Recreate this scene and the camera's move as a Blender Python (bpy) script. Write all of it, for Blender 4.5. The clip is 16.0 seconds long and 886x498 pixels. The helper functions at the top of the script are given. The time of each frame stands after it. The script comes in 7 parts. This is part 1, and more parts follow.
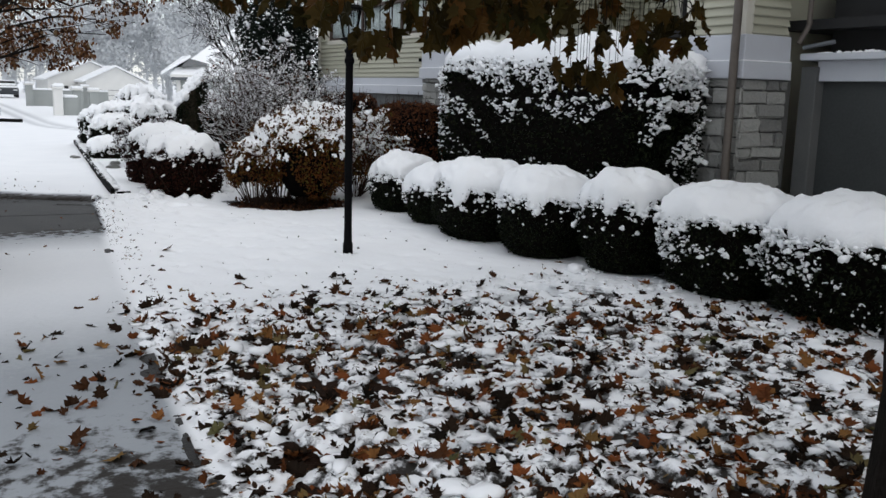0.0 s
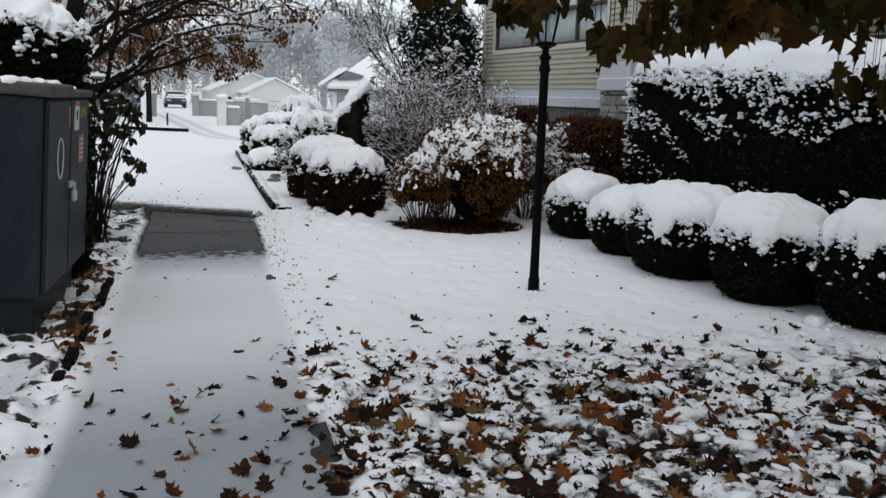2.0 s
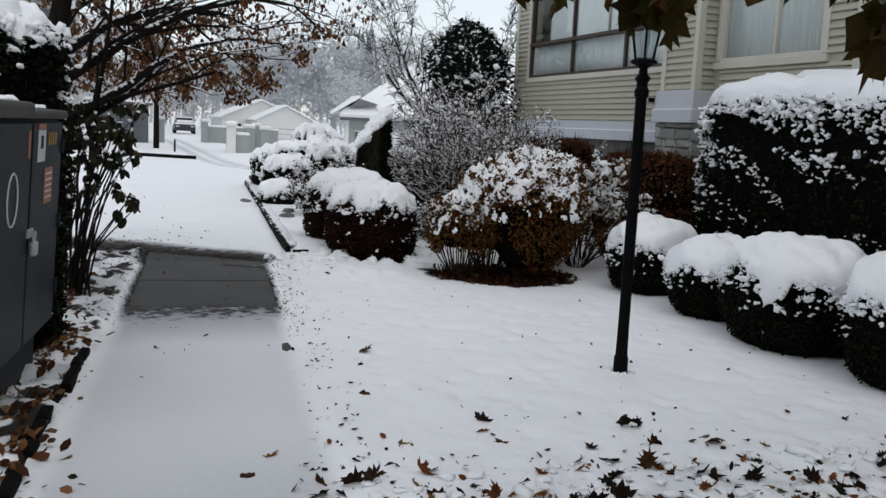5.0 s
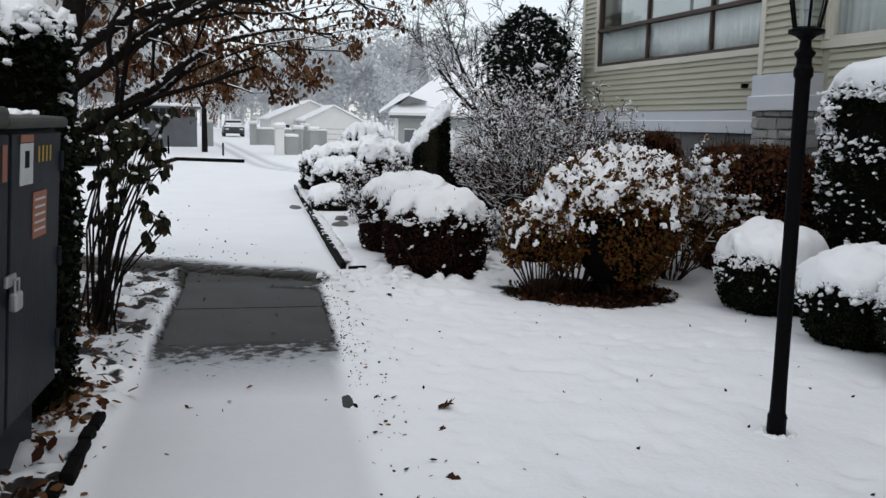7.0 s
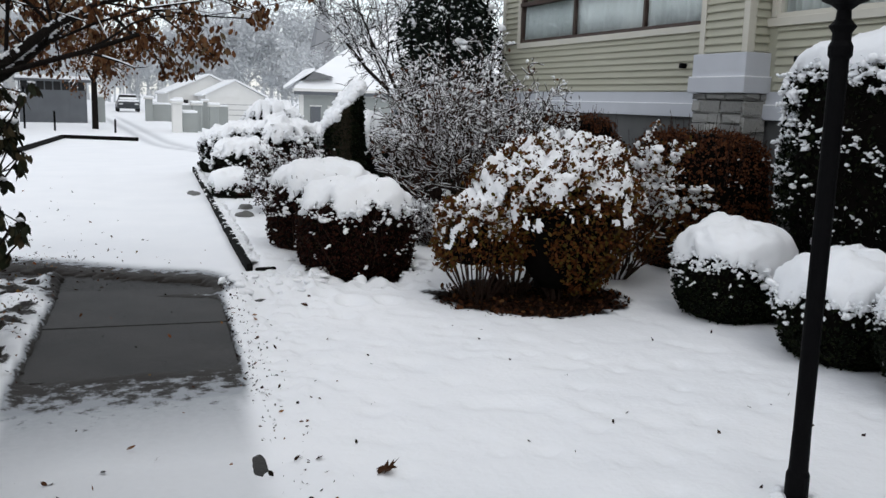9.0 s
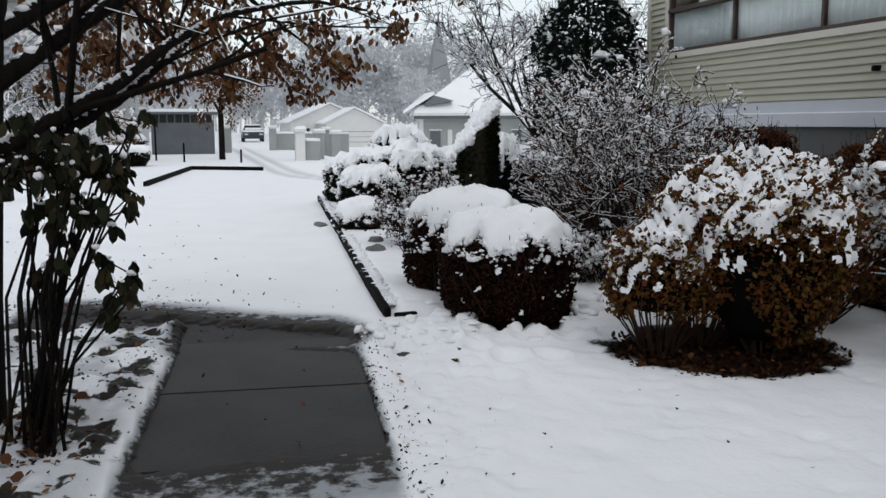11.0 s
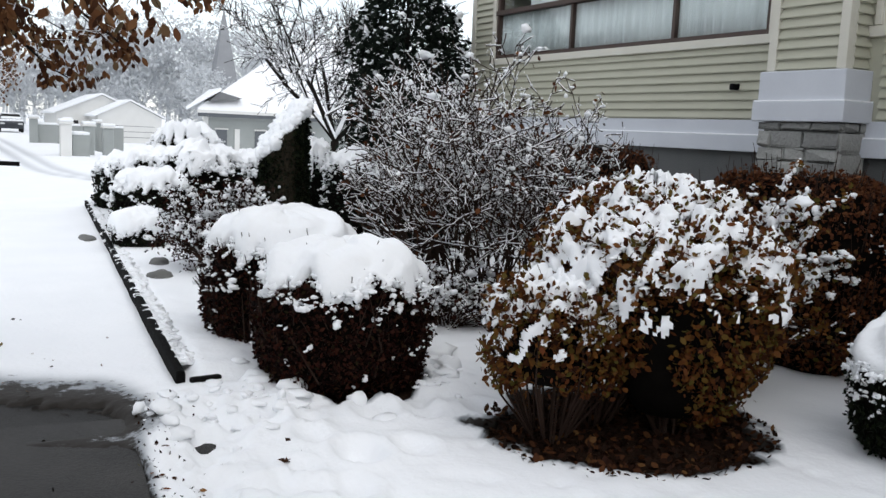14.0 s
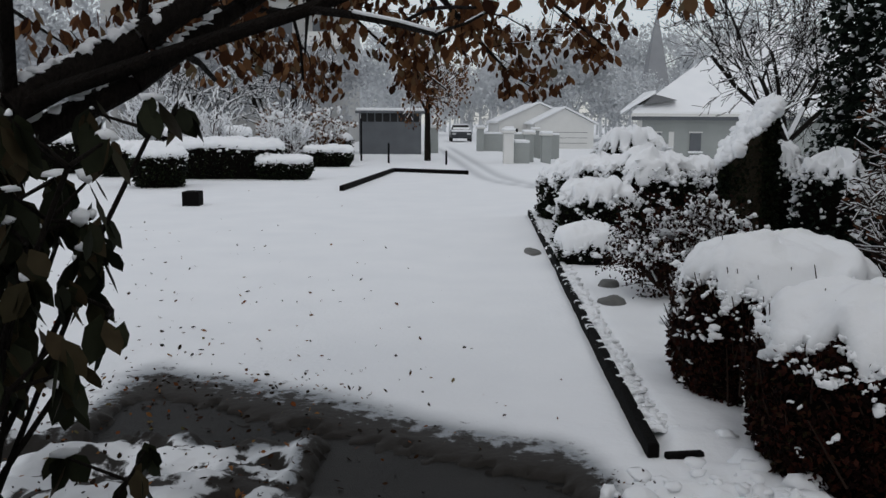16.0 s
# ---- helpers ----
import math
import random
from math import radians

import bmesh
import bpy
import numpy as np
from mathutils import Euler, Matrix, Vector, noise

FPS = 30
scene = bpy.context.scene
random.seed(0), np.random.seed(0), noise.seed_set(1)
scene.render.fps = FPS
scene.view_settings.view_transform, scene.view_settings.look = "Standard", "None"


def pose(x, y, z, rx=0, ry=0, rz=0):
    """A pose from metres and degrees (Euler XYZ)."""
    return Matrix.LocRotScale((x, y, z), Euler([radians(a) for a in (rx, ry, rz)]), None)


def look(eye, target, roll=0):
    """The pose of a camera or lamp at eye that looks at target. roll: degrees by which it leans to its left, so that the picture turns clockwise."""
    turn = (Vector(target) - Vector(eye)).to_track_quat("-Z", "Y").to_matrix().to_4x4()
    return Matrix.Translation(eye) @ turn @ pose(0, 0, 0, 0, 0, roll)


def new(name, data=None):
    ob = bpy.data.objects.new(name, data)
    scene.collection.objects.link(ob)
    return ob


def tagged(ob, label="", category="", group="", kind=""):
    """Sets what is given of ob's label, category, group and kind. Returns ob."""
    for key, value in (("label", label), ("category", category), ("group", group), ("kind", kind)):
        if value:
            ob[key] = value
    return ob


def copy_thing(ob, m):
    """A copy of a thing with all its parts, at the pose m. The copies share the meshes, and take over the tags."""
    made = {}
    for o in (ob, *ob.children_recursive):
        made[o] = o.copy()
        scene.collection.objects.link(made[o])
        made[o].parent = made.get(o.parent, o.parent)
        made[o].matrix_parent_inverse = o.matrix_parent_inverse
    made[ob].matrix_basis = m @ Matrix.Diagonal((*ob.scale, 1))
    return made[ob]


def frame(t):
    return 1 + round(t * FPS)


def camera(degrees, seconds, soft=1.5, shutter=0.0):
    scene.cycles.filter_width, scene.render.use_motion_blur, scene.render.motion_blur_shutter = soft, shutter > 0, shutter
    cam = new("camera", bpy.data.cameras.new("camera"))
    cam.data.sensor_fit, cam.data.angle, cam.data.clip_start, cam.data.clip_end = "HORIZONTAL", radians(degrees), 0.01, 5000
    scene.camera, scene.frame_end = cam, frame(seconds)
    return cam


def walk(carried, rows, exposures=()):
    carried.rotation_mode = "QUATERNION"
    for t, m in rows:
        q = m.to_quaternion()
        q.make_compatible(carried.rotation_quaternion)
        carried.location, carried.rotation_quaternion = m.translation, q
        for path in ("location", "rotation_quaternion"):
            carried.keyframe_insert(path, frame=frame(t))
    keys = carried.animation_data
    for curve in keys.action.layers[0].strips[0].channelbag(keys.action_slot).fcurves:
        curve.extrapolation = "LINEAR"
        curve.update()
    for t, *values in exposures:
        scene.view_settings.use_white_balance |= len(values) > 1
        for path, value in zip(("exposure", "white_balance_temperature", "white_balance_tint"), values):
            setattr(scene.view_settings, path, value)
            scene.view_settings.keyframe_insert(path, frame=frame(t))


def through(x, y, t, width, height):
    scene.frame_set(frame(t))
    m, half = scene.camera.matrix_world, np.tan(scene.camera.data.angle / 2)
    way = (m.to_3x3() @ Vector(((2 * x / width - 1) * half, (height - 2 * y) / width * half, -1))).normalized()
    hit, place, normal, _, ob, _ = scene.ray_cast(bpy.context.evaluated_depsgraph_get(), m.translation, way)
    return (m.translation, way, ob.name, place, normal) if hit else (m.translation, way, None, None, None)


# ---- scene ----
cam = camera(53.1, 16.0, soft=1.5)
PATH = [
    (0, (-0.798, -0.175, 1.581), (0.169, 1.54, 1.23), 1.6),
    (0.5, (-0.832, 0.207, 1.589), (0.103, 1.953, 1.308), 3.4),
    (1, (-0.816, 0.45, 1.566), (0.106, 2.195, 1.243), 4.6),
    (1.5, (-0.703, 0.759, 1.602), (0.05, 2.599, 1.385), -0.0),
    (2, (-0.693, 1.042, 1.57), (-0.014, 2.893, 1.236), 1.9),
    (2.5, (-0.718, 1.365, 1.573), (0.115, 3.171, 1.355), 3.0),
    (3, (-0.681, 1.627, 1.559), (0.094, 3.454, 1.306), 3.2),
    (3.5, (-0.555, 1.875, 1.571), (0.141, 3.738, 1.361), 1.6),
    (4, (-0.513, 2.101, 1.544), (0.199, 3.946, 1.245), 1.3),
    (4.5, (-0.531, 2.428, 1.549), (0.152, 4.286, 1.259), 0.6),
    (4.7, (-0.532, 2.508, 1.546), (0.15, 4.368, 1.272), 2.4),
    (6.8, (-0.402, 3.8, 1.554), (0.205, 5.686, 1.285), 2.4),
    (7, (-0.365, 3.912, 1.552), (0.197, 5.811, 1.271), 1.2),
    (7.5, (-0.309, 4.132, 1.582), (0.145, 6.063, 1.329), -0.2),
    (8, (-0.298, 4.432, 1.539), (0.405, 6.281, 1.244), 1.0),
    (8.5, (-0.292, 4.697, 1.572), (0.591, 6.474, 1.315), 3.2),
    (9, (-0.199, 4.981, 1.593), (0.561, 6.801, 1.266), 1.7),
    (9.2, (-0.19, 5.066, 1.589), (0.452, 6.94, 1.311), 0.7),
    (11.3, (-0.12, 6.31, 1.548), (0.392, 8.217, 1.263), -0.2),
    (11.5, (-0.047, 6.435, 1.515), (0.593, 8.301, 1.188), 0.7),
    (12, (-0.017, 6.789, 1.539), (0.868, 8.563, 1.275), 3.0),
    (12.5, (0.051, 6.996, 1.561), (1.025, 8.709, 1.222), 2.2),
    (13, (0.176, 7.243, 1.553), (1.055, 9.006, 1.208), -0.2),
    (13.5, (0.133, 7.539, 1.559), (1.06, 9.28, 1.234), 1.6),
    (14, (0.09, 7.805, 1.563), (1.054, 9.538, 1.3), 2.6),
    (14.5, (0.126, 8.081, 1.582), (0.892, 9.897, 1.242), 3.0),
    (15, (0.146, 8.288, 1.588), (0.573, 10.219, 1.284), 0.8),
    (15.5, (0.101, 8.649, 1.596), (0.285, 10.624, 1.34), 1.5),
    (16, (0.1, 8.99, 1.589), (0.166, 10.968, 1.307), 0.3),
]
walk(cam, [(t, look(eye, target, roll)) for t, eye, target, roll in PATH],
     [(0.0, 0.0), (1.0, -0.1), (1.5, -0.12), (2.5, -0.28), (3.5, -0.18), (4.5, -0.28), (7.0, -0.19), (8.0, -0.12), (9.0, -0.03), (11.5, -0.28), (12.0, 0.03), (12.5, 0.3), (14.0, 0.22), (14.5, 0.02), (15.0, -0.4), (15.5, -0.65), (16.0, -0.76)])

# ---- world and light: thick overcast during light snowfall ----
world = bpy.data.worlds.new("overcast")
world.use_nodes = True
scene.world = world
wn, wl = world.node_tree.nodes, world.node_tree.links
wn.clear()
w_out = wn.new("ShaderNodeOutputWorld")
w_add = wn.new("ShaderNodeAddShader")
w_sky = wn.new("ShaderNodeBackground")
w_cloud = wn.new("ShaderNodeBackground")
sky = wn.new("ShaderNodeTexSky")
sky.sky_type = "NISHITA"
sky.sun_disc = False
sky.sun_elevation = radians(38)
sky.sun_rotation = radians(200)
w_sky.inputs["Strength"].default_value = 0.05
w_cloud.inputs["Color"].default_value = (0.965, 0.98, 1.0, 1)
w_cloud.inputs["Strength"].default_value = 0.80
wl.new(sky.outputs[0], w_sky.inputs["Color"])
wl.new(w_sky.outputs[0], w_add.inputs[0])
wl.new(w_cloud.outputs[0], w_add.inputs[1])
wl.new(w_add.outputs[0], w_out.inputs[0])
sun_data = bpy.data.lights.new("sun", "SUN")
sun_data.energy, sun_data.angle, sun_data.color = 0.5, radians(40), (1.0, 0.97, 0.93)
sun = new("sun", sun_data)
sun.matrix_world = look((0, 0, 30), (-6, 18, 0))


# ---- materials ----
def node_mat(name):
    m = bpy.data.materials.new(name)
    m.use_nodes = True
    nt = m.node_tree
    return m, nt, nt.nodes["Principled BSDF"]


def surface(name, c1, c2, scale=6.0, rough=0.7, bump=0.3, fine=60.0, metal=0.0, island=False, thing=False, stain=0.25, dist=0.01, stretch=(1, 1, 1), spec=0.35):
    """A two-scale noisy surface from colour c1 to c2, with grain relief."""
    m, nt, b = node_mat(name)
    N, L = nt.nodes, nt.links
    co = N.new("ShaderNodeTexCoord")
    mp = N.new("ShaderNodeMapping")
    mp.inputs["Scale"].default_value = stretch
    L.new(co.outputs["Object"], mp.inputs[0])
    big = N.new("ShaderNodeTexNoise")
    big.inputs["Scale"].default_value = scale
    big.inputs["Detail"].default_value = 4
    small = N.new("ShaderNodeTexNoise")
    small.inputs["Scale"].default_value = fine
    small.inputs["Detail"].default_value = 3
    L.new(mp.outputs[0], big.inputs["Vector"])
    L.new(mp.outputs[0], small.inputs["Vector"])
    fac = N.new("ShaderNodeMath")
    fac.operation = "MULTIPLY_ADD"
    fac.inputs[1].default_value = stain * 2
    L.new(small.outputs[0], fac.inputs[0])
    if island or thing:
        g = N.new("ShaderNodeNewGeometry" if island else "ShaderNodeObjectInfo")
        L.new(g.outputs["Random Per Island" if island else "Random"], fac.inputs[2])
    else:
        L.new(big.outputs[0], fac.inputs[2])
    sub = N.new("ShaderNodeMath")
    sub.operation = "SUBTRACT"
    sub.use_clamp = True
    sub.inputs[1].default_value = stain
    L.new(fac.outputs[0], sub.inputs[0])
    mix = N.new("ShaderNodeMix")
    mix.data_type = "RGBA"
    mix.inputs[6].default_value = (*c1, 1)
    mix.inputs[7].default_value = (*c2, 1)
    L.new(sub.outputs[0], mix.inputs[0])
    L.new(mix.outputs[2], b.inputs["Base Color"])
    b.inputs["Roughness"].default_value = rough
    b.inputs["Metallic"].default_value = metal
    b.inputs["Specular IOR Level"].default_value = spec
    if bump:
        bp = N.new("ShaderNodeBump")
        bp.inputs["Strength"].default_value = bump
        bp.inputs["Distance"].default_value = dist
        L.new(small.outputs[0], bp.inputs["Height"])
        L.new(bp.outputs[0], b.inputs["Normal"])
    return m


def leaf_mat(name, stops, rough=0.55, through=0.25):
    """Leaves: one colour a leaf, drawn from a ramp of stops."""
    m, nt, b = node_mat(name)
    N, L = nt.nodes, nt.links
    g = N.new("ShaderNodeNewGeometry")
    r = N.new("ShaderNodeValToRGB")
    r.color_ramp.interpolation = "LINEAR"
    els = r.color_ramp.elements
    while len(els) < len(stops):
        els.new(0.5)
    for e, (p, c) in zip(els, stops):
        e.position, e.color = p, (*c, 1)
    L.new(g.outputs["Random Per Island"], r.inputs[0])
    nz = N.new("ShaderNodeTexNoise")
    nz.inputs["Scale"].default_value = 40
    mx = N.new("ShaderNodeMix")
    mx.data_type, mx.blend_type = "RGBA", "MULTIPLY"
    mx.inputs[0].default_value = 0.5
    L.new(r.outputs[0], mx.inputs[6])
    L.new(nz.outputs[0], mx.inputs[7])
    L.new(mx.outputs[2], b.inputs["Base Color"])
    b.inputs["Roughness"].default_value = rough
    b.inputs["Specular IOR Level"].default_value = 0.04
    if through:
        tr = N.new("ShaderNodeBsdfTranslucent")
        ms = N.new("ShaderNodeMixShader")
        ms.inputs[0].default_value = through
        L.new(mx.outputs[2], tr.inputs[0])
        L.new(b.outputs[0], ms.inputs[1])
        L.new(tr.outputs[0], ms.inputs[2])
        L.new(ms.outputs[0], N["Material Output"].inputs[0])
    return m


def glass_mat(name, tint=(0.96, 0.98, 0.98), rough=0.03):
    m, nt, b = node_mat(name)
    N, L = nt.nodes, nt.links
    tr = N.new("ShaderNodeBsdfTransparent")
    tr.inputs[0].default_value = (*tint, 1)
    gl = N.new("ShaderNodeBsdfGlossy")
    gl.inputs["Roughness"].default_value = rough
    lw = N.new("ShaderNodeLayerWeight")
    lw.inputs[0].default_value = 0.5
    pw = N.new("ShaderNodeMath")
    pw.operation = "POWER"
    pw.inputs[1].default_value = 4.0
    fr = N.new("ShaderNodeMath")
    fr.operation = "MULTIPLY_ADD"
    fr.inputs[1].default_value, fr.inputs[2].default_value = 0.9, 0.04
    L.new(lw.outputs["Facing"], pw.inputs[0])
    L.new(pw.outputs[0], fr.inputs[0])
    ms = N.new("ShaderNodeMixShader")
    L.new(fr.outputs[0], ms.inputs[0])
    L.new(tr.outputs[0], ms.inputs[1])
    L.new(gl.outputs[0], ms.inputs[2])
    L.new(ms.outputs[0], N["Material Output"].inputs[0])
    return m


def snow_mat(name, ground=False):
    m, nt, b = node_mat(name)
    N, L = nt.nodes, nt.links
    co = N.new("ShaderNodeTexCoord")
    n1 = N.new("ShaderNodeTexNoise")
    n1.inputs["Scale"].default_value = 1.3
    n1.inputs["Detail"].default_value = 5
    n2 = N.new("ShaderNodeTexNoise")
    n2.inputs["Scale"].default_value = 26
    n2.inputs["Detail"].default_value = 6
    L.new(co.outputs["Object"], n1.inputs["Vector"])
    L.new(co.outputs["Object"], n2.inputs["Vector"])
    mix = N.new("ShaderNodeMix")
    mix.data_type = "RGBA"
    mix.inputs[6].default_value = (0.81, 0.83, 0.855, 1)
    mix.inputs[7].default_value = (0.92, 0.93, 0.94, 1)
    L.new(n1.outputs[0], mix.inputs[0])
    col = mix.outputs[2]
    if ground:
        at = N.new("ShaderNodeAttribute")
        at.attribute_name = "slush"
        md = N.new("ShaderNodeMath")
        md.operation = "MULTIPLY_ADD"
        md.use_clamp = True
        md.inputs[1].default_value = 0.35
        ad = N.new("ShaderNodeMath")
        ad.operation = "SUBTRACT"
        ad.inputs[1].default_value = 0.5
        L.new(n2.outputs[0], ad.inputs[0])
        L.new(ad.outputs[0], md.inputs[0])
        gate = N.new("ShaderNodeMath")
        gate.operation = "MULTIPLY"
        L.new(at.outputs["Fac"], gate.inputs[0])
        sm = N.new("ShaderNodeMath")
        sm.operation = "ADD"
        sm.inputs[1].default_value = 1.0
        L.new(md.outputs[0], sm.inputs[0])
        L.new(sm.outputs[0], gate.inputs[1])
        m2 = N.new("ShaderNodeMix")
        m2.data_type = "RGBA"
        m2.inputs[7].default_value = (0.30, 0.32, 0.34, 1)
        L.new(gate.outputs[0], m2.inputs[0])
        L.new(col, m2.inputs[6])
        col = m2.outputs[2]
    if ground:
        # thawed through: wet ground shows in ragged spots
        am = N.new("ShaderNodeAttribute")
        am.attribute_name = "melt"
        n3 = N.new("ShaderNodeTexNoise")
        n3.inputs["Scale"].default_value = 9
        n3.inputs["Detail"].default_value = 9
        n3.inputs["Roughness"].default_value = 0.68
        L.new(co.outputs["Object"], n3.inputs["Vector"])
        sp = N.new("ShaderNodeMath")
        sp.operation = "MULTIPLY_ADD"
        sp.inputs[1].default_value = 1.9
        sp.inputs[2].default_value = -0.95
        L.new(n3.outputs[0], sp.inputs[0])
        ma = N.new("ShaderNodeMath")
        ma.operation = "ADD"
        L.new(sp.outputs[0], ma.inputs[0])
        L.new(am.outputs["Fac"], ma.inputs[1])
        mr = N.new("ShaderNodeMapRange")
        mr.interpolation_type = "SMOOTHSTEP"
        mr.inputs[1].default_value = 0.36
        mr.inputs[2].default_value = 0.66
        L.new(ma.outputs[0], mr.inputs[0])
        m3 = N.new("ShaderNodeMix")
        m3.data_type = "RGBA"
        m3.inputs[7].default_value = (0.024, 0.021, 0.018, 1)
        L.new(mr.outputs[0], m3.inputs[0])
        L.new(col, m3.inputs[6])
        col = m3.outputs[2]
    L.new(col, b.inputs["Base Color"])
    b.inputs["Roughness"].default_value = 0.7
    b.inputs["Specular IOR Level"].default_value = 0.2 if ground else 0.3
    bp = N.new("ShaderNodeBump")
    bp.inputs["Strength"].default_value = 0.35
    bp.inputs["Distance"].default_value = 0.015
    L.new(n2.outputs[0], bp.inputs["Height"])
    L.new(bp.outputs[0], b.inputs["Normal"])
    return m


M_GROUND = snow_mat("snow_ground", True)
M_SNOW = snow_mat("snow_pack")
M_WETCON = surface("wet_concrete", (0.007, 0.007, 0.0068), (0.055, 0.052, 0.048), 1.9, 0.55, 0.35, 90, stain=0.4, spec=0.12)
M_ASPHALT = surface("wet_asphalt", (0.005, 0.005, 0.005), (0.026, 0.024, 0.021), 1.6, 0.55, 0.6, 120, stain=0.4, spec=0.14)
M_SOIL = surface("mulch_soil", (0.008, 0.0055, 0.004), (0.04, 0.021, 0.013), 9, 0.9, 0.9, 55, dist=0.03, spec=0.05)
M_KERB = surface("black_edging_timber", (0.0025, 0.0025, 0.0025), (0.009, 0.0085, 0.008), 5, 0.85, 0.6, 60, spec=0.04)
M_SIDING = surface("beige_vinyl_siding", (0.36, 0.355, 0.275), (0.43, 0.42, 0.335), 2.0, 0.5, 0.12, 70, stain=0.15)
M_TRIM = surface("grey_white_trim", (0.46, 0.48, 0.52), (0.56, 0.58, 0.62), 2.5, 0.45, 0.1, 50, stain=0.15)
M_CREAM = surface("cream_trim", (0.50, 0.48, 0.41), (0.58, 0.56, 0.49), 2.5, 0.45, 0.1, 50, stain=0.15)
M_STONE = surface("grey_veneer_stone", (0.16, 0.16, 0.155), (0.36, 0.36, 0.34), 5, 0.85, 0.8, 40, thing=True, stain=0.3, dist=0.02)
M_MORTAR = surface("mortar", (0.06, 0.06, 0.06), (0.12, 0.12, 0.115), 8, 0.9, 0.5, 80)
M_FOUND = surface("foundation_render", (0.075, 0.08, 0.08), (0.125, 0.125, 0.125), 3, 0.85, 0.4, 60)
M_DARKPANEL = surface("dark_grey_panel", (0.028, 0.032, 0.032), (0.055, 0.06, 0.06), 1.6, 0.6, 0.25, 40, stain=0.35)
M_DARKWOOD = surface("dark_brown_frame", (0.035, 0.022, 0.018), (0.075, 0.05, 0.04), 4, 0.55, 0.2, 40)
M_CURTAIN = surface("pale_curtain", (0.48, 0.51, 0.51), (0.76, 0.79, 0.78), 3, 0.8, 0.3, 18, stretch=(14, 14, 0.6))
# near-black that paints unlit interior shade onto opaque panes and openings
M_ROOMDARK = surface("unlit_room_shade", (0.015, 0.015, 0.016), (0.03, 0.03, 0.03), 3, 0.8, 0)
M_GLASS = glass_mat("window_glass")
M_LAMPGLASS = glass_mat("lamp_glass", (0.92, 0.94, 0.95), 0.12)
M_BLACKMETAL = surface("black_painted_metal", (0.0025, 0.0025, 0.003), (0.006, 0.006, 0.0065), 7, 0.5, 0.2, 80, spec=0.03)
M_PIPE = surface("weathered_copper_pipe", (0.07, 0.058, 0.05), (0.13, 0.11, 0.095), 5, 0.45, 0.15, 40)
M_CABINET = surface("blue_grey_cabinet_steel", (0.007, 0.009, 0.013), (0.026, 0.031, 0.039), 2.5, 0.45, 0.2, 45, stain=0.35, stretch=(2, 2, 0.5), spec=0.06)
M_CABLID = surface("weathered_cabinet_lid", (0.02, 0.02, 0.02), (0.09, 0.085, 0.075), 5, 0.7, 0.4, 60)
M_STICKER = surface("white_sticker", (0.42, 0.44, 0.44), (0.62, 0.63, 0.63), 9, 0.5, 0)
M_ORANGE = surface("faded_orange_sticker", (0.22, 0.075, 0.04), (0.36, 0.14, 0.08), 12, 0.55, 0)
M_YELLOW = surface("faded_yellow_print", (0.28, 0.18, 0.03), (0.42, 0.28, 0.06), 12, 0.6, 0)
M_STEEL = surface("padlock_steel", (0.35, 0.36, 0.37), (0.55, 0.56, 0.57), 12, 0.35, 0.1, 60, metal=0.7)
M_BARK = surface("dark_wet_bark", (0.004, 0.0033, 0.003), (0.022, 0.018, 0.015), 9, 0.8, 0.9, 45, dist=0.03, stretch=(2.5, 2.5, 0.6), spec=0.05)
M_TWIG = surface("brown_twigs", (0.016, 0.010, 0.008), (0.055, 0.034, 0.026), 8, 0.75, 0.2, 60, spec=0.05)
M_STUMP = surface("brown_clipped_trunk", (0.009, 0.008, 0.006), (0.042, 0.034, 0.023), 7, 0.9, 1.0, 30, dist=0.04, stretch=(3, 3, 0.5), spec=0.05)
# near-black colour of the solid cores that imitate shade inside shrubs
M_CORE = surface("shrub_inner_shade", (0.0015, 0.0012, 0.001), (0.005, 0.004, 0.003), 9, 0.95, 0.5, 30, spec=0.05)
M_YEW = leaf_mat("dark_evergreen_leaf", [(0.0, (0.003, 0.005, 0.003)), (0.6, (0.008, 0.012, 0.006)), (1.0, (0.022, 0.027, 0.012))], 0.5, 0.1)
M_ROUND = leaf_mat("maroon_barberry_leaf", [(0.0, (0.006, 0.003, 0.0025)), (0.5, (0.018, 0.007, 0.0055)), (0.85, (0.055, 0.017, 0.011)), (1.0, (0.028, 0.025, 0.011))], 0.6, 0.15)
M_AUTUMN = leaf_mat("autumn_shrub_leaf", [(0.0, (0.02, 0.009, 0.006)), (0.3, (0.085, 0.028, 0.010)), (0.55, (0.17, 0.066, 0.017)), (0.78, (0.11, 0.092, 0.022)), (1.0, (0.17, 0.05, 0.02))], 0.6, 0.2)
M_REDSHRUB = leaf_mat("dark_red_shrub_leaf", [(0.0, (0.04, 0.016, 0.010)), (0.6, (0.12, 0.042, 0.019)), (1.0, (0.19, 0.08, 0.035))], 0.6, 0.2)
M_MAPLE = leaf_mat("hanging_maple_leaf", [(0.0, (0.022, 0.018, 0.006)), (0.45, (0.055, 0.036, 0.009)), (0.75, (0.10, 0.046, 0.012)), (1.0, (0.04, 0.04, 0.011))], 0.5, 0.3)
M_BROWNLEAF = leaf_mat("brown_pear_leaf", [(0.0, (0.04, 0.018, 0.011)), (0.35, (0.11, 0.046, 0.022)), (0.62, (0.20, 0.088, 0.038)), (0.82, (0.29, 0.15, 0.07)), (1.0, (0.17, 0.13, 0.075))], 0.55, 0.25)
M_RHODO = leaf_mat("wilted_rhododendron_leaf", [(0.0, (0.012, 0.014, 0.009)), (0.6, (0.032, 0.036, 0.02)), (1.0, (0.07, 0.05, 0.028))], 0.5, 0.12)
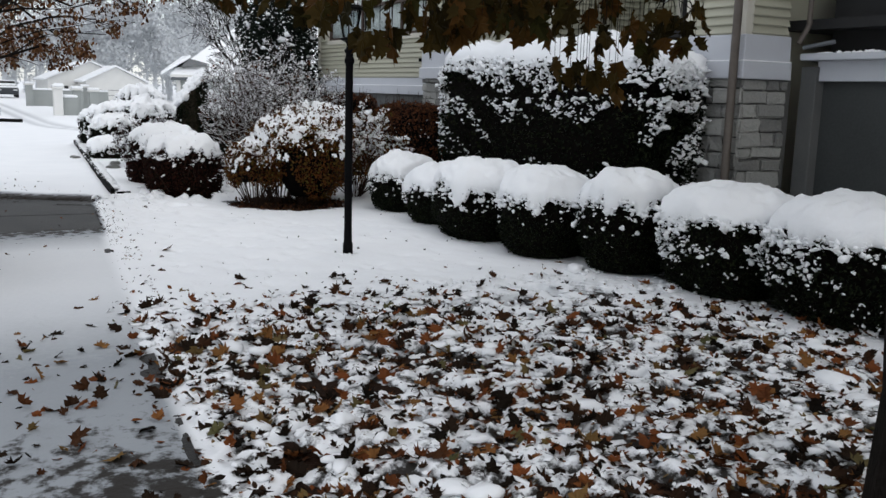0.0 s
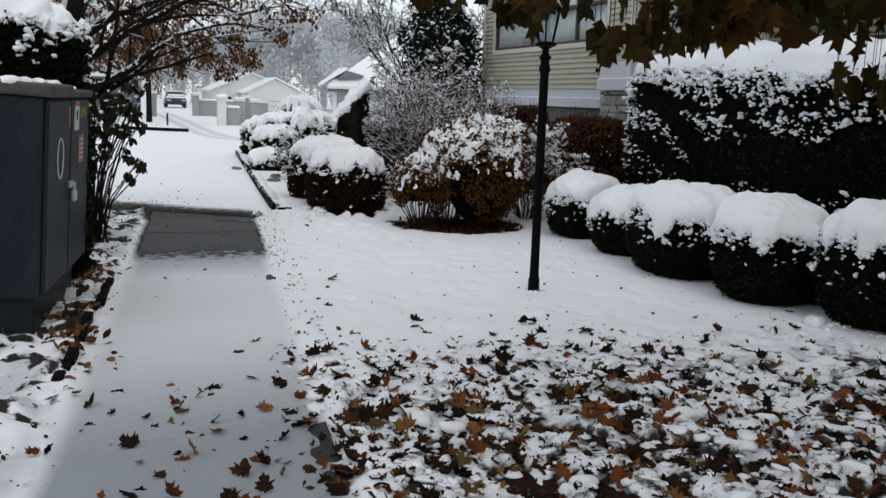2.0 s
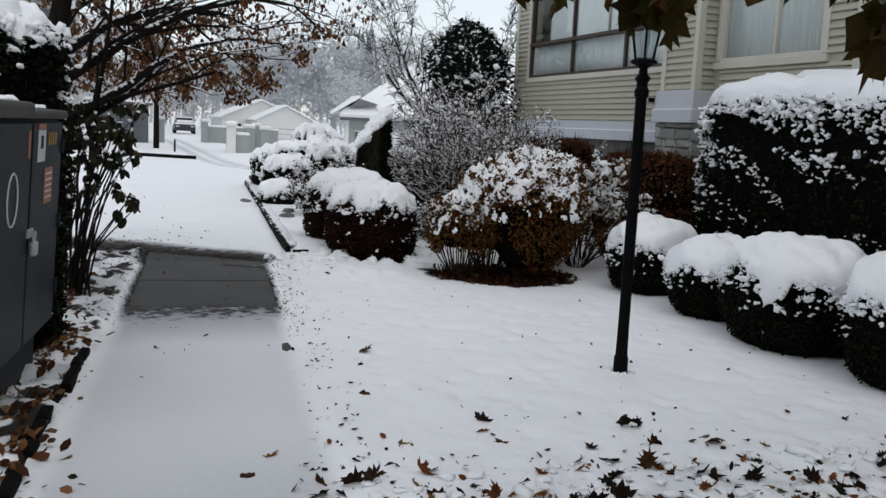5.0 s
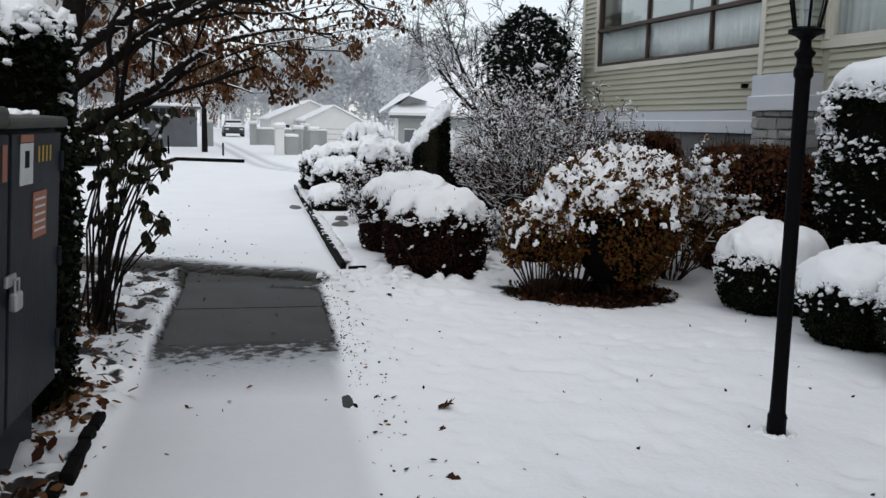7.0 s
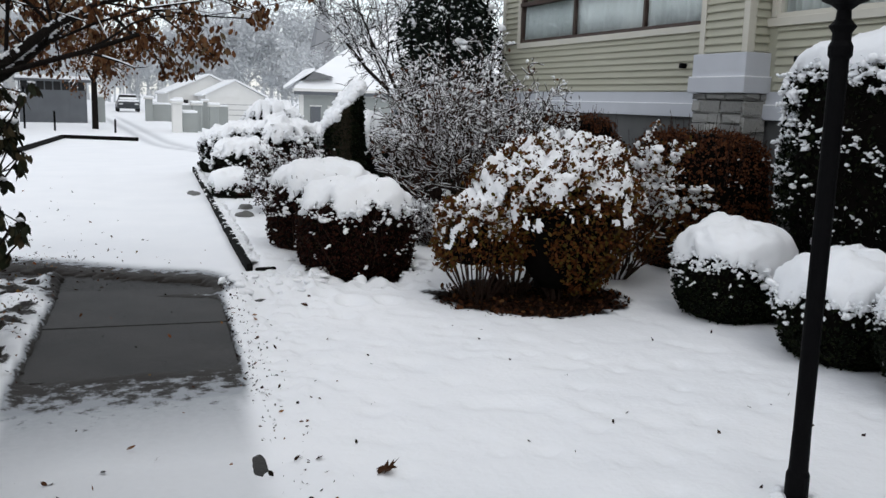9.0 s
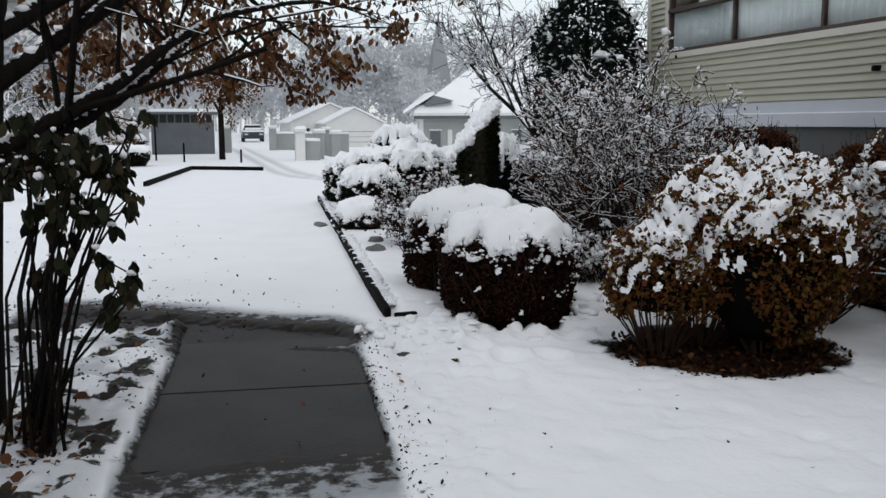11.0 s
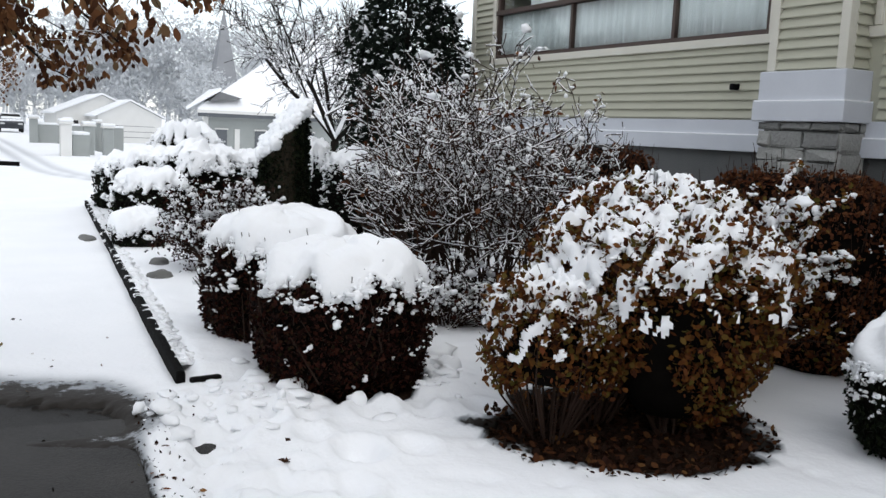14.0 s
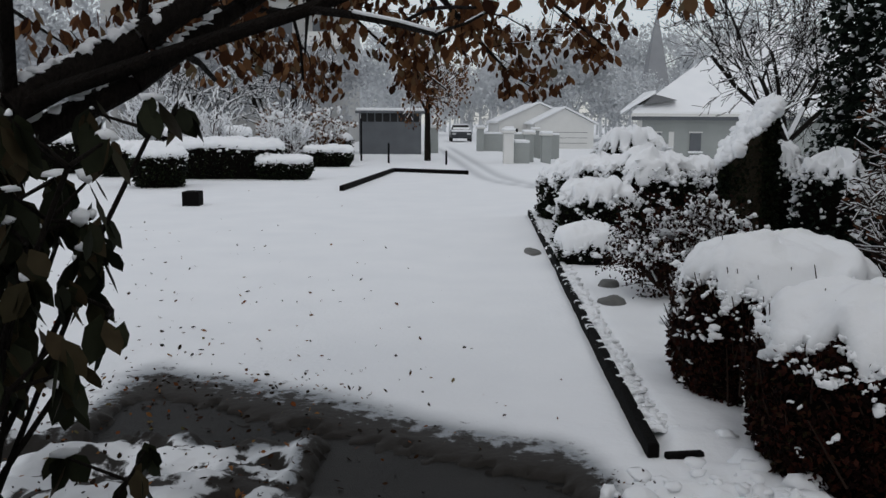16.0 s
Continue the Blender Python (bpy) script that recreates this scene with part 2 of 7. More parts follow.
M_FALLEN = leaf_mat("fallen_leaf", [(0.0, (0.010, 0.008, 0.006)), (0.38, (0.030, 0.018, 0.011)), (0.62, (0.075, 0.032, 0.015)), (0.80, (0.23, 0.072, 0.024)), (0.93, (0.27, 0.135, 0.045)), (1.0, (0.13, 0.13, 0.06))], 0.6, 0.15)
M_BEDLEAF = leaf_mat("rotting_bed_leaf", [(0.0, (0.010, 0.006, 0.004)), (0.6, (0.035, 0.015, 0.009)), (0.9, (0.09, 0.035, 0.015)), (1.0, (0.16, 0.08, 0.03))], 0.6, 0.1)
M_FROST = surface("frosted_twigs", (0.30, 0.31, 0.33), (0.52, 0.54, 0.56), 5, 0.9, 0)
# snowy twigs again, base colour raised to imitate haze over distance
M_FROSTFAR = surface("snowbound_twigs_hazed", (0.50, 0.52, 0.54), (0.70, 0.72, 0.74), 5, 0.9, 0)
M_CONIFER = leaf_mat("conifer_spray", [(0.0, (0.004, 0.007, 0.005)), (0.7, (0.011, 0.017, 0.012)), (1.0, (0.024, 0.034, 0.024))], 0.6, 0.08)
M_FARWALL = surface("grey_green_render", (0.27, 0.29, 0.28), (0.35, 0.37, 0.36), 1.5, 0.8, 0.2, 30)
M_FARWHITE = surface("white_weatherboard", (0.62, 0.62, 0.60), (0.72, 0.72, 0.70), 1.5, 0.7, 0.1, 30)
M_FARGREY = surface("slate_grey_boards", (0.085, 0.093, 0.105), (0.14, 0.15, 0.162), 1.5, 0.7, 0.2, 30)
M_APT = surface("pale_apartment_render", (0.36, 0.36, 0.35), (0.46, 0.46, 0.45), 0.6, 0.8, 0.1, 20)
M_SLATE = surface("slate_roof", (0.11, 0.115, 0.12), (0.18, 0.185, 0.19), 2, 0.7, 0.3, 20)
# slate of the spire, lightened in colour for haze at its distance
M_SPIRE = surface("slate_spire_hazed", (0.24, 0.25, 0.265), (0.33, 0.34, 0.355), 1.0, 0.8, 0.2, 10)
M_ROCK = surface("grey_boulder", (0.08, 0.08, 0.075), (0.20, 0.20, 0.19), 6, 0.85, 0.8, 30)
M_CARPAINT = surface("dark_car_paint", (0.03, 0.034, 0.04), (0.06, 0.065, 0.07), 3, 0.3, 0, metal=0.4)
M_RUBBER = surface("rubber", (0.012, 0.012, 0.012), (0.025, 0.025, 0.025), 8, 0.8, 0.1)


# ---- small tools ----
RNG = np.random.default_rng(7)


def lattice(ix, iy, seed):
    h = (ix.astype(np.int64) * 374761393 + iy.astype(np.int64) * 668265263 + seed * 1442695041) & 0x7FFFFFFF
    h = ((h ^ (h >> 13)) * 1274126177) & 0x7FFFFFFF
    return ((h ^ (h >> 16)) & 0xFFFF) / 65535.0


def vnoise(x, y, seed=0):
    """Smooth value noise in 0..1 on arrays."""
    x, y = np.asarray(x, float), np.asarray(y, float)
    fx, fy = np.floor(x), np.floor(y)
    u, v = x - fx, y - fy
    u, v = u * u * (3 - 2 * u), v * v * (3 - 2 * v)
    a, b = lattice(fx, fy, seed), lattice(fx + 1, fy, seed)
    c, d = lattice(fx, fy + 1, seed), lattice(fx + 1, fy + 1, seed)
    return (a * (1 - u) + b * u) * (1 - v) + (c * (1 - u) + d * u) * v


def fbm(x, y, seed=0, octaves=3):
    s, a, tot = 0.0, 1.0, 0.0
    for k in range(octaves):
        s = s + a * vnoise(np.asarray(x) * 2 ** k, np.asarray(y) * 2 ** k, seed + 11 * k)
        tot += a
        a *= 0.5
    return s / tot


def step(a, b, x):
    t = np.clip((np.asarray(x, float) - a) / (b - a), 0, 1)
    return t * t * (3 - 2 * t)


def mesh_ob(name, verts, faces, material, parent=None, label="", smooth=False):
    me = bpy.data.meshes.new(name)
    me.from_pydata([tuple(v) for v in verts] if not isinstance(verts, np.ndarray) else verts.tolist(), [], faces if isinstance(faces, list) else faces.tolist())
    me.materials.append(material)
    if smooth:
        me.polygons.foreach_set("use_smooth", [True] * len(me.polygons))
    me.update()
    ob = new(name, me)
    if parent:
        ob.parent = parent
    return tagged(ob, label)


def part(name, bm, material, parent=None, label="", smooth=False):
    me = bpy.data.meshes.new(name)
    bm.to_mesh(me)
    bm.free()
    me.materials.append(material)
    if smooth:
        me.polygons.foreach_set("use_smooth", [True] * len(me.polygons))
    ob = new(name, me)
    if parent:
        ob.parent = parent
    return tagged(ob, label)


def box_bm(x0, x1, y0, y1, z0, z1, bevel=0.0, bm=None):
    bm = bm or bmesh.new()
    r = bmesh.ops.create_cube(bm, size=1.0)
    vs = r["verts"]
    for v in vs:
        v.co = Vector((x0 + (v.co.x + 0.5) * (x1 - x0), y0 + (v.co.y + 0.5) * (y1 - y0), z0 + (v.co.z + 0.5) * (z1 - z0)))
    if bevel:
        es = list({e for v in vs for e in v.link_edges})
        bmesh.ops.bevel(bm, geom=es, offset=bevel, segments=2, profile=0.5, affect="EDGES")
    return bm


def box(name, x0, x1, y0, y1, z0, z1, material, parent=None, label="", bevel=0.0):
    return part(name, box_bm(x0, x1, y0, y1, z0, z1, bevel), material, parent, label)


def lathe_bm(profile, sides=16, centre=(0, 0), bm=None):
    """Turned shape from (radius, z) pairs."""
    bm = bm or bmesh.new()
    rings = []
    for r, z in profile:
        rings.append([bm.verts.new((centre[0] + r * math.cos(2 * math.pi * k / sides), centre[1] + r * math.sin(2 * math.pi * k / sides), z)) for k in range(sides)])
    for a, b in zip(rings, rings[1:]):
        for k in range(sides):
            bm.faces.new((a[k], a[(k + 1) % sides], b[(k + 1) % sides], b[k]))
    bm.faces.new(rings[0][::-1])
    bm.faces.new(rings[-1])
    return bm


def empty(name, loc, label, category, group="", kind=""):
    ob = new(name)
    ob.location = loc
    ob.empty_display_size = 0.1
    bpy.context.view_layer.update()
    return tagged(ob, label, category, group, kind)


def adopt(child, parent):
    """Hang child under parent and leave it where it is."""
    child.parent = parent
    child.matrix_parent_inverse = Matrix.Translation(parent.location).inverted()
    return child


# -- leaves: arrays of centres, directions and sizes to one mesh --
def frames(n, tilt_dir=None, spread=1.0):
    """Random orthonormal frames; tilt_dir (n x 3): the leaf plane's normal leans to it."""
    a = RNG.normal(size=(n, 3)) * spread
    if tilt_dir is not None:
        a = a + tilt_dir
    nrm = a / np.linalg.norm(a, axis=1, keepdims=True)
    b = RNG.normal(size=(n, 3))
    u = np.cross(nrm, b)
    u /= np.linalg.norm(u, axis=1, keepdims=True)
    return u, np.cross(nrm, u), nrm


def leaves(name, pos, size, material, parent, shape="oval", normal=None, along=None, spread=1.0, label="", curl=0.25):
    """Many leaves in one mesh. along: direction of each leaf's midrib."""
    n = len(pos)
    u, v, w = frames(n, normal, spread)
    if along is not None:
        v = along / np.linalg.norm(along, axis=1, keepdims=True)
        u = np.cross(v, w)
        u /= np.linalg.norm(u, axis=1, keepdims=True)
        w = np.cross(u, v)
    size = np.broadcast_to(size, (n,))
    if shape == "oval":
        out = np.array([(0, 0), (0.28, 0.35), (0.26, 0.7), (0, 1.0), (-0.26, 0.7), (-0.28, 0.35)])
        tri = [(0, 1, 2, 3), (0, 3, 4, 5)]
    elif shape == "diamond":
        out = np.array([(0, 0), (0.3, 0.5), (0, 1.0), (-0.3, 0.5)])
        tri = [(0, 1, 2), (0, 2, 3)]
    else:  # maple
        half = [(0.06, 0.0), (0.30, 0.02), (0.24, 0.18), (0.52, 0.28), (0.36, 0.40), (0.56, 0.62), (0.30, 0.56), (0.22, 0.66), (0.26, 0.82), (0.12, 0.80)]
        out = np.array([(0, 0.36)] + half + [(0, 1.05)] + [(-a, b) for a, b in half[::-1]])
        k = len(out)
        tri = [(0, i, i + 1) for i in range(1, k - 1)] + [(0, k - 1, 1)]
    wid = RNG.uniform(0.75, 1.15, n)
    cu = RNG.uniform(-1, 1, n) * curl
    P = pos[:, None, :] + size[:, None, None] * (
        (out[None, :, 0] * wid[:, None])[..., None] * u[:, None, :]
        + out[None, :, 1][..., None] * v[:, None, :]
        + ((np.abs(out[None, :, 0]) * 0.7 + (out[None, :, 1] - 0.4) ** 2) * cu[:, None])[..., None] * w[:, None, :]
    )
    if shape == "maple":
        P = P + RNG.normal(0, 0.055, P.shape) * size[:, None, None]
    k = len(out)
    faces = [tuple(i * k + j for j in f) for i in range(n) for f in tri]
    return mesh_ob(name, P.reshape(-1, 3), faces, material, parent, label)


def lumps(name, pos, size, material, parent, flat=0.7, label="", detail=1, rag=False):
    """Many small uneven lumps of snow in one mesh."""
    bm = bmesh.new()
    bmesh.ops.create_icosphere(bm, subdivisions=detail, radius=1.0)
    bm.verts.ensure_lookup_table()
    base = np.array([v.co[:] for v in bm.verts])
    fs = np.array([[v.index for v in f.verts] for f in bm.faces])
    bm.free()
    n, k = len(pos), len(base)
    size = np.broadcast_to(size, (n,))
    sc = size[:, None] * (RNG.uniform(0.4, 1.75, (n, 3)) if rag else RNG.uniform(0.45, 1.6, (n, 3))) * np.array([1, 1, flat])
    jit = RNG.uniform(0.55, 1.45, (n, k, 1)) if rag else RNG.uniform(0.7, 1.28, (n, k, 1))
    Q = base[None] * jit * sc[:, None, :]
    yaw, tip = RNG.uniform(0, 6.283, n)[:, None], RNG.normal(0, 0.45 if rag else 0.12, n)[:, None]
    Q = np.stack([Q[..., 0] * np.cos(tip) - Q[..., 2] * np.sin(tip), Q[..., 1], Q[..., 0] * np.sin(tip) + Q[..., 2] * np.cos(tip)], axis=-1)
    Q = np.stack([Q[..., 0] * np.cos(yaw) - Q[..., 1] * np.sin(yaw), Q[..., 0] * np.sin(yaw) + Q[..., 1] * np.cos(yaw), Q[..., 2]], axis=-1)
    P = pos[:, None, :] + Q
    F = (fs[None] + (np.arange(n) * k)[:, None, None]).reshape(-1, 3)
    return mesh_ob(name, P.reshape(-1, 3), F, material, parent, label, smooth=True)


# -- branches --
def tubes(name, segs, material, parent, sides=5, lift=0.0, fat=1.0, flatten=False, label=""):
    """Tapered tubes from segments (p0, p1, r0, r1). lift/fat: to lay snow on them."""
    A = np.array([(*s[0], *s[1], s[2], s[3]) for s in segs])
    p0, p1, r0, r1 = A[:, :3], A[:, 3:6], A[:, 6], A[:, 7]
    d = p1 - p0
    d /= np.linalg.norm(d, axis=1, keepdims=True) + 1e-9
    ref = np.where(np.abs(d[:, 2:3]) > 0.9, np.array([[1.0, 0, 0]]), np.array([[0, 0, 1.0]]))
    u = np.cross(d, ref)
    u /= np.linalg.norm(u, axis=1, keepdims=True)
    v = np.cross(u, d)
    up = np.array([0, 0, 1.0])
    p0 = p0 + up * (r0 * lift)[:, None]
    p1 = p1 + up * (r1 * lift)[:, None]
    ang = np.arange(sides) * 2 * np.pi / sides
    ring = np.cos(ang)[None, :, None] * u[:, None, :] + np.sin(ang)[None, :, None] * v[:, None, :]
    V = np.concatenate([p0[:, None] + ring * (r0 * fat)[:, None, None], p1[:, None] + ring * (r1 * fat)[:, None, None]], axis=1)
    n = len(A)
    F = []
    for k in range(sides):
        k2 = (k + 1) % sides
        F.append(np.stack([np.arange(n) * 2 * sides + j for j in (k, k2, sides + k2, sides + k)], axis=1))
    return mesh_ob(name, V.reshape(-1, 3), np.concatenate(F), material, parent, label, smooth=True)


def grow(rng, p, d, length, r, depth, segs, tips, bend=0.25, up=0.05, kids=(2, 4), shrink=0.68, steps=4, spread=0.75, droop=0.0):
    """Grow a limb and its side shoots into segs; ends go into tips."""
    p = np.array(p, float)
    d = np.array(d, float) / np.linalg.norm(d)
    marks = []
    for k in range(steps):
        d = d + rng.normal(size=3) * bend * 0.4 + np.array([0, 0, up - droop * (k / steps)])
        d /= np.linalg.norm(d)
        q = p + d * length / steps
        r2 = r * (1 - 0.45 / steps)
        segs.append((tuple(p), tuple(q), r, r2))
        p, r = q, r2
        marks.append((p.copy(), d.copy(), r))
    if depth <= 0:
        tips.append((p, d))
        for m in marks:
            tips.append((m[0], m[1]))
        return
    for j in range(rng.integers(kids[0], kids[1] + 1)):
        b, bd, br = marks[min(len(marks) - 1, int(rng.integers(max(0, len(marks) - 3), len(marks))))]
        nd = bd + rng.normal(size=3) * spread
        grow(rng, b, nd, length * shrink * rng.uniform(0.75, 1.15), br * 0.62, depth - 1, segs, tips, bend, up, kids, shrink, steps, spread, droop)


def snow_clusters(rng, centres, size, most=7):
    """Turns each centre into a short crooked chain of lumps."""
    P, S = [], []
    for c, r in zip(centres, size):
        p = np.array(c, float)
        d = rng.normal(size=3) * np.array([1, 1, 0.55])
        for _ in range(int(rng.integers(2, most))):
            P.append(p.copy())
            S.append(r * rng.uniform(0.45, 1.0))
            d = d * 0.5 + rng.normal(size=3) * np.array([1, 1, 0.55])
            p = p + d / np.linalg.norm(d) * r * 0.95
    return np.array(P), np.array(S)


# -- clipped shrubs: body, leaf shell, snow bits and snow cap --
def shell(theta, phi, rx, ry, h, e1, e2, mid, tuck=0.22):
    """Point and height of a boxy dome: phi 0 top, pi/2 shoulder, past that the wall down to the ground."""
    ct, st = np.cos(theta), np.sin(theta)
    rad = (np.abs(ct) ** (2 / e2) + np.abs(st) ** (2 / e2)) ** (-e2 / 2)
    cp = np.clip(phi, 0, np.pi / 2)
    R = np.sin(cp) ** e1
    z = mid + (h - mid) * np.cos(cp) ** e1
    low = np.clip((phi - np.pi / 2) / (np.pi / 2), 0, 1)
    z = np.where(phi > np.pi / 2, mid * (1 - low), z)
    R = np.where(phi > np.pi / 2, 1 - tuck * low ** 2, R)
    return rx * rad * R * ct, ry * rad * R * st, z


def bush(name, x, y, rx, ry, h, label, category, leaf_m, group="", e1=0.6, e2=0.8, mid=0.55, n_leaf=5000, leaf=0.035, cap=0.09, cap_to=0.72, bits=900, bit=0.016,
         turn=0.0, seed=1, lump=0.05, twig=0, ragged=0.16, reach=0.22, snowy=True, tuck=0.22):
    rng = np.random.default_rng(seed)
    root = empty(name, (x, y, 0), label, category, group)
    c, s = math.cos(radians(turn)), math.sin(radians(turn))
    mid = mid * h
    wob = lambda th, ph: 1 + lump * (fbm(np.cos(th) * 1.9 + seed * 3.1 + ph * 1.7, np.sin(th) * 1.9 + ph * 2.1, seed) - 0.5) * 2

    def place(th, ph, off=1.0):
        X, Y, Z = shell(th, ph, rx, ry, h, e1, e2, mid, tuck)
        k = wob(th, ph) * off
        X, Y = X * k, Y * k
        Z = Z * (0.5 + 0.5 * k)
        return np.stack([X * c - Y * s, X * s + Y * c, Z], axis=-1)

    # near-black solid body, standing in for the shade between the leaves
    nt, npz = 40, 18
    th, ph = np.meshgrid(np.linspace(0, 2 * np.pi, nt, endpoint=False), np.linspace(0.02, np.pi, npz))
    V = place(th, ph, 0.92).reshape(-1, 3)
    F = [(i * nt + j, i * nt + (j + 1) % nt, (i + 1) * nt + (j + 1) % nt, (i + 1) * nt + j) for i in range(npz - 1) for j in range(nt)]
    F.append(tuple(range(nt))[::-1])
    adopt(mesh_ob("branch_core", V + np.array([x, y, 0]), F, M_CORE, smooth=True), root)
    # leaf shell
    t = rng.uniform(0, 2 * np.pi, n_leaf)
    q = rng.uniform(0.0, 1, n_leaf)
    p = 0.25 + q * (np.pi - 0.3)
    pos = place(t, p, 1.0) * (1 - rng.exponential(0.035, n_leaf))[:, None]
    nrm = place(t, p, 1.0) - np.array([0, 0, h * 0.45])
    nrm = nrm / np.linalg.norm(nrm, axis=1, keepdims=True)
    pos[:, 2] = np.clip(pos[:, 2], 0.02, None)
    tagged(adopt(leaves("foliage", pos + np.array([x, y, 0]), rng.uniform(0.7, 1.3, n_leaf) * leaf, leaf_m, None, "diamond", normal=nrm * 0.9, spread=0.8), root), kind="stuff")
    # bare shoots
    if twig:
        segs = []
        for k in range(twig):
            a, b = rng.uniform(0, 2 * np.pi), rng.uniform(0.15, 1.9)
            e = place(np.array([a]), np.array([b]), 1.0)[0]
            st = np.array([e[0] * 0.25, e[1] * 0.25, 0.03])
            e = e * rng.uniform(0.97, 1.1) + rng.normal(size=3) * 0.02
            m_ = (st + e) / 2 + rng.normal(size=3) * 0.06 + np.array([e[0] * 0.2, e[1] * 0.2, -0.02])
            segs += [((st + [x, y, 0]), (m_ + [x, y, 0]), 0.009, 0.006), ((m_ + [x, y, 0]), (e + [x, y, 0]), 0.006, 0.0025)]
        tagged(adopt(tubes("stem", segs, M_TWIG, None, 4), root), kind="stuff")
    if not snowy:
        return root
    # snow caught in the sides: uneven clusters, thick under the cap's rim and thinning downwards
    n_c = int(bits * 1.5)
    t = rng.uniform(0, 2 * np.pi, n_c)
    fall = np.minimum(rng.exponential(reach, n_c), 1.0)
    p = np.clip(np.pi / 2 * cap_to - 0.06 + fall * (np.pi * 0.94 - np.pi / 2 * cap_to), 0.2, np.pi * 0.93)
    keep = vnoise(np.cos(t) * 4 + 9 + p * 3.3, np.sin(t) * 4 + p * 3.3, seed + 5) > 0.38 + 0.3 * fall
    t, p, fall = t[keep], p[keep], fall[keep]
    cen = place(t, p, 1.0)
    size = (rng.exponential(bit * 0.16, len(t)) + bit * 0.2) * (1.15 - 0.5 * fall)
    pos, sz = snow_clusters(rng, cen, np.minimum(size, bit))
    tagged(adopt(lumps("snow_fleck", pos + np.array([x, y, 0.0]), sz, M_SNOW, None, 0.75, rag=True), root), kind="stuff")
    # snow cap
    if cap > 0:
        cap *= 0.85
        nt, npz = 110, 20
        ths = np.linspace(0, 2 * np.pi, nt, endpoint=False)
        edge = np.pi / 2 * (cap_to + ragged * (vnoise(np.cos(ths) * 4.5 + 40, np.sin(ths) * 4.5, seed + 2) - 0.5) * 2 + ragged * 0.55 * (vnoise(np.cos(ths) * 15 + 40, np.sin(ths) * 15, seed + 3) - 0.5) * 2)
        f = np.linspace(0.0, 1.0, npz)
        th, ff = np.meshgrid(ths, f)
        ph = ff * edge.mean() + (edge[None, :] - edge.mean()) * ff ** 5 + 0.01
        base = place(th, ph, 1.0)
        nn = base - np.array([0, 0, h * 0.25])
        nn /= np.linalg.norm(nn, axis=-1, keepdims=True)
        nn[..., 2] += 1.8
        nn /= np.linalg.norm(nn, axis=-1, keepdims=True)
        thick = cap * (1 - ff ** 4) ** 0.5 * (0.35 + 1.05 * fbm(base[..., 0] * 5 + seed, base[..., 1] * 5, seed + 7)) + 0.012 * (1 - ff) + 0.055 * (1 - ff ** 6) * (fbm(base[..., 0] * 11 + seed, base[..., 1] * 11, seed + 9) - 0.5)
        top = base + nn * thick[..., None]
        under = base[::-1][:, :] * np.array([0.97, 0.97, 0.985])
        V = np.concatenate([top.reshape(-1, 3), under.reshape(-1, 3)])
        rows_ = 2 * npz
        F = [(i * nt + (j + 1) % nt, i * nt + j, (i + 1) * nt + j, (i + 1) * nt + (j + 1) % nt) for i in range(rows_ - 1) for j in range(nt)]
        F.append(tuple(range(nt)))
        adopt(mesh_ob("snow_cap", V + np.array([x, y, 0]), F, M_SNOW, smooth=True), root)
        # clumps hanging along the cap's rim
        m = int(120 + 320 * (rx + ry))
        t = rng.uniform(0, 2 * np.pi, m)
        ee = np.interp(t, np.append(ths, 2 * np.pi), np.append(edge, edge[0]))
        cen = place(t, ee * (0.95 + np.minimum(rng.exponential(0.07, m), 0.3)), 1.0)
        pos, sz = snow_clusters(rng, cen, (rng.exponential(0.005, m) + 0.006) * (1 + 0.4 * (h > 1.6)), 6)
        tagged(adopt(lumps("snow_clump", pos + np.array([x, y, 0.005]), sz, M_SNOW, None, 0.8, rag=True), root), kind="stuff")
    return root


# ---- ground: one snow sheet to the horizon, melted through over the paths ----
def spread_axis(lo, hi, fine, limit, grow_by):
    a = list(np.arange(lo, hi, fine))
    s = fine
    while a[-1] < limit:
        s = min(s * grow_by, 200)
        a.append(a[-1] + s)
    s = fine
    while a[0] > -limit:
        s = min(s * grow_by, 200)
        a.insert(0, a[0] - s)
    return np.array(a)


def walk_left(y):
    return -0.68 + 0.088 * (y - 9.0)


def walk_right(y):
    return 0.57 + 0.088 * (y - 9.0)


def kerb_x(y):
    return 1.24 + 0.0775 * (y - 12.97)


